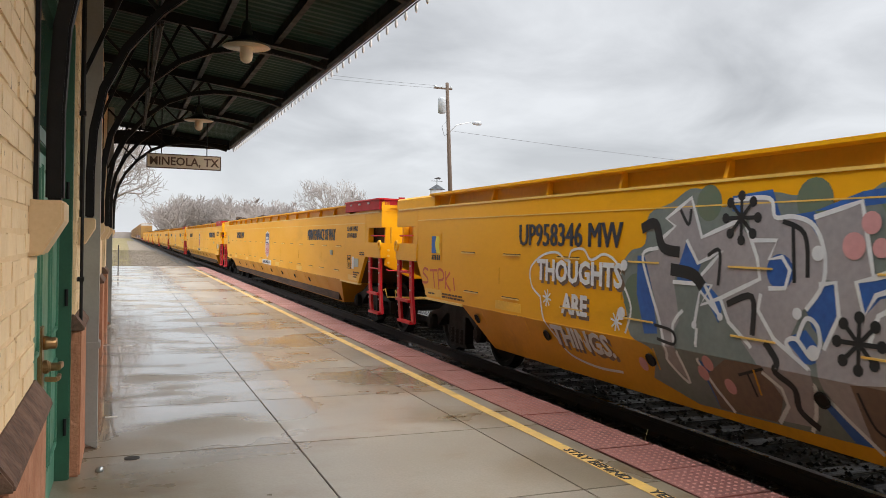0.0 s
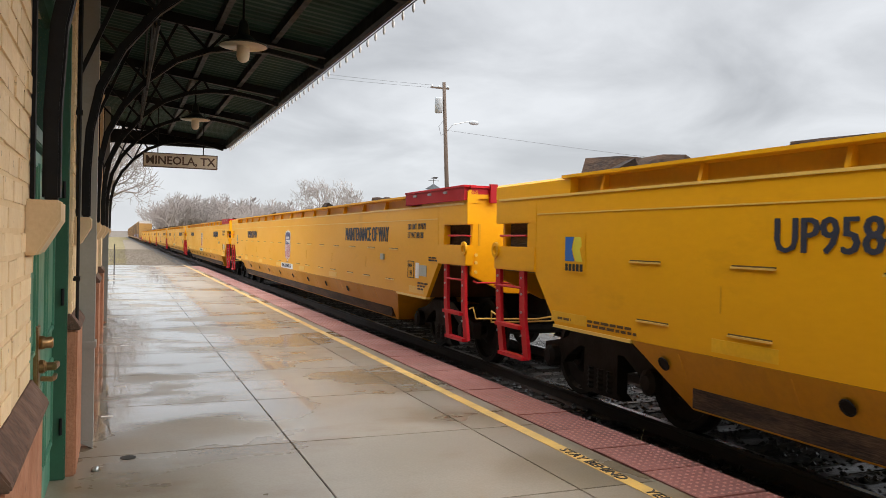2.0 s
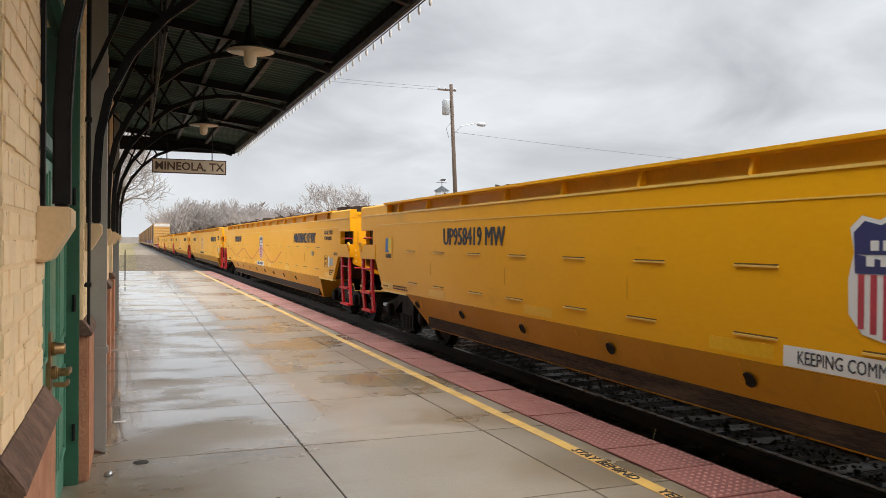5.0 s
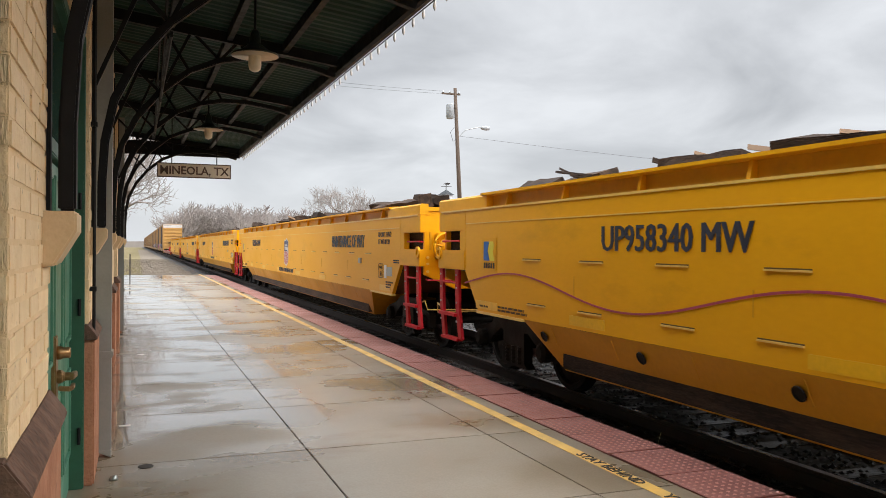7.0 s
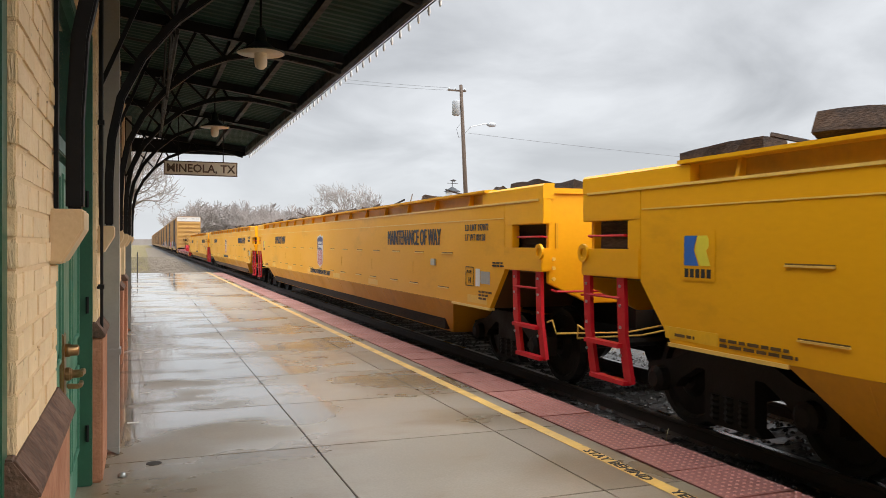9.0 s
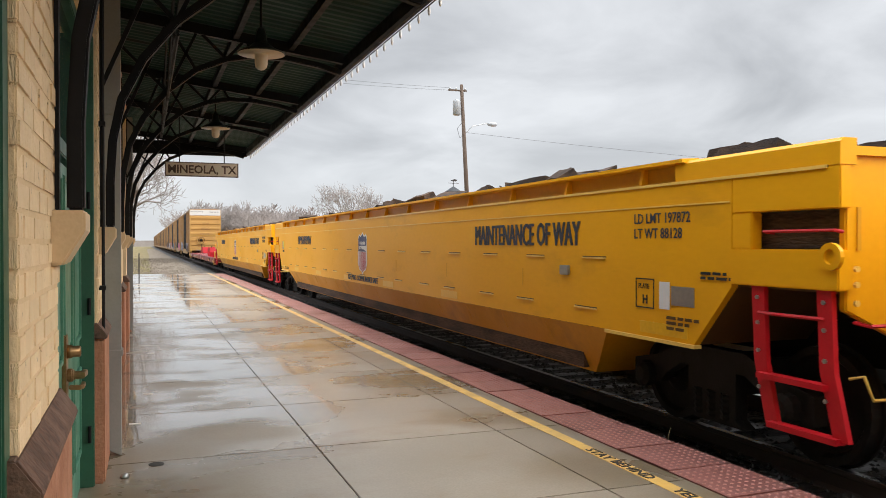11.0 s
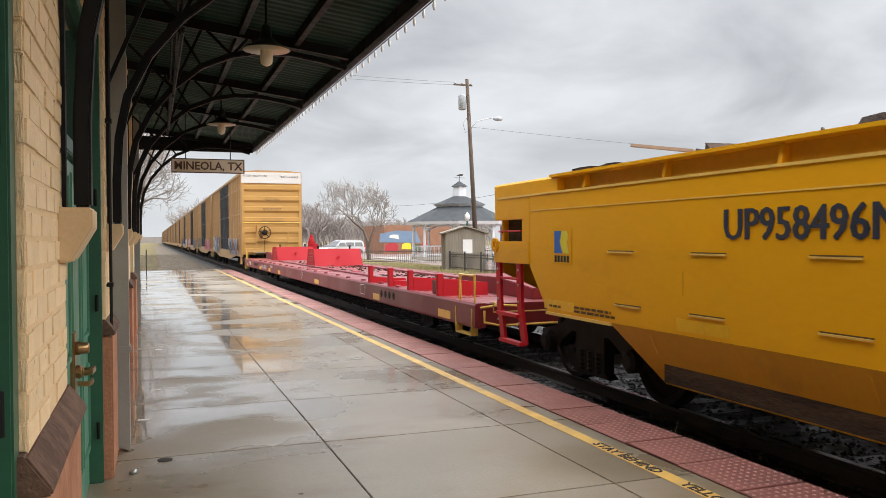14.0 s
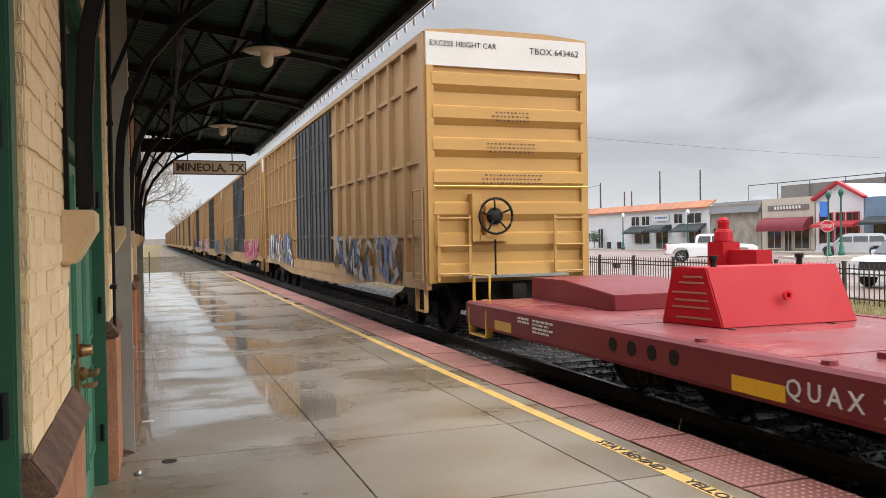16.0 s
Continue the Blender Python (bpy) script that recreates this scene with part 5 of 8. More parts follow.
def spray(car):
    """A wild-style mural on the side and down the sloping well: soft cloud, grey letters, blue shade, white outlines."""
    def skin(z, lift):
        """The car's side at height z, and a little proud of it."""
        return (-1.502 if z > 0.87 else -1.502 + (0.87 - z) * 0.449) - lift

    def curve(pts, k=5, closed=False):
        n, out = len(pts), []
        for i in range(n if closed else n - 1):
            if closed:
                p0, p1, p2, p3 = (Vector(pts[(i + j) % n]) for j in (-1, 0, 1, 2))
            else:
                p0, p1, p2, p3 = (Vector(pts[min(max(i + j, 0), n - 1)]) for j in (-1, 0, 1, 2))
            for t in np.linspace(0, 1, k, endpoint=False):
                out.append(p1 + ((p2 - p0) * t + (2 * p0 - 5 * p1 + 4 * p2 - p3) * t * t + (3 * p1 - p0 - 3 * p2 + p3) * t ** 3) * 0.5)
        return out if closed else out + [Vector(pts[-1])]

    def blob(pts, layer, colour, name, label=""):
        """A filled patch, cut into bands so that it follows the fold of the side."""
        bm = bmesh.new()
        bm.faces.new([bm.verts.new((0, p[0], p[1])) for p in pts])
        bm.normal_update()
        bmesh.ops.triangulate(bm, faces=bm.faces)
        bmesh.ops.bisect_plane(bm, geom=bm.verts[:] + bm.edges[:] + bm.faces[:], plane_co=(0, 0, 0.87), plane_no=(0, 0, 1))
        for v in bm.verts:
            v.co.x = skin(v.co.z, 0.0012 * layer + 0.001)
        bmesh.ops.recalc_face_normals(bm, faces=bm.faces)
        me = bpy.data.meshes.new(name)
        bm.to_mesh(me)
        bm.free()
        me.materials.append(M[colour])
        ob = new(name, me)
        ob.parent = car
        if label:
            ob["label"] = label
        return ob

    def line(pts, w, layer, colour, name, soft=True):
        pts = curve(pts) if soft else [Vector(p) for p in pts]
        fine = []
        for p, q in zip(pts[:-1], pts[1:]):
            m = max(int((q - p).length / 0.12), 1)
            fine += [p.lerp(q, i / m) for i in range(m)]
        pts = fine + [pts[-1]]
        vs, n = [], len(pts)
        for i, p in enumerate(pts):
            d = (pts[min(i + 1, n - 1)] - pts[max(i - 1, 0)]).normalized()
            u = Vector((-d.y, d.x)) * w * 0.5
            vs += [(skin(q.y, 0.0012 * layer + 0.001), q.x, q.y) for q in (p + u, p - u)]
        b = Build()
        b.add(vs, [(2 * i, 2 * i + 1, 2 * i + 3, 2 * i + 2) for i in range(n - 1)])
        return part(name, b, M[colour], car)

    def disc(y, z, r, layer, colour, name):
        return blob([(y + r * math.cos(t), z + r * math.sin(t)) for t in np.linspace(0, 6.28, 16, endpoint=False)], layer, colour, name)

    # soft background cloud
    blob(curve([(-6.35, 1.5), (-6.5, 1.64), (-6.7, 1.7), (-6.75, 1.95), (-7.05, 2.04), (-7.28, 2.14), (-7.5, 2.1), (-7.65, 1.98), (-7.8, 2.05), (-8.15, 2.07),
                (-8.35, 2.04), (-8.5, 2.1), (-8.63, 1.95), (-8.85, 2.0), (-9.05, 2.1), (-9.5, 2.12), (-9.9, 1.9), (-10.0, 1.3), (-9.9, 0.5)], 4)
         + [Vector((-7.2, 0.42))] + curve([(-6.68, 0.55), (-6.8, 0.8), (-6.52, 0.9), (-6.45, 1.1), (-6.38, 1.26)], 4), 1, "grafteal", "mural_cloud", "dull grey-green spray cloud")
    for y, z, r in ((-7.5, 2.02, 0.14), (-8.5, 2.0, 0.15), (-8.66, 1.25, 0.13), (-6.6, 1.25, 0.2), (-8.12, 1.5, 0.08), (-9.1, 2.0, 0.12)):
        disc(y, z, r, 1.5, "grafgreen", "mural_cloud")
    # blue shading behind the letters
    for pts in ([(-6.6, 1.6), (-6.74, 1.6), (-6.9, 0.96), (-6.72, 0.94), (-6.6, 1.27)],
                [(-7.08, 1.8), (-7.27, 1.76), (-7.42, 1.56), (-7.36, 1.41), (-7.14, 1.42)],
                [(-7.75, 1.95), (-7.75, 2.06), (-8.14, 2.09), (-8.22, 1.9), (-8.5, 1.93), (-8.62, 1.72), (-8.55, 1.68), (-8.1, 1.9)],
                [(-7.38, 1.42), (-7.63, 1.12), (-7.68, 1.3), (-7.5, 1.44)],
                [(-8.55, 1.46), (-8.72, 1.5), (-8.76, 1.2), (-8.62, 1.08), (-8.5, 1.18), (-8.44, 1.31)],
                [(-7.36, 0.82), (-7.48, 0.78), (-7.66, 0.46), (-7.45, 0.45)],
                [(-8.82, 1.5), (-9.1, 1.58), (-9.1, 1.36), (-8.9, 1.26)],
                [(-8.26, 1.08), (-8.45, 1.16), (-8.62, 1.0), (-8.5, 0.94), (-8.34, 0.94)],
                [(-8.5, 0.72), (-8.6, 0.75), (-8.9, 0.47), (-8.7, 0.47)],
                [(-8.5, 1.93), (-8.86, 2.04), (-9.3, 2.08), (-9.3, 1.98), (-8.86, 1.95)]):
        blob(pts, 2, "grafblue", "mural_shade", "blue spray shading")
    # grey letters
    blob([(-6.70, 1.6), (-6.9, 1.67), (-6.9, 1.74), (-7.1, 1.86), (-6.99, 1.91), (-7.3, 2.06), (-7.44, 1.76), (-7.8, 1.88), (-7.95, 1.74), (-8.04, 1.47), (-7.65, 1.3),
          (-7.42, 1.46), (-7.66, 1.66), (-7.39, 1.56), (-7.25, 1.74), (-7.1, 1.4), (-7.18, 1.1), (-7.1, 0.99), (-7.18, 0.6), (-6.98, 0.74), (-6.92, 1.1)],
         3, "grafgrey", "mural_letter", "grey sprayed letter shape")
    blob([(-7.8, 2.02), (-8.12, 2.02), (-8.17, 1.9), (-8.45, 1.87), (-8.6, 1.68), (-8.58, 1.45), (-8.42, 1.28), (-8.3, 1.06), (-8.5, 0.9), (-8.5, 0.7), (-8.4, 0.5),
          (-8.06, 0.48), (-8.2, 0.62), (-8.06, 0.84), (-7.74, 1.14), (-7.66, 1.3), (-8.04, 1.46), (-7.92, 1.88)], 3.2, "grafgrey", "mural_letter")
    blob([(-8.5, 1.89), (-8.86, 1.98), (-8.95, 1.53), (-8.83, 1.49), (-8.89, 1.29), (-9.0, 1.4), (-9.4, 1.5), (-9.6, 1.0), (-9.4, 0.5), (-8.86, 0.48), (-8.58, 0.74),
          (-8.54, 0.97), (-8.71, 1.27), (-8.68, 1.48), (-8.59, 1.5), (-8.6, 1.69)], 3.1, "grafgrey", "mural_letter")
    blob([(-7.7, 0.86), (-8.06, 0.87), (-8.18, 0.66), (-8.07, 0.46), (-7.46, 0.44), (-7.42, 0.7)], 3.6, "grafbrown", "mural_patch", "brown spray patch")
    blob([(-8.8, 0.86), (-9.3, 0.93), (-9.4, 0.5), (-8.84, 0.47)], 3.6, "grafbrown", "mural_patch")
    disc(-8.22, 1.53, 0.12, 4, "grafblue", "mural_shade")
    # white outlines
    for pts in ([(-6.89, 1.72), (-7.11, 1.85), (-6.99, 1.91), (-7.3, 2.07), (-7.43, 1.76), (-7.78, 1.87), (-7.9, 1.9)],
                [(-6.89, 1.67), (-6.68, 1.61), (-6.79, 1.33), (-6.92, 1.08), (-7.0, 0.84), (-6.98, 0.74), (-7.18, 0.6), (-7.1, 0.99), (-7.13, 1.1), (-7.22, 1.18)],
                [(-7.25, 1.74), (-7.39, 1.56), (-7.66, 1.66), (-7.42, 1.46), (-7.65, 1.17), (-7.42, 1.35), (-7.36, 1.08)],
                [(-7.09, 1.4), (-7.55, 1.4), (-7.43, 1.24), (-7.65, 1.31), (-8.04, 1.47), (-8.01, 1.62), (-7.9, 1.84)],
                [(-7.77, 2.03), (-8.11, 2.03), (-8.17, 1.9), (-8.33, 1.9), (-8.5, 1.84), (-8.59, 1.66), (-8.58, 1.46), (-8.45, 1.29)],
                [(-7.95, 1.74), (-8.19, 1.74), (-8.12, 1.61), (-8.24, 1.63), (-8.31, 1.54), (-8.27, 1.42), (-8.12, 1.41)],
                [(-7.65, 1.3), (-7.74, 1.14), (-7.95, 1.0), (-8.06, 0.82), (-8.2, 0.73), (-8.21, 0.61), (-8.07, 0.46)],
                [(-8.05, 1.37), (-8.03, 1.25), (-8.18, 1.07), (-8.48, 0.91), (-8.51, 0.78), (-8.44, 0.59), (-8.36, 0.46)],
                [(-8.38, 1.08), (-8.45, 1.23), (-8.54, 1.2), (-8.57, 1.08), (-8.51, 0.98), (-8.38, 1.09), (-8.29, 1.06), (-8.36, 0.97)],
                [(-8.5, 1.89), (-8.86, 1.98), (-8.89, 1.83), (-8.95, 1.53), (-9.2, 1.6)],
                [(-8.55, 1.46), (-8.68, 1.48), (-8.71, 1.27), (-8.6, 1.05)],
                [(-9.2, 1.58), (-8.83, 1.49), (-8.89, 1.29), (-8.97, 1.42), (-9.2, 1.5)],
                [(-7.39, 1.06), (-7.37, 0.8), (-7.49, 0.6), (-7.62, 0.44)], [(-8.58, 0.74), (-8.71, 0.61), (-8.9, 0.44)],
                [(-8.93, 1.12), (-8.99, 1.3), (-9.1, 1.36)]):
        line(pts, 0.032, 5, "grafwhite", "mural_outline", soft=len(pts) > 7)
    # black marks
    for pts, w in (([(-8.24, 1.87), (-8.43, 1.78), (-8.46, 1.5)], 0.035), ([(-8.33, 1.84), (-8.35, 1.46)], 0.03), ([(-7.06, 1.5), (-7.33, 1.47), (-7.45, 1.38)], 0.10),
                   ([(-6.66, 1.83), (-6.85, 1.87), (-6.95, 1.68), (-7.17, 1.64)], 0.09), ([(-7.72, 1.27), (-7.97, 1.34), (-7.98, 1.07)], 0.05),
                   ([(-8.1, 1.04), (-8.21, 0.92), (-8.19, 0.84), (-8.32, 0.75), (-8.31, 0.6), (-8.44, 0.5)], 0.055), ([(-6.86, 1.03), (-7.1, 1.0), (-7.12, 0.9), (-6.9, 0.92)], 0.025),
                   ([(-7.8, 0.76), (-8.08, 0.85)], 0.02), ([(-7.9, 0.8), (-7.93, 0.62)], 0.02), ([(-8.84, 0.82), (-8.9, 0.6), (-9.04, 0.56)], 0.02),
                   ([(-7.17, 1.98), (-7.27, 1.86), (-7.3, 1.98)], 0.03), ([(-7.5, 1.62), (-7.63, 1.66), (-7.62, 1.4)], 0.03)):
        line(pts, w, 6, "black", "mural_line")
    for y, z in ((-7.85, 1.9), (-8.86, 1.12)):
        for a in np.linspace(0, math.pi, 4, endpoint=False):
            dy, dz = 0.16 * math.cos(a), 0.16 * math.sin(a)
            line([(y - dy, z - dz), (y + dy, z + dz)], 0.03, 6.5, "black", "mural_flower", soft=False)
            for sg in (-1, 1):
                disc(y + sg * dy, z + sg * dz, 0.038, 6.6, "black", "mural_flower")
    for y, z, r, c in ((-8.93, 1.85, 0.07, "grafpink"), (-8.81, 1.71, 0.085, "grafpink"), (-9.0, 1.7, 0.06, "grafpink"), (-8.54, 1.66, 0.05, "grafwhite"), (-7.67, 0.65, 0.06, "grafpink"),
                       (-7.49, 0.8, 0.06, "grafpink"), (-7.4, 0.71, 0.06, "grafpink"), (-8.38, 1.26, 0.04, "grafwhite"), (-6.41, 1.51, 0.05, "grafwhite"), (-6.38, 1.08, 0.06, "grafwhite"),
                       (-8.52, 1.02, 0.05, "grafwhite"), (-6.6, 0.66, 0.06, "grafpink"), (-7.36, 1.08, 0.03, "grafwhite"), (-7.65, 1.17, 0.03, "grafwhite")):
        disc(y, z, r, 7, c, "mural_dot")
    # a small worded tag in its own cloud outline
    for y, z, text, s in ((-4.80, 1.31, "THOUGHTS", 0.30), (-5.34, 1.00, "ARE", 0.27), (-5.08, 0.655, "THINGS.", 0.30)):
        up = (0, 0, 1) if z > 0.9 else (-0.449, 0, 1)
        for dy, dz, lift, colour, bold, name in ((0.035, 0.03, 0.004, "grafbrown", 0.012, "tag_shade"), (0, 0, 0.008, "grafwhite", 0.010, "tag_lettering")):
            lettering(text, s, M[colour], car, facing((0, -1, 0), up, (skin(z - dz, lift), y - dy, z - dz)), 0.98, bold, name, 0.002)
    line([(-4.88, 1.12), (-4.68, 1.23), (-4.65, 1.42), (-4.9, 1.56), (-5.2, 1.6), (-5.42, 1.52), (-5.5, 1.62), (-5.72, 1.64), (-5.86, 1.54), (-6.08, 1.6), (-6.28, 1.53),
          (-6.38, 1.36), (-6.52, 1.14), (-6.44, 0.91)], 0.025, 2, "grafwhite", "tag_cloud")
    line([(-4.88, 1.12), (-4.94, 0.92), (-5.12, 0.72), (-5.3, 0.56), (-5.75, 0.5), (-6.2, 0.52)], 0.025, 2, "grafwhite", "tag_cloud")
    for y, z in ((-5.02, 1.12), (-6.3, 1.0)):
        for a in np.linspace(0.2, 3.3, 4, endpoint=False):
            line([(y - 0.09 * math.cos(a), z - 0.09 * math.sin(a)), (y + 0.09 * math.cos(a), z + 0.09 * math.sin(a))], 0.018, 2, "grafwhite", "tag_star", soft=False)
    # a red scrawl on the end of the car
    for pts in ([(-1.49, 1.27), (-1.35, 1.29), (-1.27, 1.23), (-1.46, 1.15), (-1.46, 1.09), (-1.24, 1.08)], [(-1.55, 1.27), (-1.85, 1.28)], [(-1.68, 1.27), (-1.76, 1.03)],
                [(-1.93, 1.02), (-1.88, 1.28), (-2.06, 1.27), (-2.08, 1.17), (-1.91, 1.14)], [(-2.16, 1.28), (-2.17, 1.03)], [(-2.33, 1.27), (-2.18, 1.14), (-2.36, 1.02)], [(-2.45, 1.2), (-2.5, 1.03)]):
        line(pts, 0.035, 2, "graforange", "tag_line")


spray(CARS[0])

# ---------------- red flat car ----------------
def flat_car():
    """Long red flat car; its origin is at the far end, the deck runs towards decreasing y."""
    car = thing("flat_car", "long empty red flat car with red load frames", "railcar", "train of tie cars")
    L, D = 28.6, 0.80
    for s in (-1, 1):
        b = Build()
        b.prism([(s * 1.50, 0.46), (s * 1.52, 0.50), (s * 1.52, D - 0.03), (s * 1.49, D), (s * 1.36, D), (s * 1.36, 0.46)], 1, -L, 0)
        part("side_sill", b, M["flatred"], car)
        for k in range(4):
            h = Build()
            h.lathe([(0.07, 0), (0.07, s * 0.006)], s * 1.519, -3.82 - 0.32 * k, 0.645, 0, 16)
            part("sill_hole", h, M["bogie"], car)
            h = Build()
            h.lathe([(0.07, 0), (0.07, s * 0.006)], s * 1.519, -23.91 - 0.27 * k, 0.645, 0, 16)
            part("sill_hole", h, M["bogie"], car)
        for a, b0 in ((-5.5, -6.05), (-1.0, -1.5), (-8.2, -8.7), (-10.55, -11.1), (-17.2, -17.8), (-23.3, -23.76), (-27.13, -27.66)):
            b = Build()
            b.box(min(s * 1.521, s * 1.525), max(s * 1.521, s * 1.525), b0, a, 0.50, 0.62)
            part("reflector", b, M["reflector"] if a != -1.0 else M["handyellow"], car)
    for k in range(24):
        b = Build()
        y = -L * k / 24
        b.box(-1.36, 1.36, y - L / 24 + 0.008, y - 0.004, D - 0.05, D - 0.004 - 0.004 * (k % 2))
        part("deck_plate", b, M["deck"], car, "worn wet red deck plate")
    b = Build()
    b.box(-0.42, 0.42, -L + 0.1, -0.1, 0.42, D - 0.05)
    part("centre_sill", b, M["bogie"], car)
    b = Build()
    for xa in (-0.85, 0.70):
        b = Build()
        b.box(xa, xa + 0.15, -L + 5.0, -6.2, D - 0.01, D + 0.035)
        part("deck_rub_rail", b, M["flatred"], car)

    def block(y, name="load_frame"):
        w = Build()
        lo = [(-0.62, y), (0.98, y - 0.05), (0.92, y + 0.85), (-0.78, y + 0.75)]
        up = [(-0.64, y + 0.22), (0.94, y + 0.18), (0.90, y + 0.66), (-0.74, y + 0.62)]
        w.add([(a, c, D - 0.01) for a, c in lo] + [(a, c, D + 0.56) for a, c in up], [(3, 2, 1, 0), (4, 5, 6, 7), (0, 1, 5, 4), (1, 2, 6, 5), (2, 3, 7, 6), (3, 0, 4, 7)])
        bl = part(name, w, M["boxred"], car, "bright red sloping load frame", bevel=0.012)
        for px in (-0.45, 0.62):
            q = Build()
            q.lathe([(0.03, D + 0.55), (0.03, D + 0.63), (0.045, D + 0.63), (0.045, D + 0.67)], px, y + 0.35, 0, 2, 10)
            part("peg", q, M["bogie"], bl)
        for f, wdt in ((0.12, 0.62), (0.30, 0.70), (0.42, 0.66), (0.55, 0.74), (0.72, 0.60), (0.82, 0.5)):
            def face(u, v):
                ya, yb = y + 0.22 * v, y + 0.75 - 0.13 * v
                xa, xb = -0.62 - 0.02 * v, -0.78 + 0.04 * v
                return (xa + (xb - xa) * u - 0.004, ya + (yb - ya) * u, D - 0.01 + 0.57 * v)
            q = Build()
            q.add([face(0.14, f), face(0.14 + wdt, f), face(0.14 + wdt, f + 0.035), face(0.14, f + 0.035)], [(0, 1, 2, 3)])
            part("small_print", q, M["stencil"], bl)
        q = Build()
        q.lathe([(0.05, 0), (0.05, -0.03), (0.025, -0.03), (0.025, 0)], 0.15, y + 0.03, D + 0.28, 1, 12)
        part("ring", q, M["red"], bl)
    block(-4.3)
    block(-12.64)
    w = Build()
    w.prism([(-0.1, D - 0.01), (-0.1, D + 0.30), (-1.1, D + 0.30), (-2.3, D + 0.18), (-2.3, D - 0.01)], 0, -0.55, 0.95)
    part("end_ramp", w, M["flatred"], car, "red end ramp", bevel=0.01)
    st = Build()
    st.box(1.12, 1.40, -2.15, -1.85, D, D + 0.78)
    st.lathe([(0.13, D + 0.78), (0.11, D + 0.92), (0.07, D + 0.95), (0.08, D + 1.05), (0.03, D + 1.1)], 1.26, -2.0, 0, 2, 10)
    st.box(1.20, 1.46, -2.65, -2.15, D, D + 0.68)
    part("brake_stand", st, M["boxred"], car, "red brake stand", bevel=0.01)
    for s in (-1, 1):
        for y, arm, thick in ((-22.83, 0.7, 0.05), (-24.26, 0.75, 0.05), (-25.48, 0.9, 0.16), (-26.98, 0.75, 0.20)):
            q = Build()
            q.box(min(s * 1.40, s * 1.49), max(s * 1.40, s * 1.49), y - 0.05, y + 0.05, D - 0.01, D + 0.34)
            q.prism([(s * 1.40, D - 0.01), (s * 1.40, D + 0.06 + thick), (s * (1.40 - arm), D + 0.03 + thick * 0.8), (s * (1.40 - arm), D - 0.01)], 1, y - 0.04, y + 0.04)
            part("stake", q, M["boxred"], car, "red upright stake with foot", bevel=0.006)
        q = Build()
        q.prism([(s * 1.38, D), (s * 1.38, D + 0.22), (s * 0.8, D + 0.20), (s * 0.8, D)], 1, -26.6, -26.45)
        part("gusset", q, M["flatred"], car)
    w = Build()
    w.prism([(-28.2, D - 0.01), (-28.2, D + 0.16), (-27.0, D + 0.26), (-25.6, D + 0.26), (-24.7, D + 0.08), (-24.7, D - 0.01)], 0, -0.45, 1.0)
    part("end_frame", w, M["flatred"], car, "red raised end frame", bevel=0.01)
    for e, d in ((0.0, -1), (-L, 1)):
        q = Build()
        ya, yb = sorted((e, e + d * 0.07))
        q.box(-1.5, 1.5, ya, yb, 0.50, D - 0.006)
        part("end_sill", q, M["flatred"], car)
        q = Build()
        q.tube([(-1.46, e + d * 0.70, 0.52), (-1.46, e + d * 0.70, 1.17), (-1.46, e + d * 0.15, 1.17), (-1.46, e + d * 0.15, 0.62)], 0.022, 8)
        part("hand_rail", q, M["handyellow"], car, "yellow bent corner rail")
        q = Build()
        q.strip([(-1.48, e + d * 0.72, 0.72), (-1.48, e + d * 0.70, 0.36), (-1.48, e + d * 0.12, 0.36), (-1.48, e + d * 0.10, 0.72)], 0.10, 0.03, side=(1, 0, 0))
        part("step", q, M["handyellow"], car, "yellow corner step")
        q = Build()
        q.tube([(-1.45, e - d * 0.03, 0.74), (-1.2, e - d * 0.12, 0.78), (-0.9, e - d * 0.14, 0.76)], 0.018, 6)
        q.tube([(-1.40, e - d * 0.05, 0.70), (-1.42, e - d * 0.1, 0.55), (-1.2, e - d * 0.12, 0.50), (-0.1, e - d * 0.2, 0.52)], 0.018, 6)
        part("cut_lever", q, M["handyellow"], car)
        q = Build()
        ya, yb = sorted((e - d * 0.62, e))
        q.box(-0.1, 0.1, ya, yb, 0.62, 0.78)
        q.box(-0.16, 0.16, e - d * 0.62 - 0.08, e - d * 0.62 + 0.08, 0.60, 0.82)
        part("coupler", q, M["bogie"], car, bevel=0.02)
        bg = bogie(car, e + d * 3.6)
        bg.scale = (0.86, 0.86, 0.86)
        bg.location = (0, (e + d * 3.6) * 0.14, 0)
    lettering("QUAX 250511", 0.185, M["white"], car, on_side(-6.05, 0.555, -1.524), 1.0, 0.001, "car_number", gap=1.45)
    for (y, ws) in ((-1.7, (0.3, 0.3)), (-2.1, (0.5, 0.4, 0.5, 0.4)), (-8.6, (0.6, 0.6))):
        bars(car, y, 0.70, ws, M["white"], 0.025, 3)
    for o in car.children:
        if o.name.startswith("small_print"):
            o.location.x = -0.02
    for k, wdt in enumerate((0.05, 0.07, 0.05, 0.06)):
        q = Build()
        q.box(-1.526, -1.521, -13.12 - 0.09 * k - wdt, -13.12 - 0.09 * k, 0.60, 0.68)
        part("stencil_bar", q, M["stencil"], car)
    q = Build()
    for ya, yb, za, zb in ((-22.66, -22.24, 0.735, 0.745), (-22.66, -22.24, 0.545, 0.555), (-22.66, -22.65, 0.555, 0.735), (-22.25, -22.24, 0.555, 0.735)):
        q.box(-1.525, -1.521, ya, yb, za, zb)
    part("plate_frame", q, M["white"], car, "thin white painted frame")
    q = Build()
    ring = [(-1.524, -15.27 + 0.11 * math.cos(t), 0.65 + 0.11 * math.sin(t)) for t in np.linspace(0, 2 * math.pi, 25)]
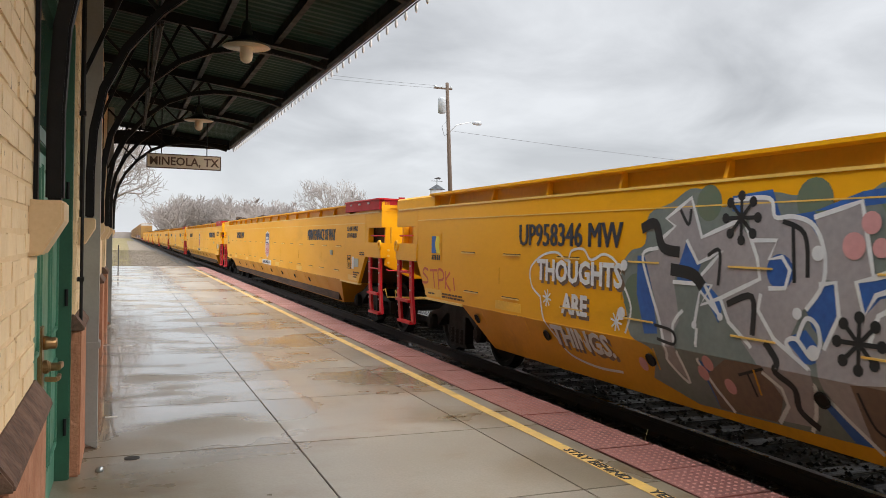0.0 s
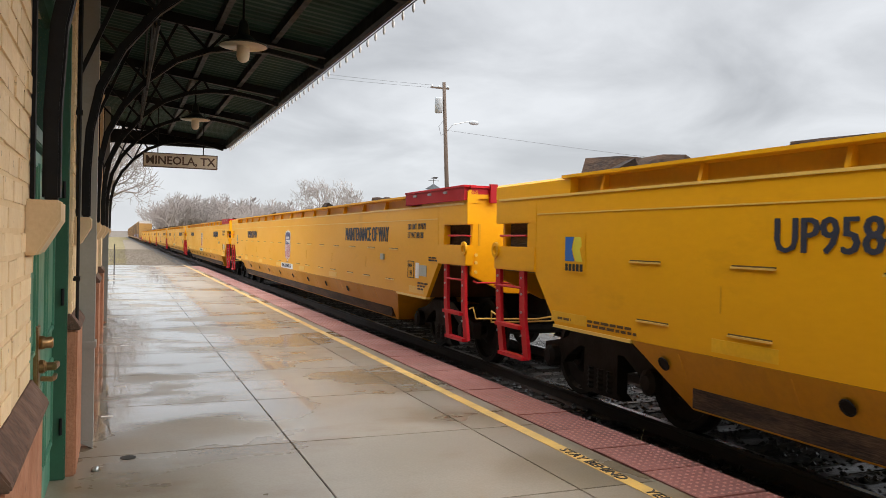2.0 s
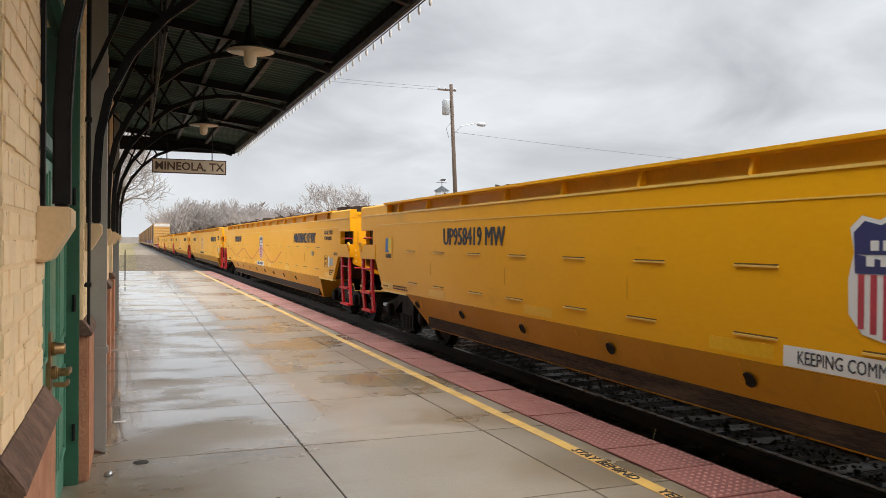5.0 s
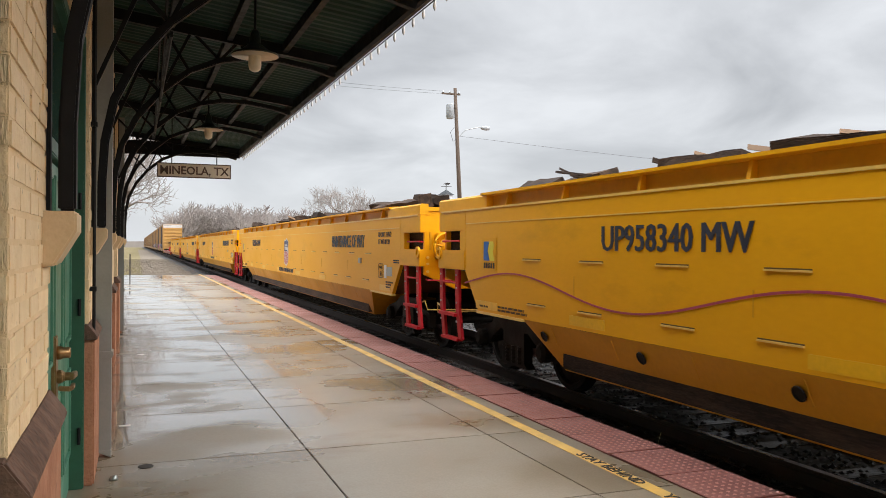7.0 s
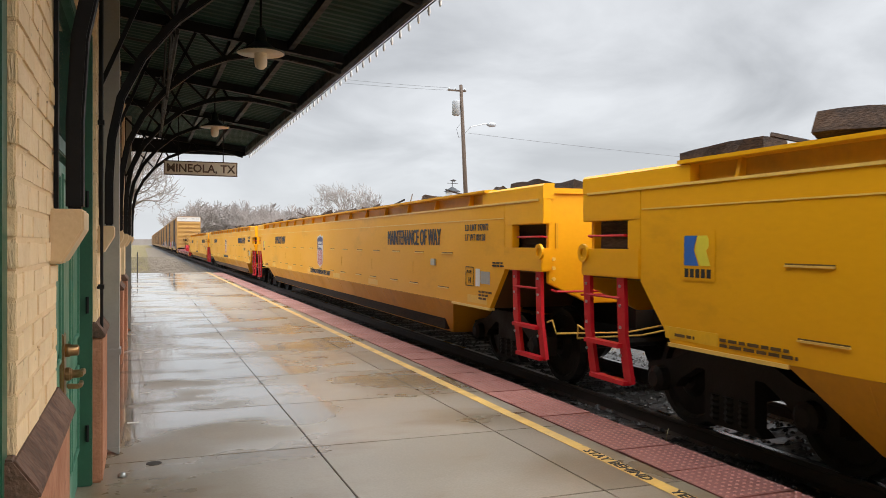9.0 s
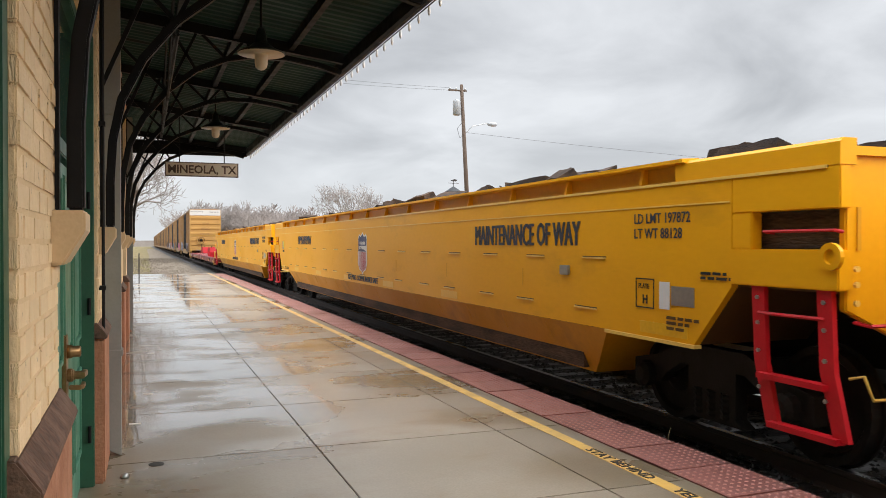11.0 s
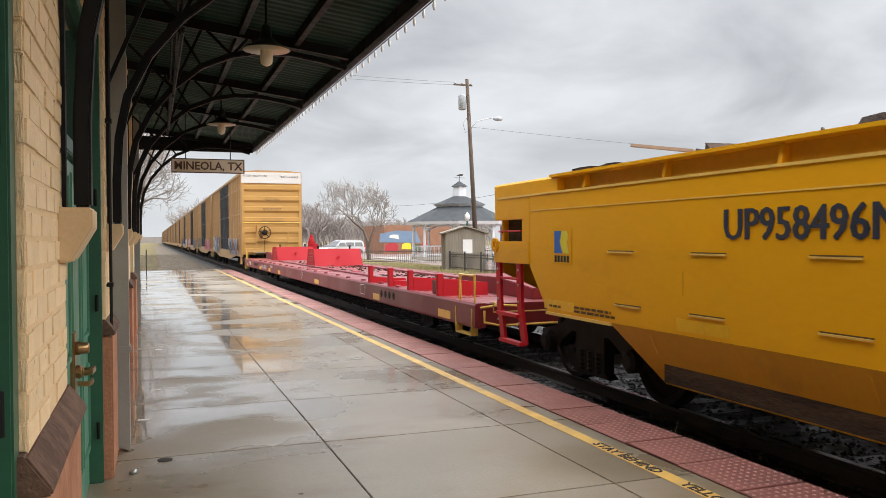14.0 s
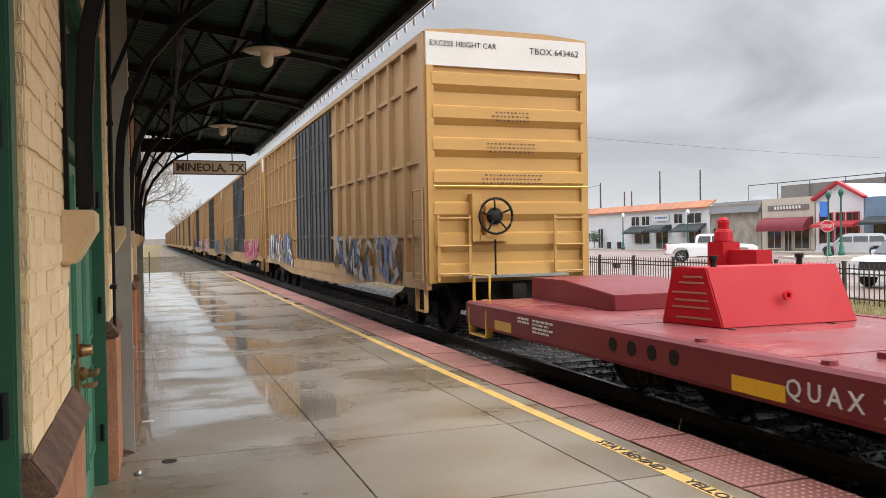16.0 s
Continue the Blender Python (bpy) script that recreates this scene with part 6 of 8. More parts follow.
    q.tube(ring, 0.006, 4)
    part("stencil_ring", q, M["white"], car, "faded white stencilled ring")
    crumbs = Build()
    rr = random.Random(21)
    for k in range(260):
        cy, cx, sz = -6.0 - 18.0 * rr.random(), rr.choice((rr.uniform(-0.6, 0.6), rr.gauss(0.45, 0.12))), rr.uniform(0.012, 0.045)
        pts = [(cx + sz * rr.uniform(0.6, 1.3) * math.cos(t), cy + sz * rr.uniform(0.8, 1.8) * math.sin(t)) for t in (0, 1.05, 2.1, 3.14, 4.2, 5.2)]
        crumbs.prism(pts, 2, D - 0.006, D + sz * 0.5)
    part("bark_debris", crumbs, M["tie"], car, "scattered dark bark and dirt")["kind"] = "stuff"
    for k in range(16):
        q = Build()
        q.lathe([(0.06, D - 0.01), (0.05, D + 0.03), (0.03, D + 0.035)], -1.41 + 0.02 * (k % 3), -5.0 - 1.31 * k, 0, 2, 8)
        part("deck_stud", q, M["flatred"], car)
    return car


TRAIN.append((flat_car(), 236.08))

# ---------------- box cars ----------------
def box_car(door_mat="boxdoor"):
    """High ochre box car; the origin is at its near end."""
    car = thing("box_car", "tall ochre ribbed box car with dark double doors", "railcar", "box cars")
    L, Z0, Z1 = 20.05, 1.02, 5.08
    b = Build()
    b.box(-1.40, 1.40, 0.03, L - 0.03, Z0, Z1 - 0.05)
    part("body", b, M["boxcar"], car)
    b = Build()
    b.prism([(-1.50, Z1 - 0.06), (-1.46, Z1 - 0.02), (-0.7, Z1 + 0.04), (0.7, Z1 + 0.04), (1.46, Z1 - 0.02), (1.50, Z1 - 0.06)], 1, -0.02, L + 0.02)
    part("roof", b, M["boxcar"], car)
    for s in (-1, 1):
        def bx(y0, y1, z0, z1, d=1.50):
            q = Build()
            return q.box(min(s * 1.40, s * d), max(s * 1.40, s * d), y0, y1, z0, z1)
        part("side_sill", bx(0, L, 0.84, 1.10, 1.49), M["boxcar"], car)
        part("side_plate", bx(0, L, 4.92, 5.03, 1.50), M["boxcar"], car)
        for y in (0.0, L - 0.28):
            part("corner_post", bx(y, y + 0.28, 1.10, 4.92, 1.505), M["boxcar"], car)
        for a, c in ((0.28, 7.55), (12.5, L - 0.28)):
            for z in (1.73, 2.98, 4.27):
                part("side_rail", bx(a, c, z - 0.035, z + 0.035, 1.455), M["boxcar"], car)
            n = 8
            for k in range(1, n):
                y = a + (c - a) * k / n
                q = Build()
                q.prism([(s * 1.40, y - 0.085), (s * 1.49, y - 0.05), (s * 1.49, y + 0.05), (s * 1.40, y + 0.085)], 2, 1.10, 4.92)
                part("side_rib", q, M["boxcar"], car)
        for k in range(2):
            y = 7.58 + 2.47 * k
            dr = part("door", bx(y, y + 2.42, 1.12, 4.88, 1.465), M[door_mat], car, "weathered black plug door")
            for j in range(5):
                q = Build()
                yy = y + 0.12 + 0.55 * j
                q.box(min(s * 1.465, s * 1.50), max(s * 1.465, s * 1.50), yy, yy + 0.07, 1.15, 4.85)
                part("door_bar", q, M[door_mat], dr)
            for z in (1.75, 2.95, 4.2):
                q = Build()
                q.box(min(s * 1.465, s * 1.485), max(s * 1.465, s * 1.485), y + 0.19, y + 2.3, z, z + 0.06)
                part("door_rail", q, M[door_mat], dr)
        q = Build()
        q.prism([(3.2, 0.84), (6.2, 0.62), (13.8, 0.62), (16.8, 0.84)], 0, min(s * 1.42, s * 1.47), max(s * 1.42, s * 1.47))
        part("fish_belly", q, M["boxcar"], car)
    for e, d in ((0.0, -1), (L, 1)):
        ya, yb = sorted((e, e - d * 0.04))
        q = Build()
        q.box(-1.40, 1.40, ya, yb, Z0, 4.50)
        en = part("end_wall", q, M["boxcar_end"], car)
        q = Build()
        q.box(-1.46, 1.46, min(e, e + d * 0.05), max(e, e + d * 0.05), 4.48, 5.02)
        part("end_top", q, M["boxwhite"], car, "white excess-height band")
        for z in (4.42, 3.88, 3.36, 2.83, 2.31, 1.80, 1.30):
            q = Build()
            w0, w1 = e + d * 0.0, e + d * 0.075
            q.prism([(w0, z - 0.02), (w1, z - 0.06), (w1, z - 0.24), (w0, z - 0.36)], 0, -1.38, 1.38)
            part("end_rib", q, M["boxcar_end"], en, bevel=0.012)
        for xa in (-1.46, 1.34):
            q = Build()
            q.box(xa, xa + 0.12, min(e, e + d * 0.06), max(e, e + d * 0.06), 0.95, 4.48)
            part("end_post", q, M["boxcar_end"], en)
        q = Build()
        q.tube([(-1.40, e + d * 0.16, 2.52), (1.40, e + d * 0.16, 2.52)], 0.02, 6)
        part("end_handrail", q, M["handyellow"], car)
        for x in (-1.05, 1.05):
            q = Build()
            for xx in (x - 0.27, x + 0.27):
                q.strip([(xx, e + d * 0.14, 2.05), (xx, e + d * 0.14, 0.98)], 0.05, 0.03, side=(1, 0, 0))
            for z in (1.1, 1.55, 2.0):
                q.tube([(x - 0.27, e + d * 0.17, z), (x + 0.27, e + d * 0.17, z)], 0.015, 6)
            part("end_ladder", q, M["boxcar_end"], car)
        hand_wheel(car, -0.38, e + d * 0.30, 2.03, 0.29, M["bogie"])
        q = Build()
        q.box(-0.75, -0.62, min(e, e + d * 0.2), max(e, e + d * 0.2), 1.62, 2.4).box(-0.62, -0.1, min(e, e + d * 0.22), max(e, e + d * 0.22), 1.62, 1.72)
        q.box(-0.52, -0.24, min(e, e + d * 0.22), max(e, e + d * 0.22), 1.72, 2.2)
        part("brake_housing", q, M["boxcar_end"], car)
        q = Build()
        q.tube([(-0.38, e + d * 0.25, 1.65), (-0.38, e + d * 0.25, 1.05)], 0.018, 5)
        part("brake_chain", q, M["bogie"], car)
        q = Build()
        q.box(-0.9, 0.9, min(e + d * 0.05, e + d * 0.38), max(e + d * 0.05, e + d * 0.38), 1.03, 1.07)
        part("crossover", q, M["galv"], car, "galvanised crossover step")
        q = Build()
        q.box(-0.12, 0.12, min(e - d * 0.2, e + d * 0.35), max(e - d * 0.2, e + d * 0.35), 0.70, 0.92)
        part("coupler", q, M["bogie"], car)
        q = Build()
        q.box(-0.4, 0.4, min(e - d * 3.2, e), max(e - d * 3.2, e), 0.62, 1.02)
        part("centre_sill", q, M["bogie"], car)
        q = Build()
        q.strip([(-1.47, e - d * 0.1, 0.86), (-1.47, e - d * 0.1, 0.48), (-1.47, e - d * 0.55, 0.48), (-1.47, e - d * 0.55, 0.86)], 0.07, 0.03, side=(1, 0, 0))
        part("step", q, M["boxcar"], car)
        q = Build()
        for y in (e - d * 0.06, e - d * 0.58):
            q.strip([(-1.53, y, 0.98), (-1.53, y, 2.5)], 0.04, 0.03, side=(0, 1, 0))
        for z in (1.0, 1.5, 2.0, 2.48):
            q.tube([(-1.53, e - d * 0.06, z), (-1.53, e - d * 0.58, z)], 0.015, 6)
        part("side_ladder", q, M["boxcar"], car)
        bogie(car, e - d * 1.95)
    return car


def tags(car, seed, colours):
    """Spray tags low on a box car's side, as overlapping strokes."""
    r = random.Random(seed)
    for c0, (y, w, h) in zip(colours, ((1.3, 5.6, 0.7), (13.3, 5.4, 0.85))):
        for k in range(58):
            b = Build()
            yy, zz = y + r.random() * w, 0.95 + r.random() * h * 0.8
            pts = [(yy, zz)]
            for _ in range(3):
                pts.append((pts[-1][0] + r.uniform(-0.35, 0.35), min(max(pts[-1][1] + r.uniform(-0.4, 0.5), 0.9), 1.0 + h)))
            b.strip([(-1.512 - 0.0007 * k, p[0], p[1]) for p in pts], r.uniform(0.07, 0.26), 0.003, side=(0, 0.8, 0.6))
            part("spray_tag", b, M[r.choice(c0)], car)


bc = box_car()
BOX = [bc]
for k in range(1, 16):
    BOX.append(copy_thing(bc, Matrix()))
lettering("EXCESS HEIGHT CAR", 0.125, M["black"], bc, facing((1, 0, 0), (0, 0, 1), (-1.40, -0.055, 4.80)), 1.0, 0.0, "end_lettering")
lettering("TBOX 643462", 0.15, M["black"], bc, facing((1, 0, 0), (0, 0, 1), (0.38, -0.055, 4.76)), 1.05, 0.0, "end_lettering")
for row, z in enumerate((3.78, 3.26, 2.74)):
    for k in range(3):
        b = Build()
        r = random.Random(row * 3 + k)
        xx = -0.35 + r.uniform(0, 0.1) - 0.1 * row
        while xx < 0.35 + 0.1 * row:
            w = r.uniform(0.02, 0.06)
            b.box(xx, xx + w, -0.080, -0.077, z - 0.065 * k - 0.04, z - 0.065 * k - 0.016)
            xx += w + 0.03
        part("small_print", b, M["sill_brown"], bc)
tags(bc, 1, (("grafblue", "black", "grafgrey"), ("grafwhite", "grafblue", "grafteal")))
tags(BOX[1], 2, (("grafmagenta", "grafpink"), ("grafteal", "black")))
tags(BOX[2], 3, (("grafteal", "grafblue"), ("grafmagenta", "grafwhite")))
tags(BOX[3], 4, (("grafblue", "grafwhite"), ("grafblue", "black")))
for k, c in enumerate(BOX):
    TRAIN.append((c, 237.9 + 20.95 * k))
    c["label"] = "tall ochre ribbed box car, dark doors" + (", white end band" if k == 0 else ", sprayed tags" if k < 4 else "")


# ---------------- beyond the track: fence, shed, gazebo, poles, town ----------------
fence = thing("fence", "black steel picket fence between grass strip and parking lot", "fence")
FX, FZ = 17.0, GROUND
picket = Build()
picket.prism([(-0.011, 0), (0.011, 0), (0.011, 1.02), (0.0, 1.07), (-0.011, 1.02)], 1, -0.011, 0.011)
PICKET = picket.mesh("picket", M["fence"])
post = Build()
post.box(-0.04, 0.04, -0.04, 0.04, 0, 1.12).box(-0.05, 0.05, -0.05, 0.05, 1.12, 1.16)
POST = post.mesh("post", M["fence"])
for k in range(17):
    shared("post", POST, fence, (FX, 6.4 + 2.45 * k, FZ))
for z in (0.18, 0.82, 0.95):
    r_ = Build()
    r_.box(FX - 0.018, FX + 0.018, 6.4, 6.4 + 2.45 * 16, FZ + z, FZ + z + 0.035)
    part("fence_rail", r_, M["fence"], fence)
for k in range(16 * 16):
    shared("picket", PICKET, fence, (FX, 6.55 + 0.153 * k, FZ + 0.04))
back_fence = thing("fence", "black picket fence behind the shed by the gazebo", "fence")
b = Build()
for k in range(90):
    b.box(12.5 + 0.16 * k, 12.52 + 0.16 * k, 60.0, 60.02, FZ, FZ + 1.05)
for z in (0.15, 0.9):
    b.box(12.5, 26.9, 59.99, 60.03, FZ + z, FZ + z + 0.04)
part("pickets", b, M["fence"], back_fence)
side_fence = thing("fence", "dark fence by the far end of the platform", "fence")
b = Build()
for k in range(10):
    b.box(-1.0, -0.95, 24 + 2.5 * k, 24.05 + 2.5 * k, GROUND, 1.15)
part("posts", b, M["fence"], side_fence)
b = Build()
for z in (0.2, 0.65, 1.1):
    b.box(-0.99, -0.96, 24, 46.6, z, z + 0.04)
part("fence_rails", b, M["fence"], side_fence)
b = Build()
b.box(-0.32, -0.26, 46.0, 46.06, -0.3, 1.1)
tagged(part("gate_post", b, M["fence"]), "thin dark post at the platform end", "post")

for k, (y, x) in enumerate(((18.6, 16.6), (23.2, 16.6), (28.0, 16.6), (33.2, 16.6))):
    fl = thing("flood_light", "small dark ground light by the fence", "ground light", "lights by the fence", at=(x + 0.9, y, GROUND))
    b = Build()
    b.tube([(0, 0, 0), (0, 0, 0.62)], 0.02, 6)
    part("stake", b, M["fence"], fl)
    b = Build()
    b.box(-0.1, 0.1, -0.12, 0.12, 0.6, 0.82)
    part("lamp_head", b, M["fence"], fl, bevel=0.02)

# shed
shed = thing("shed", "weathered grey-brown wooden garden shed with low gable roof", "shed", at=(18.25, 46.6, GROUND))
shed.rotation_euler = (0, 0, radians(-14))
b = Build()
b.prism([(-1.2, 0), (1.2, 0), (1.2, 2.25), (0, 2.6), (-1.2, 2.25)], 1, -1.25, 1.25)
part("wall", b, M["shedwood"], shed)
for k in range(13):
    b = Build()
    x = -1.2 + 0.2 * k
    b.box(x - 0.02, x + 0.02, -1.275, -1.25, 0, 2.25 + 0.32 * (1 - abs(x) / 1.2))
    part("batten", b, M["shedwood"], shed)
    b = Build()
    b.box(-1.225, -1.2, -1.25 + 0.2 * k - 0.0, -1.21 + 0.2 * k, 0, 2.25)
    part("batten", b, M["shedwood"], shed)
for s in (-1, 1):
    b = Build()
    b.prism([(s * 1.42, 2.20), (0, 2.63), (0, 2.70), (s * 1.42, 2.27)], 1, -1.42, 1.42)
    part("roof", b, M["shedwood"], shed)
b = Build()
b.box(-0.16, 0.42, -1.285, -1.252, 1.0, 1.85)
part("notice", b, M["white"], shed, "pale notice on the shed wall")

# gazebo
gz = thing("gazebo", "white octagonal gazebo with grey shingle roof and cupola", "gazebo", at=(25.55, 66.0, GROUND))


def octagon(r, z, turn=0.3927, n=8):
    return [(r * math.cos(turn + 2 * math.pi * k / n), r * math.sin(turn + 2 * math.pi * k / n), z) for k in range(n)]


def cone_roof(r0, z0, r1, z1, n=8):
    b = Build()
    b.add(octagon(r0, z0) + octagon(r1, z1), [(k, (k + 1) % n, n + (k + 1) % n, n + k) for k in range(n)] + [tuple(range(n))[::-1], tuple(range(n, 2 * n))])
    return b


part("floor_slab", cone_roof(4.3, 0, 4.3, 0.35), M["walkway"], gz)
part("roof", cone_roof(4.75, 3.35, 1.9, 4.72), M["slate"], gz, "grey shingle roof")
part("upper_roof", cone_roof(2.3, 4.9, 0.62, 5.6), M["slate"], gz)
part("eave", cone_roof(4.7, 3.12, 4.8, 3.36), M["stucco"], gz, "white eave board")
part("upper_eave", cone_roof(1.9, 4.62, 2.35, 4.92), M["stucco"], gz)
part("cupola", cone_roof(0.62, 5.5, 0.58, 6.5), M["stucco"], gz, "white louvred cupola")
part("cupola_roof", cone_roof(0.75, 6.5, 0.05, 6.95), M["slate"], gz)
b = Build()
b.tube([(0, 0, 6.9), (0, 0, 7.55)], 0.03, 6)
b.tube([(-0.5, 0, 7.25), (0.5, 0, 7.25)], 0.025, 6)
b.prism([(-0.32, 7.45), (0.25, 7.4), (0.4, 7.55), (0.1, 7.6)], 1, -0.02, 0.02)
part("weather_vane", b, M["fence"], gz)
for k in range(8):
    x, y, _ = octagon(4.1, 0)[k]
    b = Build()
    b.lathe([(0.16, 0.35), (0.16, 0.6), (0.12, 0.65), (0.12, 3.0), (0.17, 3.15)], x, y, 0, 2, 10)
    part("column", b, M["stucco"], gz)
    x2, y2, _ = octagon(4.1, 0)[(k + 1) % 8]
    b = Build()
    for z in (0.55, 1.25):
        b.tube([(x, y, z), (x2, y2, z)], 0.035, 5)
    for j in range(1, 12):
        b.tube([(x + (x2 - x) * j / 12, y + (y2 - y) * j / 12, 0.55), (x + (x2 - x) * j / 12, y + (y2 - y) * j / 12, 1.25)], 0.018, 4)
    part("railing", b, M["stucco"], gz)
    b = Build()
    arc = [(x + (x2 - x) * t, y + (y2 - y) * t, 3.1 - 0.55 * (2 * abs(t - 0.5)) ** 3) for t in np.linspace(0, 1, 9)]
    b.tube(arc, 0.07, 5)
    part("arch_trim", b, M["stucco"], gz)

# utility pole with transformer, lamp arm and wires
up = thing("utility_pole", "leaning grey wooden utility pole with transformer and street lamp", "utility pole")
PB, PT = Vector((20.4, 49.5, GROUND)), Vector((19.75, 49.5, 12.15))
b = Build()
b.tube([PB, PT], 0.17, 10, 0.11)
part("pole", b, M["pole"], up, smooth=True)


def on_pole(z):
    return PB + (PT - PB) * ((z - GROUND) / (12.15 - GROUND))


b = Build()
p = on_pole(10.6)
b.lathe([(0.05, 0.55), (0.24, 0.5), (0.26, 0.42), (0.26, -0.45), (0.2, -0.5)], p.x - 0.42, p.y, p.z, 2, 14)
part("transformer", b, M["transformer"], up, "grey transformer can", smooth=True)
b = Build()
p = on_pole(11.75)
b.box(p.x - 0.95, p.x + 0.35, p.y - 0.05, p.y + 0.05, p.z - 0.05, p.z + 0.05)
part("crossarm", b, M["pole"], up)
for dx in (-0.85, -0.4, 0.25):
    b = Build()
    b.lathe([(0.05, 0), (0.06, 0.06), (0.03, 0.14)], p.x + dx, p.y, p.z + 0.05, 2, 8)
    part("insulator", b, M["galv"], up)
p = on_pole(9.2)
b = Build()
b.tube([(p.x, p.y, p.z - 0.4), (p.x + 0.5, p.y - 0.2, p.z + 0.18), (p.x + 1.5, p.y - 0.3, p.z + 0.42), (p.x + 1.7, p.y - 0.3, p.z + 0.42)], 0.03, 6)
part("lamp_arm", b, M["galv"], up)
b = Build()
b.lathe([(0.05, 0.0), (0.12, 0.1), (0.16, 0.35), (0.13, 0.6), (0.04, 0.68)], p.x + 1.6, p.y - 0.3, p.z + 0.38, 0, 10)
part("lamp_head", b, M["transformer"], up, "grey street lamp head", smooth=True)
b = Build()
b.tube([on_pole(9.6) + Vector((-0.15, -0.1, 0)), on_pole(9.2) + Vector((-0.5, -0.1, 0)), on_pole(8.6) + Vector((-0.35, -0.1, 0)), on_pole(8.9) + Vector((0.1, -0.1, 0))], 0.015, 5)
part("cable_loop", b, M["cable"], up)


def wire(p, q, sag, r=0.02):
    b = Build()
    p, q = Vector(p), Vector(q)
    b.tube([p.lerp(q, t) - Vector((0, 0, sag * 4 * t * (1 - t))) for t in np.linspace(0, 1, 14)], r, 4)
    tagged(part("overhead_wire", b, M["cable"]), "thin dark overhead wire", "wire", "overhead wires")


wire(on_pole(11.9) + Vector((-0.85, 0, 0)), (6.0, 62.0, 15.0), 0.2, 0.008)
wire(on_pole(11.75) + Vector((-0.4, 0, 0)), (6.0, 62.0, 14.6), 0.2, 0.008)
wire(on_pole(9.0), (75, 50.0, 7.6), 0.5, 0.009)

# flag by the shops
fp = thing("flag_pole", "slanted pole with a red, white and blue flag", "flag", at=(27.0, 56.0, GROUND))
b = Build()
b.tube([(0, 0, 0), (-0.25, 0, 3.0)], 0.025, 6)
part("pole", b, M["galv"], fp)
for k in range(5):
    b = Build()
    z = 2.75 - 0.16 * k
    b.strip([(-0.2 + 0.02 * k, 0, z), (0.35, 0.06, z - 0.18), (0.8, -0.05, z - 0.42), (1.15, 0.05, z - 0.62)], 0.15, 0.012, side=(0, 0, 1))
    part("flag_stripe", b, M["shieldred"] if k % 2 == 0 else M["white"], fp)
b = Build()
b.strip([(-0.2, -0.02, 2.7), (0.15, 0.01, 2.6), (0.35, 0.04, 2.5)], 0.4, 0.014, side=(0, 0, 1))
part("flag_canton", b, M["shieldblue"], fp)


# ---------------- shop fronts ----------------
def shop(name, label, y0, y1, h, wall, depth=12.0):
    s = thing(name, label, "building", "shops along the street")
    b = Build()
    b.box(58.0, 58.0 + depth, y0 + 0.02, y1 - 0.02, GROUND, GROUND + h)
    part("wall", b, M[wall], s)
    return s


def opening(parent, y0, y1, z0, z1, trim="stucco", name="window"):
    b = Build()
    b.box(57.93, 57.97, y0, y1, GROUND + z0, GROUND + z1)
    w = part(name, b, M["glass"], parent)
    b = Build()
    for a in ((y0 - 0.08, y0, z0 - 0.08, z1 + 0.08), (y1, y1 + 0.08, z0 - 0.08, z1 + 0.08), (y0, y1, z1, z1 + 0.08), (y0, y1, z0 - 0.08, z0), ((y0 + y1) / 2 - 0.03, (y0 + y1) / 2 + 0.03, z0, z1)):
        b.box(57.88, 58.0, a[0], a[1], GROUND + a[2], GROUND + a[3])
    part("window_frame", b, M[trim], w)


def awning(parent, y0, y1, z, drop, out, material, round_top=False):
    b = Build()
    if round_top:
        prof = [(58.0, GROUND + z)] + [(58.0 - out * math.sin(t), GROUND + z - drop + drop * math.cos(t)) for t in np.linspace(0.2, 1.57, 7)] + [(58.0 - out, GROUND + z - drop - 0.25), (58.0 - out + 0.05, GROUND + z - drop - 0.25), (58.0, GROUND + z - drop)]
    else:
        prof = [(58.0, GROUND + z), (58.0 - out, GROUND + z - drop), (58.0 - out, GROUND + z - drop - 0.22), (58.0 - out + 0.06, GROUND + z - drop - 0.22), (58.0, GROUND + z - 0.2)]
    b.prism(prof, 1, y0, y1)
    part("awning", b, M[material], parent)


w1 = shop("white_shop", "long white stucco shop with terracotta tile roof edge", 73.6, 112, 5.0, "stucco")
for k in range(48):
    b = Build()
    y = 73.6 + 32.0 * k / 48
    b.prism([(58.9, GROUND + 5.75), (57.6, GROUND + 4.95), (57.6, GROUND + 4.82), (58.9, GROUND + 5.55)], 1, y, y + 0.6)
    part("roof_tile", b, M["roof_tile"], w1)
for (a, c, z0, z1) in ((75.0, 77.2, 0.9, 2.6), (75.0, 77.4, 3.2, 4.3), (78.4, 80.0, 3.2, 4.3), (81.2, 83.6, 0.2, 2.6), (85.0, 88.2, 0.8, 2.6), (85.0, 86.6, 3.1, 4.2), (87.2, 89.0, 3.1, 4.2), (96.0, 97.2, 0.2, 2.8), (100.5, 102.0, 1.0, 2.8), (104.5, 105.6, 1.0, 2.6)):
    opening(w1, a, c, z0, z1)
awning(w1, 74.2, 79.2, 3.1, 0.75, 1.3, "awning_dark")
awning(w1, 80.6, 84.2, 3.1, 0.7, 1.5, "awning_dark", True)
awning(w1, 85.0, 89.4, 2.95, 0.7, 1.3, "awning_dark")
b = Build()
b.box(57.85, 57.9, 81.0, 84.0, GROUND + 3.55, GROUND + 4.3)
sg = part("shop_sign", b, M["white"], w1, "pale sign board")
for k in range(7):
    b = Build()
    b.box(57.83, 57.85, 81.3 + 0.36 * k, 81.55 + 0.36 * k, GROUND + 3.85, GROUND + 4.05)
    part("sign_bar", b, M["blue"], sg)
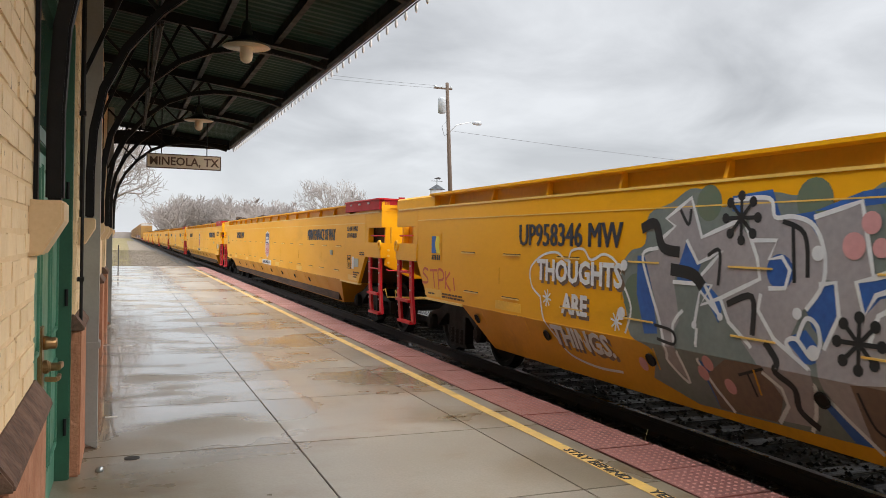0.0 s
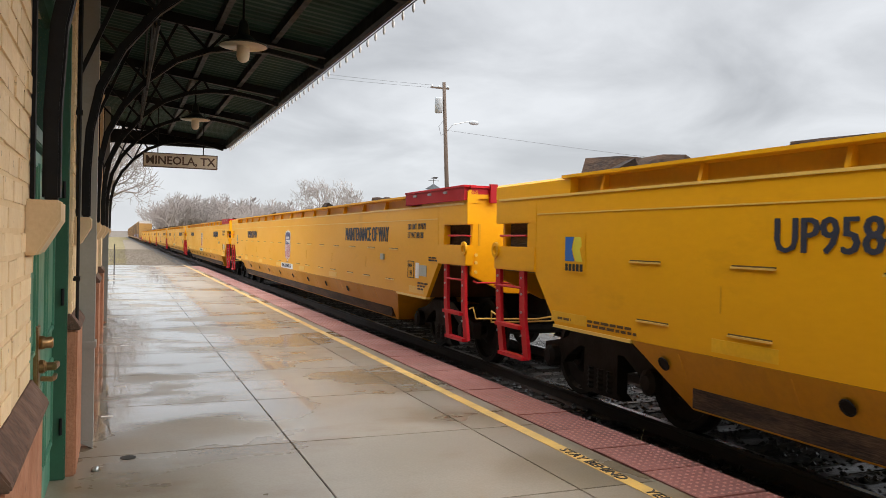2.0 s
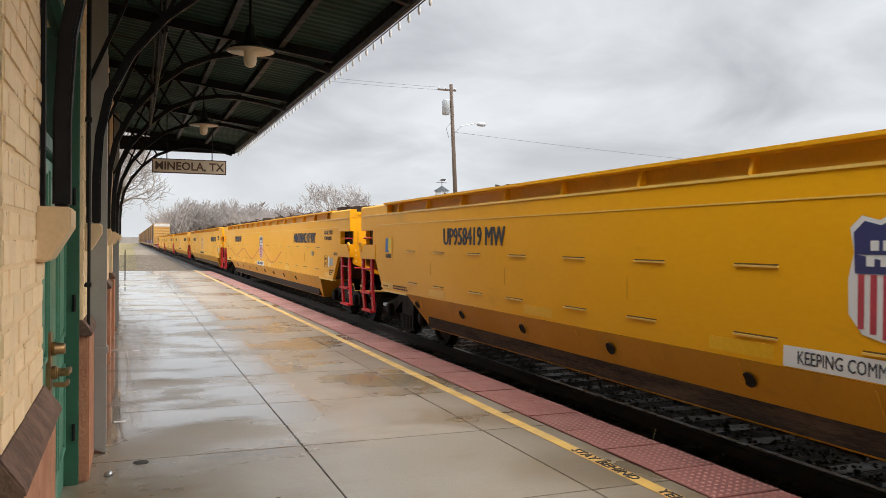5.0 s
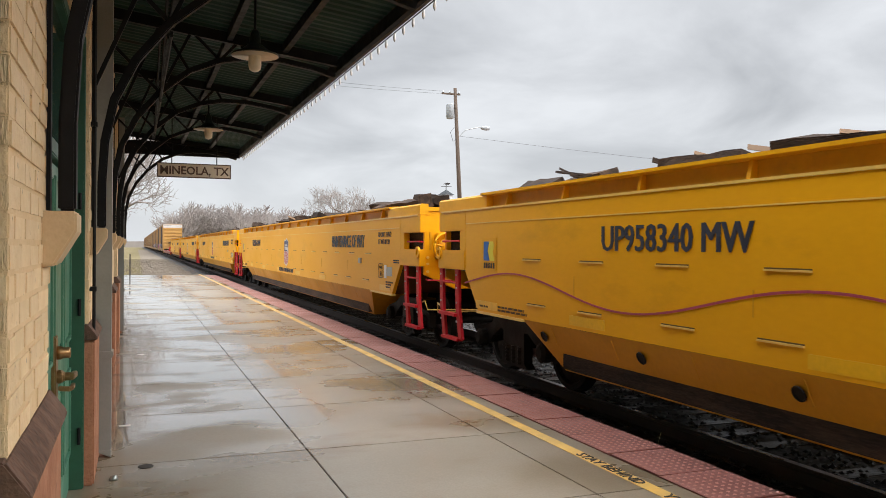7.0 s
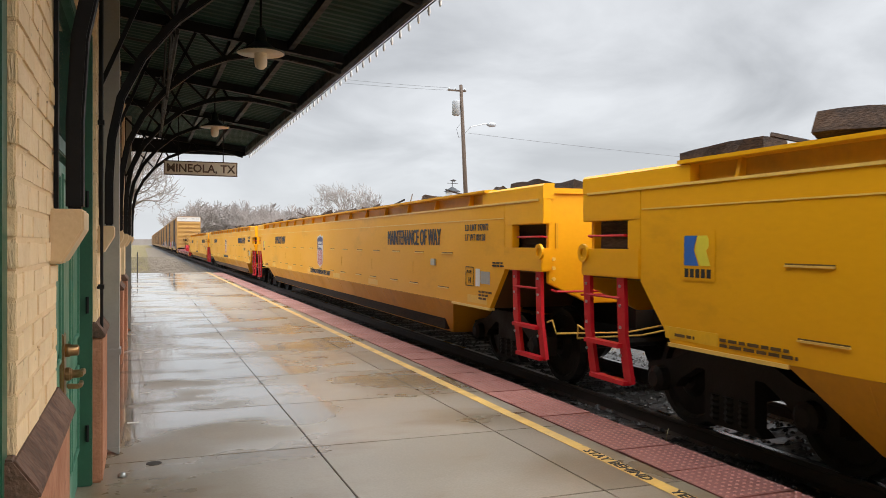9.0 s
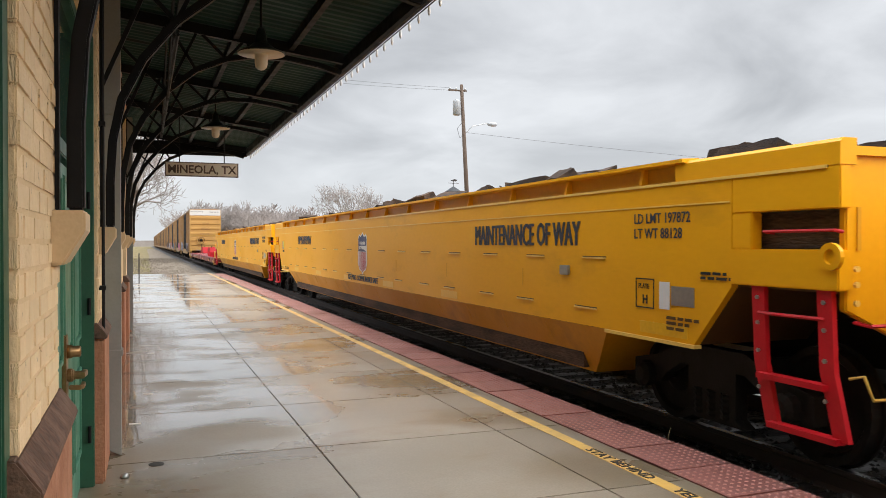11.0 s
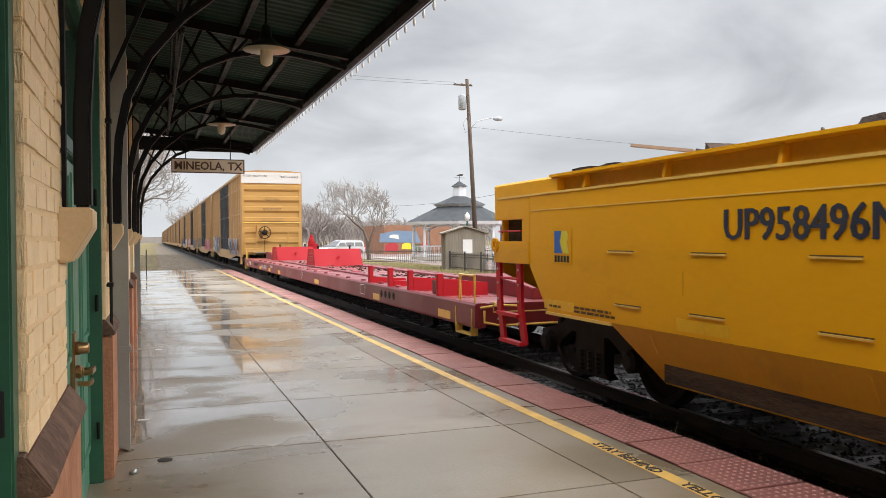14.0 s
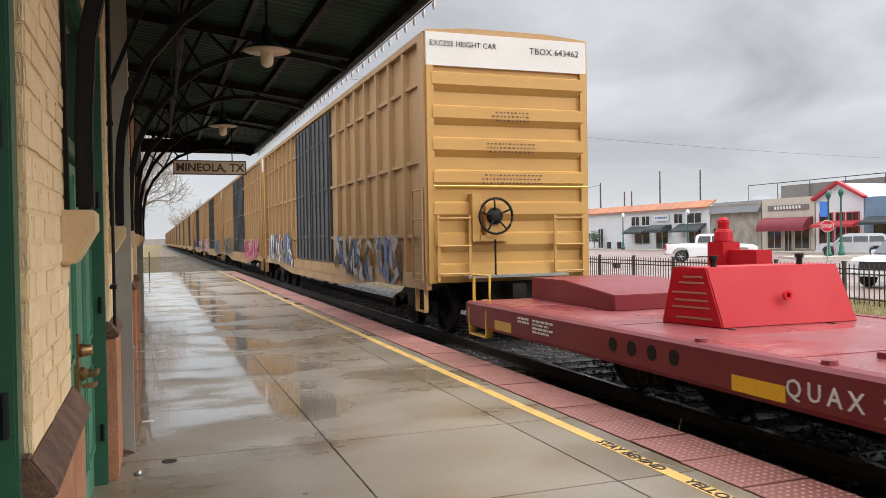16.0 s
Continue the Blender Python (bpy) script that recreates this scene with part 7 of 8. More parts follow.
w0 = shop("white_shop", "plain white block farther up the street", 112, 133, 5.6, "stucco", 20)
opening(w0, 115, 116.5, 0.2, 2.7)
opening(w0, 119, 121, 1.0, 2.7)
b = Build()
b.box(57.9, 66, 106, 131, GROUND + 5.6, GROUND + 5.9)
part("parapet", b, M["greyback"], w0)

g1 = shop("stone_shop", "grey rubble stone building with slate fascia", 65.6, 73.5, 5.0, "rubble")
b = Build()
b.prism([(57.6, GROUND + 4.1), (58.3, GROUND + 5.3), (59.0, GROUND + 5.3), (59.0, GROUND + 4.1)], 1, 65.7, 73.4)
part("fascia", b, M["rubble_top"], g1)
opening(g1, 70.6, 72.8, 0.0, 2.4, "greyback")
c1 = shop("cream_shop", "cream stucco shop with maroon awning", 58.6, 65.5, 5.3, "cream")
awning(c1, 58.8, 65.0, 3.4, 1.1, 1.2, "awning_red", True)
for a, c in ((59.2, 61.0), (61.4, 62.3), (62.8, 64.6)):
    opening(c1, a, c, 0.4 if c - a > 1 else 0.0, 2.2, "cream")
b = Build()
b.box(57.92, 57.96, 59.3, 64.6, GROUND + 4.1, GROUND + 4.6)
part("sign_recess", b, M["greyback"], c1)
for k in range(9):
    b = Build()
    y = 60.2 + 0.4 * k
    b.prism([(y, GROUND + 4.2), (y + 0.22, GROUND + 4.2), (y + 0.3, GROUND + 4.5), (y + 0.1, GROUND + 4.5)], 0, 57.88, 57.91)
    part("sign_bar", b, M["white"], c1)
r1 = shop("gabled_shop", "white gabled shop front with red trim", 53.1, 58.5, 4.8, "stucco")
b = Build()
b.prism([(53.1, GROUND + 4.8), (58.5, GROUND + 4.8), (55.8, GROUND + 6.3)], 0, 58.0, 64.0)
part("gable", b, M["stucco"], r1)
for s in (-1, 1):
    b = Build()
    b.strip([(57.9, 55.8, GROUND + 6.4), (57.9, 55.8 + s * 2.95, GROUND + 4.9)], 0.5, 0.25, side=(1, 0, 0))
    part("roof_trim", b, M["trimred"], r1, "red gable trim")
awning(r1, 53.3, 58.0, 2.9, 0.35, 1.2, "trimred")
for a, c in ((53.6, 54.8), (55.2, 56.0), (56.5, 57.9)):
    opening(r1, a, c, 0.2, 2.3, "trimred")
    opening(r1, a, c, 2.95, 3.6, "trimred")
u1 = shop("blue_shop", "blue stucco shop front", 44.0, 53.0, 4.9, "bluefront")
opening(u1, 46.5, 52.0, 0.4, 2.6, "greyback")
awning(u1, 45.5, 52.6, 3.2, 0.5, 1.2, "awning_dark")
b1 = thing("brick_block", "grey and brown brick blocks behind the shops", "building")
b = Build()
b.box(72, 88, 62, 78, GROUND, GROUND + 7.6)
part("wall", b, M["greyback"], b1)
b = Build()
b.box(72, 88, 78, 84, GROUND, GROUND + 6.6)
part("wall", b, M["stucco"], b1)
b = Build()
b.box(72, 90, 40, 61.9, GROUND, GROUND + 7.9)
part("wall", b, M["brickback"], b1)
b = Build()
for y in np.linspace(63, 83.5, 5):
    b.tube([(71.8, y, GROUND + 5.2), (71.8, y, GROUND + 8.0)], 0.05, 4)
b.tube([(71.8, 63, GROUND + 8.0), (71.8, 83.5, GROUND + 8.0)], 0.05, 4)
part("roof_rail", b, M["fence"], b1)
b = Build()
b.box(70, 72, 40, 50, GROUND + 4, GROUND + 6.2)
part("roof_vent", b, M["stucco"], b1)
mural = thing("mural_building", "low brick building with a painted mural wall", "building", at=(26.5, 96.0, GROUND))
b = Build()
b.box(0.6, 9.5, 0, 10, 0, 3.6)
part("wall", b, M["brickback"], mural)
r_ = random.Random(3)
for k, (mt, x0, z0, w, h) in enumerate((mt, 1.6 + 0.62 * x0, 0.62 * z0, 0.6 * w, 0.6 * h) for mt, x0, z0, w, h in (("bluefront", -2.6, 2.4, 9, 2.2), ("trimred", -1.5, 0.6, 3, 1.6), ("logoyellow", 2.0, 1.0, 2.2, 1.2), ("leaf", 4.0, 0.5, 2.6, 1.4), ("trimred", 6.0, 1.2, 2.4, 1.0), ("white", -0.6, 3.3, 2.2, 0.6))):
    b = Build()
    b.prism([(x0, z0), (x0 + w, z0 + r_.uniform(-0.2, 0.2)), (x0 + w * 0.9, z0 + h), (x0 + w * 0.4, z0 + h * 1.1), (x0 + 0.1, z0 + h * 0.8)], 1, -0.03 - 0.01 * k, -0.02 - 0.01 * k)
    part("mural_shape", b, M[mt], mural)

# far masts and poles above the roofs
for x, y, h in ((60, 100, 9.1), (78.4, 112, 12.0), (77.9, 101, 11.3), (52.4, 117, 9.1), (71, 146, 9.8), (83, 165, 10.6), (66.5, 104, 8.1), (67.1, 103, 8.1)):
    b = Build()
    b.tube([(x, y, GROUND), (x, y, h)], 0.16, 6, 0.1)
    tagged(part("utility_pole", b, M["pole"]), "distant dark utility pole above the roofs", "utility pole", "distant poles")
for pa, pb in (((60, 100, 8.8), (52.4, 117, 8.9)), ((52.4, 117, 8.9), (71, 146, 9.6)), ((71, 146, 9.6), (83, 165, 10.4)), ((35, 140, 7.5), (52.4, 117, 8.7))):
    wire(pa, pb, 0.7, 0.025)


# ---------------- street furniture and vehicles ----------------
def lamp_post(x, y, h, label, banner=False, globe="white"):
    lp = thing("street_lamp", label, "street lamp", "green street lamps", at=(x, y, GROUND + 0.13))
    b = Build()
    b.lathe([(0.24, 0), (0.24, 0.25), (0.16, 0.35), (0.14, 0.8), (0.08, 0.95), (0.06, h - 0.6), (0.1, h - 0.5)], 0, 0, 0, 2, 12)
    part("post", b, M["postgreen"], lp, smooth=True)
    b = Build()
    b.lathe([(0.09, h - 0.5), (0.2, h - 0.3), (0.2, h - 0.1), (0.1, h + 0.05), (0.02, h + 0.15)], 0, 0, 0, 2, 12)
    part("globe", b, M[globe], lp, smooth=True)
    if banner:
        b = Build()
        b.box(-0.8, -0.1, -0.02, 0.02, h - 1.8, h - 0.7)
        part("banner", b, M["blue"], lp, "blue street banner")
    return lp


lamp_post(54.6, 85.8, 4.4, "green street lamp with white globe on the sidewalk")
lamp_post(54.6, 73.0, 4.4, "green street lamp with white globe on the sidewalk")
lamp_post(46.0, 45.2, 4.7, "green street lamp with blue banner at the corner", True, "postgreen")
lamp_post(47.6, 45.6, 4.9, "green street lamp at the corner", False, "postgreen")
lamp_post(22.3, 56.0, 3.6, "green street lamp before the gazebo")
isl = Build()
isl.prism([(42, 44), (52, 43), (53, 47), (44, 48)], 2, GROUND, GROUND + 0.18)
tagged(part("traffic_island", isl, M["walkway"]), "raised pale kerbed traffic island", "traffic island", kind="structure")

st = thing("stop_sign", "red octagonal stop sign on a steel post", "stop sign", at=(40.6, 40.0, GROUND))
b = Build()
b.tube([(0, 0, 0), (0, 0, 2.7)], 0.035, 6)
part("post", b, M["galv"], st)
face = facing((0.71, -0.71, 0), (0, 0, 1), (0, 0, 2.3))
b = Build()
b.prism([(0.41 * math.cos(0.3927 + k * math.pi / 4), 0.41 * math.sin(0.3927 + k * math.pi / 4)) for k in range(8)], 2, 0.038, 0.042)
me = b.mesh("plate_rim", M["white"])
me.transform(face)
shared("plate_rim", me, st)
b = Build()
b.prism([(0.375 * math.cos(0.3927 + k * math.pi / 4), 0.375 * math.sin(0.3927 + k * math.pi / 4)) for k in range(8)], 2, 0.043, 0.047)
me = b.mesh("plate", M["stopred"])
me.transform(face)
pl = shared("plate", me, st)
lettering("STOP", 0.30, M["white"], pl, face @ Matrix.Translation((0, -0.105, 0.05)), 0.82, 0.006, "lettering", align="CENTER")


def wheel(parent, x, y, r, w):
    b = Build()
    b.lathe([(r * 0.62, -w / 2), (r * 0.95, -w / 2), (r, -w * 0.35), (r, w * 0.35), (r * 0.95, w / 2), (r * 0.62, w / 2)], x, y, r, 1, 22)
    t = part("wheel", b, M["tyre"], parent, "black tyre with alloy rim", smooth=True)
    b = Build()
    b.lathe([(r * 0.63, -w * 0.42), (r * 0.55, -w * 0.46), (r * 0.15, -w * 0.40), (0.02, -w * 0.5)], x, y, r, 1, 16)
    for k in range(6):
        a = 2 * math.pi * k / 6
        b.strip([(x, y - w * 0.47, r), (x + r * 0.6 * math.cos(a), y - w * 0.47, r + r * 0.6 * math.sin(a))], 0.05, 0.03, side=(0, 1, 0))
    part("rim", b, M["chrome"], t)


def body_shell(parent, prof, half, material, tumble=0.86, belt=1.05, name="body"):
    """A car body: a side outline drawn out across, its upper part drawn in."""
    b = Build()
    def wide(z):
        return half if z < belt else half * (1 - (1 - tumble) * min((z - belt) / 0.75, 1))
    n = len(prof)
    vs = [(x, -wide(z), z) for x, z in prof] + [(x, wide(z), z) for x, z in prof]
    b.add(vs, [tuple(range(n)), tuple(range(2 * n - 1, n - 1, -1))] + [(i, i + n, (i + 1) % n + n, (i + 1) % n) for i in range(n)])
    return part(name, b, material, parent, bevel=0.035, smooth=False)


def pickup(label, at, turn):
    car = thing("pickup_truck", label, "pickup truck", at=at)
    car.rotation_euler = (0, 0, turn)
    bd = body_shell(car, [(-2.9, 0.62), (-2.92, 1.28), (-1.05, 1.30), (-1.0, 1.32), (1.05, 1.28), (2.6, 1.18), (2.88, 1.05), (2.93, 0.55), (2.5, 0.42), (2.45, 0.8), (2.2, 0.98), (1.75, 0.98), (1.5, 0.8), (1.45, 0.42), (-1.4, 0.42), (-1.45, 0.8), (-1.7, 0.98), (-2.15, 0.98), (-2.4, 0.8), (-2.45, 0.55)], 1.0, M["carwhite"])
    cb = body_shell(car, [(-1.02, 1.29), (-0.95, 1.78), (-0.75, 1.90), (0.35, 1.92), (0.7, 1.84), (1.35, 1.30)], 0.97, M["carwhite"], 0.82, 1.3, "cab")
    for s in (-1, 1):
        for x0, x1, x2, x3 in ((-0.86, -0.02, -0.02, -0.74), (0.06, 1.12, 0.62, 0.06)):
            b = Build()
            y0, y1 = s * 0.965, s * 0.835
            b.add([(x0, y0, 1.34), (x1, y0, 1.34), (x2, y1 , 1.80), (x3, y1, 1.80), (x0, y0 * 1.012, 1.34), (x1, y0 * 1.012, 1.34), (x2, y1 * 1.02, 1.80), (x3, y1 * 1.02, 1.80)], [(0, 1, 2, 3), (4, 5, 6, 7), (0, 1, 5, 4), (1, 2, 6, 5), (2, 3, 7, 6), (3, 0, 4, 7)])
            part("side_window", b, M["glass"], cb)
        for x in (-1.93, 1.97):
            wheel(car, x, s * 0.86, 0.41, 0.28)
        b = Build()
        b.box(0.98, 1.12, min(s * 1.0, s * 1.18), max(s * 1.0, s * 1.18), 1.3, 1.48)
        part("mirror", b, M["carwhite"], car, bevel=0.02)
        b = Build()
        b.box(-0.9, 1.2, min(s * 0.85, s * 1.02), max(s * 0.85, s * 1.02), 0.36, 0.42)
        part("running_board", b, M["tyre"], car)
        b = Build()
        b.box(-0.05, 0.1, min(s * 1.0, s * 1.02), max(s * 1.0, s * 1.02), 1.12, 1.15)
        part("door_handle", b, M["carwhite"], car)
        b = Build()
        b.box(2.72, 2.93, min(s * 0.6, s * 0.95), max(s * 0.6, s * 0.95), 0.86, 1.06)
        part("headlight", b, M["headlight"], car)
        b = Build()
        b.box(-2.94, -2.85, min(s * 0.85, s * 1.01), max(s * 0.85, s * 1.01), 0.85, 1.22)
        part("tail_light", b, M["stopred"], car, "red tail light")
    b = Build()
    b.add([(1.36, -0.88, 1.31), (1.36, 0.88, 1.31), (0.74, 0.78, 1.83), (0.74, -0.78, 1.83)], [(0, 1, 2, 3)])
    b.add([(1.38, -0.88, 1.32), (1.38, 0.88, 1.32), (0.76, 0.78, 1.84), (0.76, -0.78, 1.84)], [(0, 1, 2, 3)])
    part("windscreen", b, M["glass"], cb)
    b = Build()
    b.box(2.88, 2.95, -0.6, 0.6, 0.75, 1.05)
    part("grille", b, M["tyre"], car)
    b = Build()
    b.box(2.75, 2.99, -0.98, 0.98, 0.48, 0.68).box(-3.05, -2.85, -0.98, 0.98, 0.52, 0.68)
    part("bumper", b, M["chrome"], car, bevel=0.02)
    b = Build()
    b.box(-2.8, -1.1, -0.85, 0.85, 1.26, 1.305)
    part("truck_bed", b, M["tyre"], car)
    return car


def suv(label, at, turn, material):
    car = thing("suv", label, "car", at=at)
    car.rotation_euler = (0, 0, turn)
    body_shell(car, [(-2.4, 0.5), (-2.42, 1.1), (1.1, 1.12), (2.15, 1.02), (2.38, 0.85), (2.4, 0.42), (2.0, 0.36), (1.95, 0.7), (1.75, 0.85), (1.3, 0.85), (1.1, 0.7), (1.05, 0.36), (-1.1, 0.36), (-1.15, 0.7), (-1.35, 0.85), (-1.8, 0.85), (-2.0, 0.7), (-2.05, 0.4)], 0.95, M[material])
    cb = body_shell(car, [(-2.38, 1.1), (-2.25, 1.62), (-2.0, 1.76), (0.2, 1.78), (0.55, 1.68), (1.25, 1.12)], 0.92, M[material], 0.80, 1.12, "cabin")
    for s in (-1, 1):
        for xs in ((-2.15, -1.15, -1.15, -2.02), (-1.05, -0.1, -0.1, -1.05), (0.0, 1.0, 0.5, 0.0)):
            b = Build()
            y0, y1 = s * 0.915, s * 0.775
            q = [(xs[0], y0, 1.17), (xs[1], y0, 1.17), (xs[2], y1, 1.64), (xs[3], y1, 1.64)]
            b.add(q + [(x, y * 1.015, z) for x, y, z in q], [(0, 1, 2, 3), (4, 5, 6, 7), (0, 1, 5, 4), (1, 2, 6, 5), (2, 3, 7, 6), (3, 0, 4, 7)])
            part("side_window", b, M["glass"], cb)
        for x in (-1.58, 1.53):
            wheel(car, x, s * 0.82, 0.36, 0.24)
        b = Build()
        b.box(2.2, 2.41, min(s * 0.5, s * 0.9), max(s * 0.5, s * 0.9), 0.72, 0.92)
        part("headlight", b, M["headlight"], car, bevel=0.02)
        b = Build()
        b.box(0.9, 1.02, min(s * 0.92, s * 1.1), max(s * 0.92, s * 1.1), 1.12, 1.27)
        part("mirror", b, M[material], car, bevel=0.02)
        b = Build()
        b.box(-2.44, -2.3, min(s * 0.75, s * 0.93), max(s * 0.75, s * 0.93), 0.85, 1.2)
        part("tail_light", b, M["stopred"], car)
    b = Build()
    b.add([(1.24, -0.84, 1.14), (1.24, 0.84, 1.14), (0.58, 0.73, 1.68), (0.58, -0.73, 1.68), (1.26, -0.84, 1.15), (1.26, 0.84, 1.15), (0.60, 0.73, 1.69), (0.60, -0.73, 1.69)], [(0, 1, 2, 3), (4, 5, 6, 7), (0, 1, 5, 4), (1, 2, 6, 5), (2, 3, 7, 6), (3, 0, 4, 7)])
    part("windscreen", b, M["glass"], cb)
    b = Build()
    b.box(2.36, 2.43, -0.5, 0.5, 0.62, 0.9)
    part("grille", b, M["tyre"], car)
    b = Build()
    b.box(2.3, 2.47, -0.93, 0.93, 0.4, 0.58)
    part("bumper", b, M[material], car, bevel=0.02)
    return car


pickup("white crew-cab pickup truck waiting on the street", (35.4, 44.8, GROUND + 0.012), math.atan2(-2.45, 2.9))
suv("white suv parked nose-in behind the fence", (25.0, 20.6, GROUND + 0.012), radians(186), "carwhite")
suv("silver suv parked before the blue shop", (49.0, 46.0, GROUND + 0.012), radians(135), "carsilver")
suv("white car parked by the gazebo", (18.5, 82.0, GROUND + 0.012), radians(200), "carsilver")
for y, x in ((90.5, 57.0), (93.0, 57.0)):
    bn = Build()
    bn.lathe([(0.28, 0.1), (0.3, 0.95), (0.22, 1.05)], x, y, GROUND, 2, 12)
    tagged(part("trash_bin", bn, M["fence"]), "dark round trash bin on the sidewalk", "trash bin", "bins on the sidewalk")
tp = thing("topiary", "clipped dark round bush on a thin stem", "bush", at=(56.5, 96.0, GROUND + 0.15))
b = Build()
b.tube([(0, 0, 0), (0.05, 0, 1.2)], 0.06, 6)
part("stem", b, M["bark"], tp)


def leaf_cloud(n, rad, seed, size=0.12, flat=0.8):
    r = random.Random(seed)
    b = Build()
    for _ in range(n):
        d = Vector((r.gauss(0, 1), r.gauss(0, 1), r.gauss(0, 1))).normalized() * rad * r.random() ** 0.35 * (1 + 0.25 * math.sin(5 * r.random()))
        p = Vector((d.x, d.y, d.z * flat))
        u = Vector((r.gauss(0, 1), r.gauss(0, 1), r.gauss(0, 1))).normalized()
        w = u.orthogonal().normalized()
        s = size * r.uniform(0.6, 1.4)
        b.add([p - u * s, p + w * s * 0.5, p + u * s, p - w * s * 0.5], [(0, 1, 2, 3)])
    return b


bb = leaf_cloud(500, 0.95, 4, 0.13)
bb.v = [(x, y, z + 1.6) for x, y, z in bb.v]
part("crown", bb, M["leaf"], tp)


# ---------------- bare winter trees ----------------
def bare_tree(seed, height, spread, levels=5, sides=4, up=0.25, thin=0.012):
    """Trunk, limbs and twigs as tapered bars."""
    r = random.Random(seed)
    trunk, twigs = Build(), Build()

    def grow(p, d, length, rad, level):
        steps = 3
        pts = [p]
        for _ in range(steps):
            d = (d + Vector((r.uniform(-0.22, 0.22), r.uniform(-0.22, 0.22), r.uniform(-0.05, 0.12)))).normalized()
            pts.append(pts[-1] + d * length / steps)
        tgt = trunk if level >= levels - 1 else twigs
        tgt.tube(pts, max(rad, thin), sides if level > 2 else 3, max(rad * 0.55, thin * 0.8))
        if level == 0:
            return
        kids = r.choice((3, 4)) if level > 2 else 4
        for k in range(kids):
            a = 2 * math.pi * (k + r.random() * 0.8) / kids
            ref = d.orthogonal().normalized()
            out = (Matrix.Rotation(a, 3, d) @ ref)
            nd = (d * r.uniform(0.55, 1.0) + out * spread * r.uniform(0.6, 1.1) + Vector((0, 0, up))).normalized()
            at = pts[-1] if k < 2 else pts[r.choice((1, 2))]
            grow(at, nd, length * r.uniform(0.62, 0.82), rad * 0.55, level - 1)
    grow(Vector((0, 0, 0)), Vector((0, 0, 1)), height * 0.28, height * 0.022, levels)
    return trunk, twigs


def tree(at, seed, height, label, spread=0.75, levels=5, up=0.25):
    t = thing("tree", label, "tree", "bare winter trees", at=at)
    a, c = bare_tree(seed, height, spread, levels, up=up, thin=0.013)
    part("trunk", a, M["bark"], t)
    # the crown uses the twig colour lightened for haze
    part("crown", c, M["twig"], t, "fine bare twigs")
    return t


tree((18.75, 71.5, GROUND), 3, 9.8, "spreading bare winter tree by the gazebo", 0.72, 6, 0.2)
tree((-1.4, 60.0, GROUND), 12, 18.0, "bare winter tree overhanging beyond the platform", 0.85, 6, 0.15)
tree((-2.6, 84.0, GROUND), 14, 18.0, "bare winter tree farther beyond the platform", 0.8, 6, 0.15)
tree((-4.4, 104.0, GROUND), 15, 14.0, "bare winter tree along the track", 0.8, 5)
tree((14.0, 110.0, GROUND), 17, 8.5, "bare winter tree across the track", 0.8, 5)
tree((18.0, 128.0, GROUND), 19, 8.0, "bare winter tree across the track", 0.8, 5)
ev = thing("tree", "green oak crown above the brick roofs", "tree", at=(96, 66, GROUND))
b = Build()
b.tube([(0, 0, 0), (0.3, 0, 4), (0, 0.2, 8.5)], 0.4, 8, 0.2)
part("trunk", b, M["bark"], ev)
for k, (dx, dy, dz, rr) in enumerate(((0, 0, 10.5, 2.4), (2.2, 1.4, 9.6, 2.0), (-2.0, -1.4, 9.6, 2.0), (0.5, -2.6, 9.0, 1.8))):
    cl = leaf_cloud(700, rr, 40 + k, 0.3, 0.75)
    cl.v = [(x + dx, y + dy, z + dz) for x, y, z in cl.v]
    part("crown", cl, M["leaf"], ev)

woods = Build()
r_ = random.Random(77)
kinds = []
for s in range(4):
    a, c = bare_tree(200 + s, 9.0, 0.7, 4, 3, thin=0.03)
    kinds.append((a.v + c.v, a.f + [tuple(i + len(a.v) for i in f) for f in c.f]))
wv, wf = [], []


def plant(x, y, sc):
    kv, kf = r_.choice(kinds)
    n = len(wv)
    ca, sa = math.cos(r_.random() * 6.3), math.sin(r_.random() * 6.3)
    wv.extend([((px * ca - py * sa) * sc + x, (px * sa + py * ca) * sc + y, pz * sc + GROUND) for px, py, pz in kv])
    wf.extend([tuple(i + n for i in f) for f in kf])


for _ in range(110):
    plant(r_.uniform(9, 42), r_.uniform(190, 260), r_.uniform(1.25, 1.9))
for _ in range(100):
    plant(r_.uniform(42, 85), r_.uniform(190, 260), r_.uniform(0.9, 1.3))
for _ in range(60):
    plant(r_.uniform(-45, -7), r_.uniform(120, 330), r_.uniform(1.0, 1.5))
for _ in range(50):
    plant(r_.uniform(70, 130), r_.uniform(150, 240), r_.uniform(0.7, 1.1))
# woods and backdrop have their haze in the colour
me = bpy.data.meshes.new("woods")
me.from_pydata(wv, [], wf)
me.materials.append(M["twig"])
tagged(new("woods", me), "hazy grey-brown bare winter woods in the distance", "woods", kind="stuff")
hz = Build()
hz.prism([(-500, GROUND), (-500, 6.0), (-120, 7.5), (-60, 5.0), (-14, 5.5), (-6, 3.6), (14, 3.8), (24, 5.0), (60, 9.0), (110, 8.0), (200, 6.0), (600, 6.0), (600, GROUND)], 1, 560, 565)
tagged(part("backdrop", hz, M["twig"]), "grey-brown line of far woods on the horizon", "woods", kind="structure")


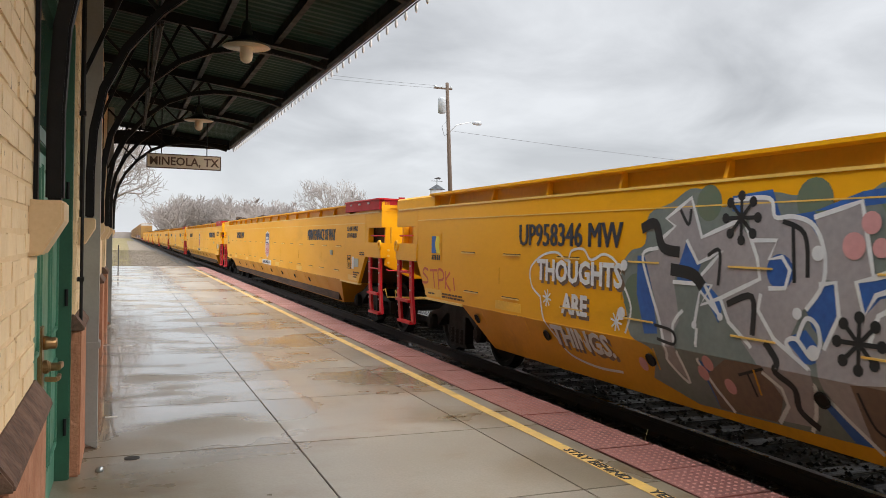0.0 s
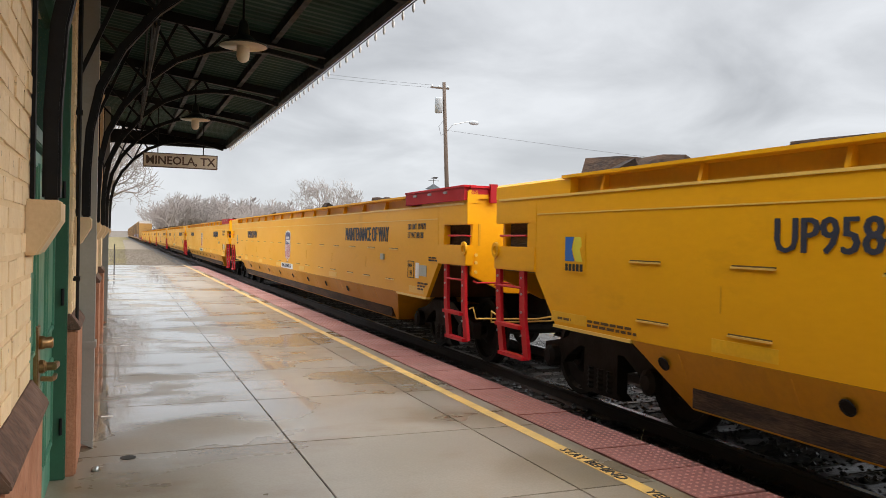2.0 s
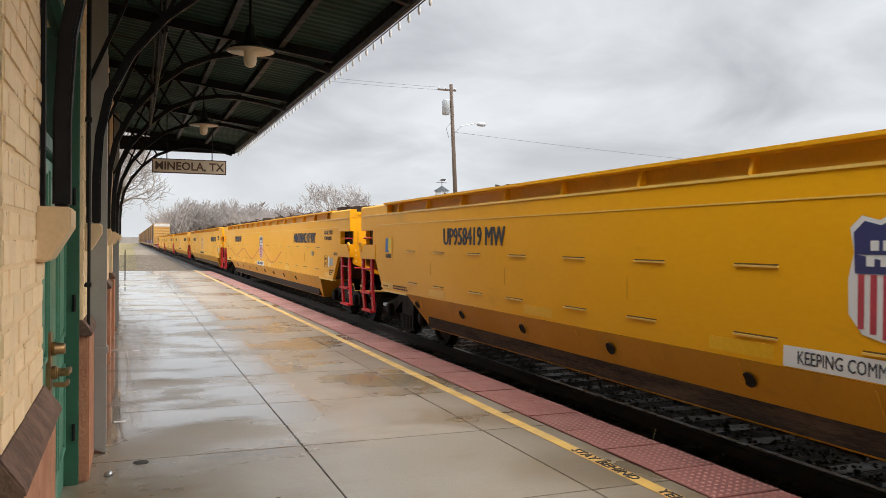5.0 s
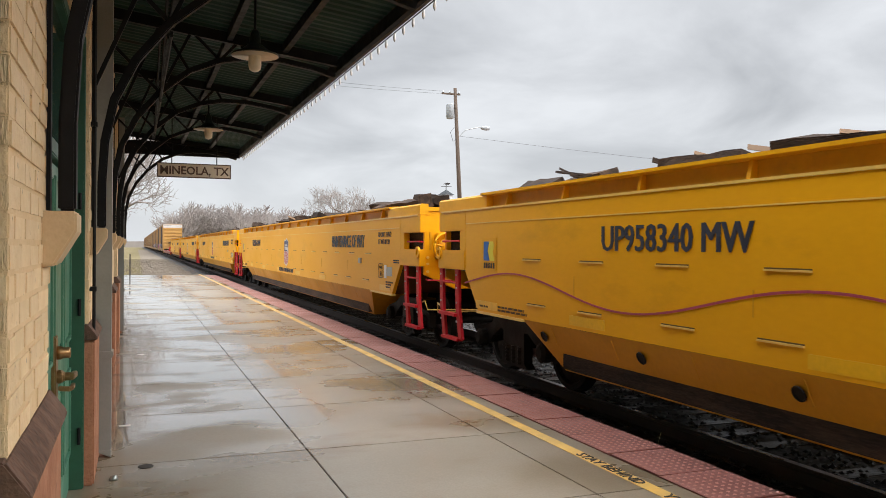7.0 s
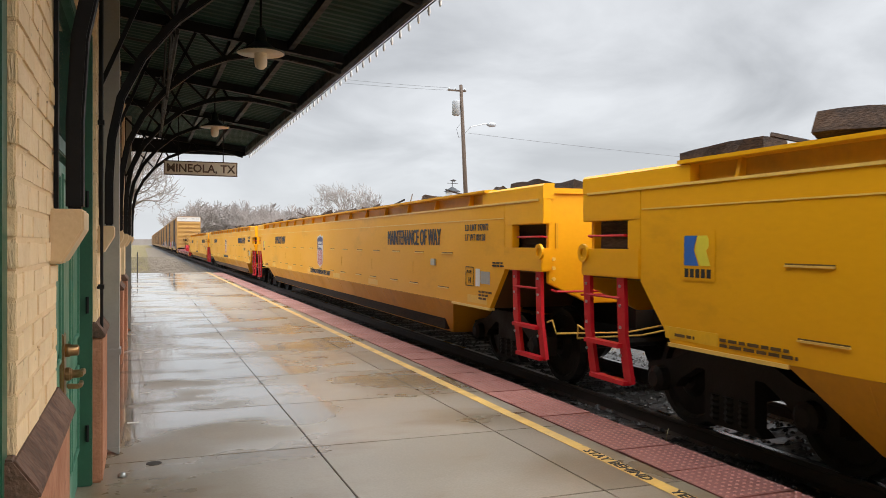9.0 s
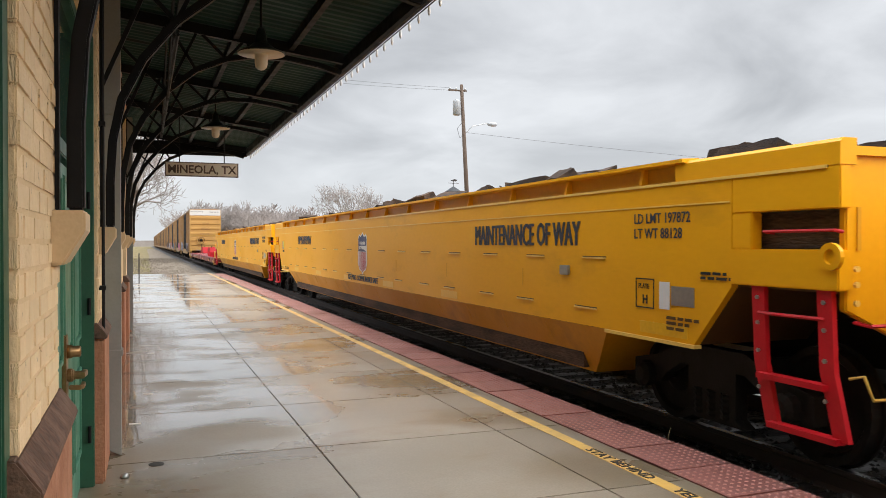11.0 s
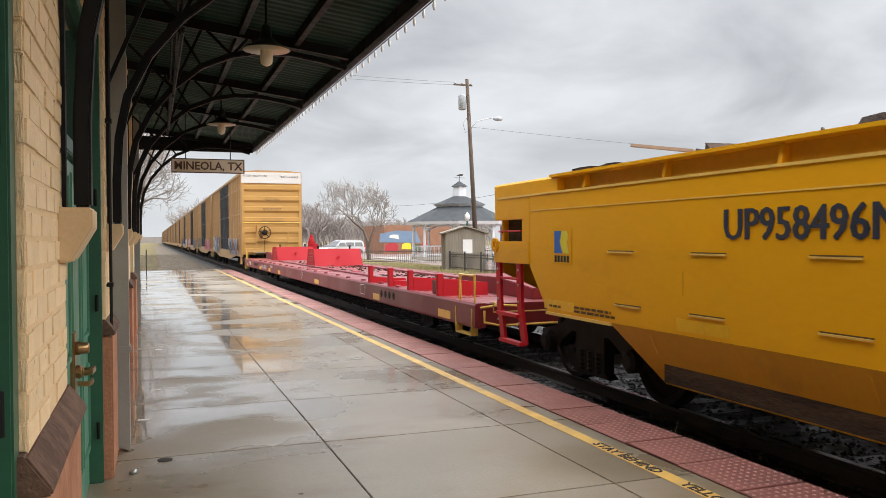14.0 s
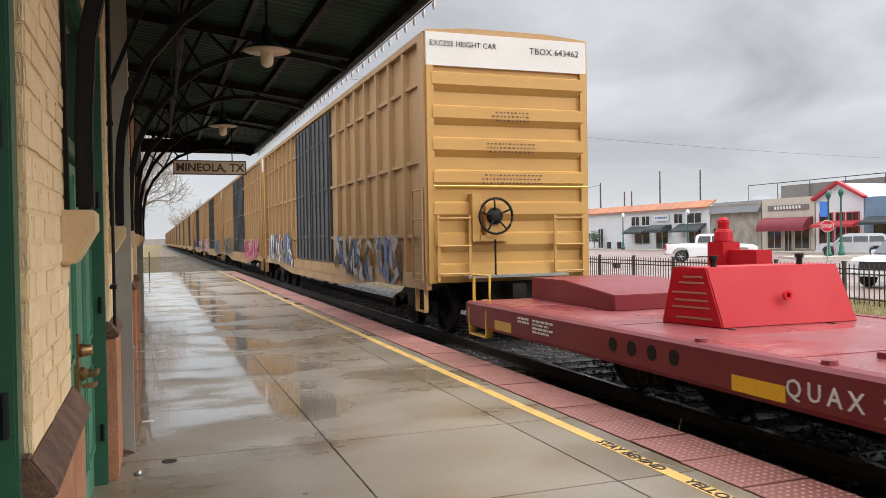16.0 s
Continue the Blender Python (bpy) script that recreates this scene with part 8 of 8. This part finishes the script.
# ---------------- platform pieces, tactile panels, sleepers ----------------
ROW = 1.77
rows_y = [4.57 + ROW * k for k in range(-7, 24)]
COLS = [(-0.62, 1.285), (1.285, 2.85), (2.85, 3.475)]
slab_mesh = {}
for ci, (xa, xb) in enumerate(COLS):
    b = Build()
    b.box(0, xb - xa - 0.008, 0, ROW - 0.010, -0.10, 0)
    slab_mesh[ci] = b.mesh("slab", M["concrete"], 0.004)
for y in rows_y:
    for ci, (xa, xb) in enumerate(COLS):
        if y + ROW < 46.3:
            shared("slab", slab_mesh[ci], platform, (xa + 0.004, y + 0.005 + (0.0 if ci < 2 else 0.0), 0))

dome_p, dome_d = Build(), Build()
PW, PL = 0.545, 0.622
dome_p.box(0, PW, 0, PL, -0.10, 0.006)
for i in range(9):
    for j in range(10):
        cx, cy = 0.033 + 0.06 * i, 0.034 + 0.062 * j
        lo = [(cx + 0.014 * math.cos(t), cy + 0.014 * math.sin(t), 0.006) for t in (0, 1.047, 2.094, 3.142, 4.189, 5.236)]
        hi = [(cx + 0.008 * math.cos(t), cy + 0.008 * math.sin(t), 0.0115) for t in (0, 1.047, 2.094, 3.142, 4.189, 5.236)]
        dome_d.add(lo + hi, [(k, (k + 1) % 6, 6 + (k + 1) % 6, 6 + k) for k in range(6)] + [tuple(range(6, 12))])
TACTILE = two_tone(dome_p, M["tactile"], dome_d, M["dome"], "tactile_panel")
tactile = thing("tactile_strip", "brick-red tactile warning panels with worn domes along the edge", "tactile paving", kind="structure")
for k in range(-10, 62):
    rr = random.Random(k + 50)
    y = 4.79 + 0.643 * k
    shared("tactile_panel", TACTILE, tactile, (3.482 + rr.uniform(-0.003, 0.003) + (0.012 if k % 9 == 0 else 0), y, rr.uniform(-0.003, 0.001)), (0, rr.uniform(-0.004, 0.004), 0))

sleepers = thing("sleepers", "dark oily timber sleepers in the ballast", "sleepers", kind="structure")
b = Build()
b.box(-1.3, 1.3, -0.115, 0.115, -0.16, 0)
SL = b.mesh("sleeper", M["sleeper"], 0.01)
for k in range(150):
    rr = random.Random(k)
    shared("sleeper", SL, sleepers, (TRACK_X + rr.uniform(-0.03, 0.03), -2 + 0.5 * k, RAIL_TOP - 0.165 + rr.uniform(-0.012, 0.006)), (0, 0, rr.uniform(-0.02, 0.02)))
far_sl = Build()
for k in range(400):
    far_sl.box(TRACK_X - 1.3, TRACK_X + 1.3, 73.0 + 0.5 * k - 0.115, 73.0 + 0.5 * k + 0.115, RAIL_TOP - 0.3, RAIL_TOP - 0.165)
tagged(part("far_sleepers", far_sl, M["sleeper"]), "dark timber sleepers far along the track", "sleepers", kind="stuff")

# a dry weed at the platform's edge
weed = Build()
weed.tube([(4.06, 5.55, -0.1), (4.05, 5.56, 0.02), (4.09, 5.58, 0.09)], 0.003, 4)
tagged(part("weed", weed, M["blade"]), "single dry weed stalk at the platform edge", "weed")


# ---------------- motion of the train ----------------
def motions():
    # the train runs at a nearly steady speed; lag is how far it falls behind (+) or runs ahead (-)
    for ob, start in TRAIN:
        walk(ob, [(t, pose(TRACK_X, start - SPEED * t + lag, RAIL_TOP)) for t, lag in
                  ((0.0, 0.0), (2.0, 0.07), (4.0, 0.15), (7.4, 0.0), (9.0, 0.02), (12.4, -0.12), (14.2, 0.0), (16.0, 0.0))])
    # the wheels roll without slipping
    for ob in CARS + [TRAIN[-17][0], BOX[0]]:
        for ws in [o for o in ob.children_recursive if o.name.startswith("wheelset")]:
            y, r = ws.location.y, AXLE_R * ws.parent.scale.x
            walk(ws, [(k / 30, pose(0, y, AXLE_R, math.degrees(SPEED * k / 30 / r))) for k in range(481)])


motions()
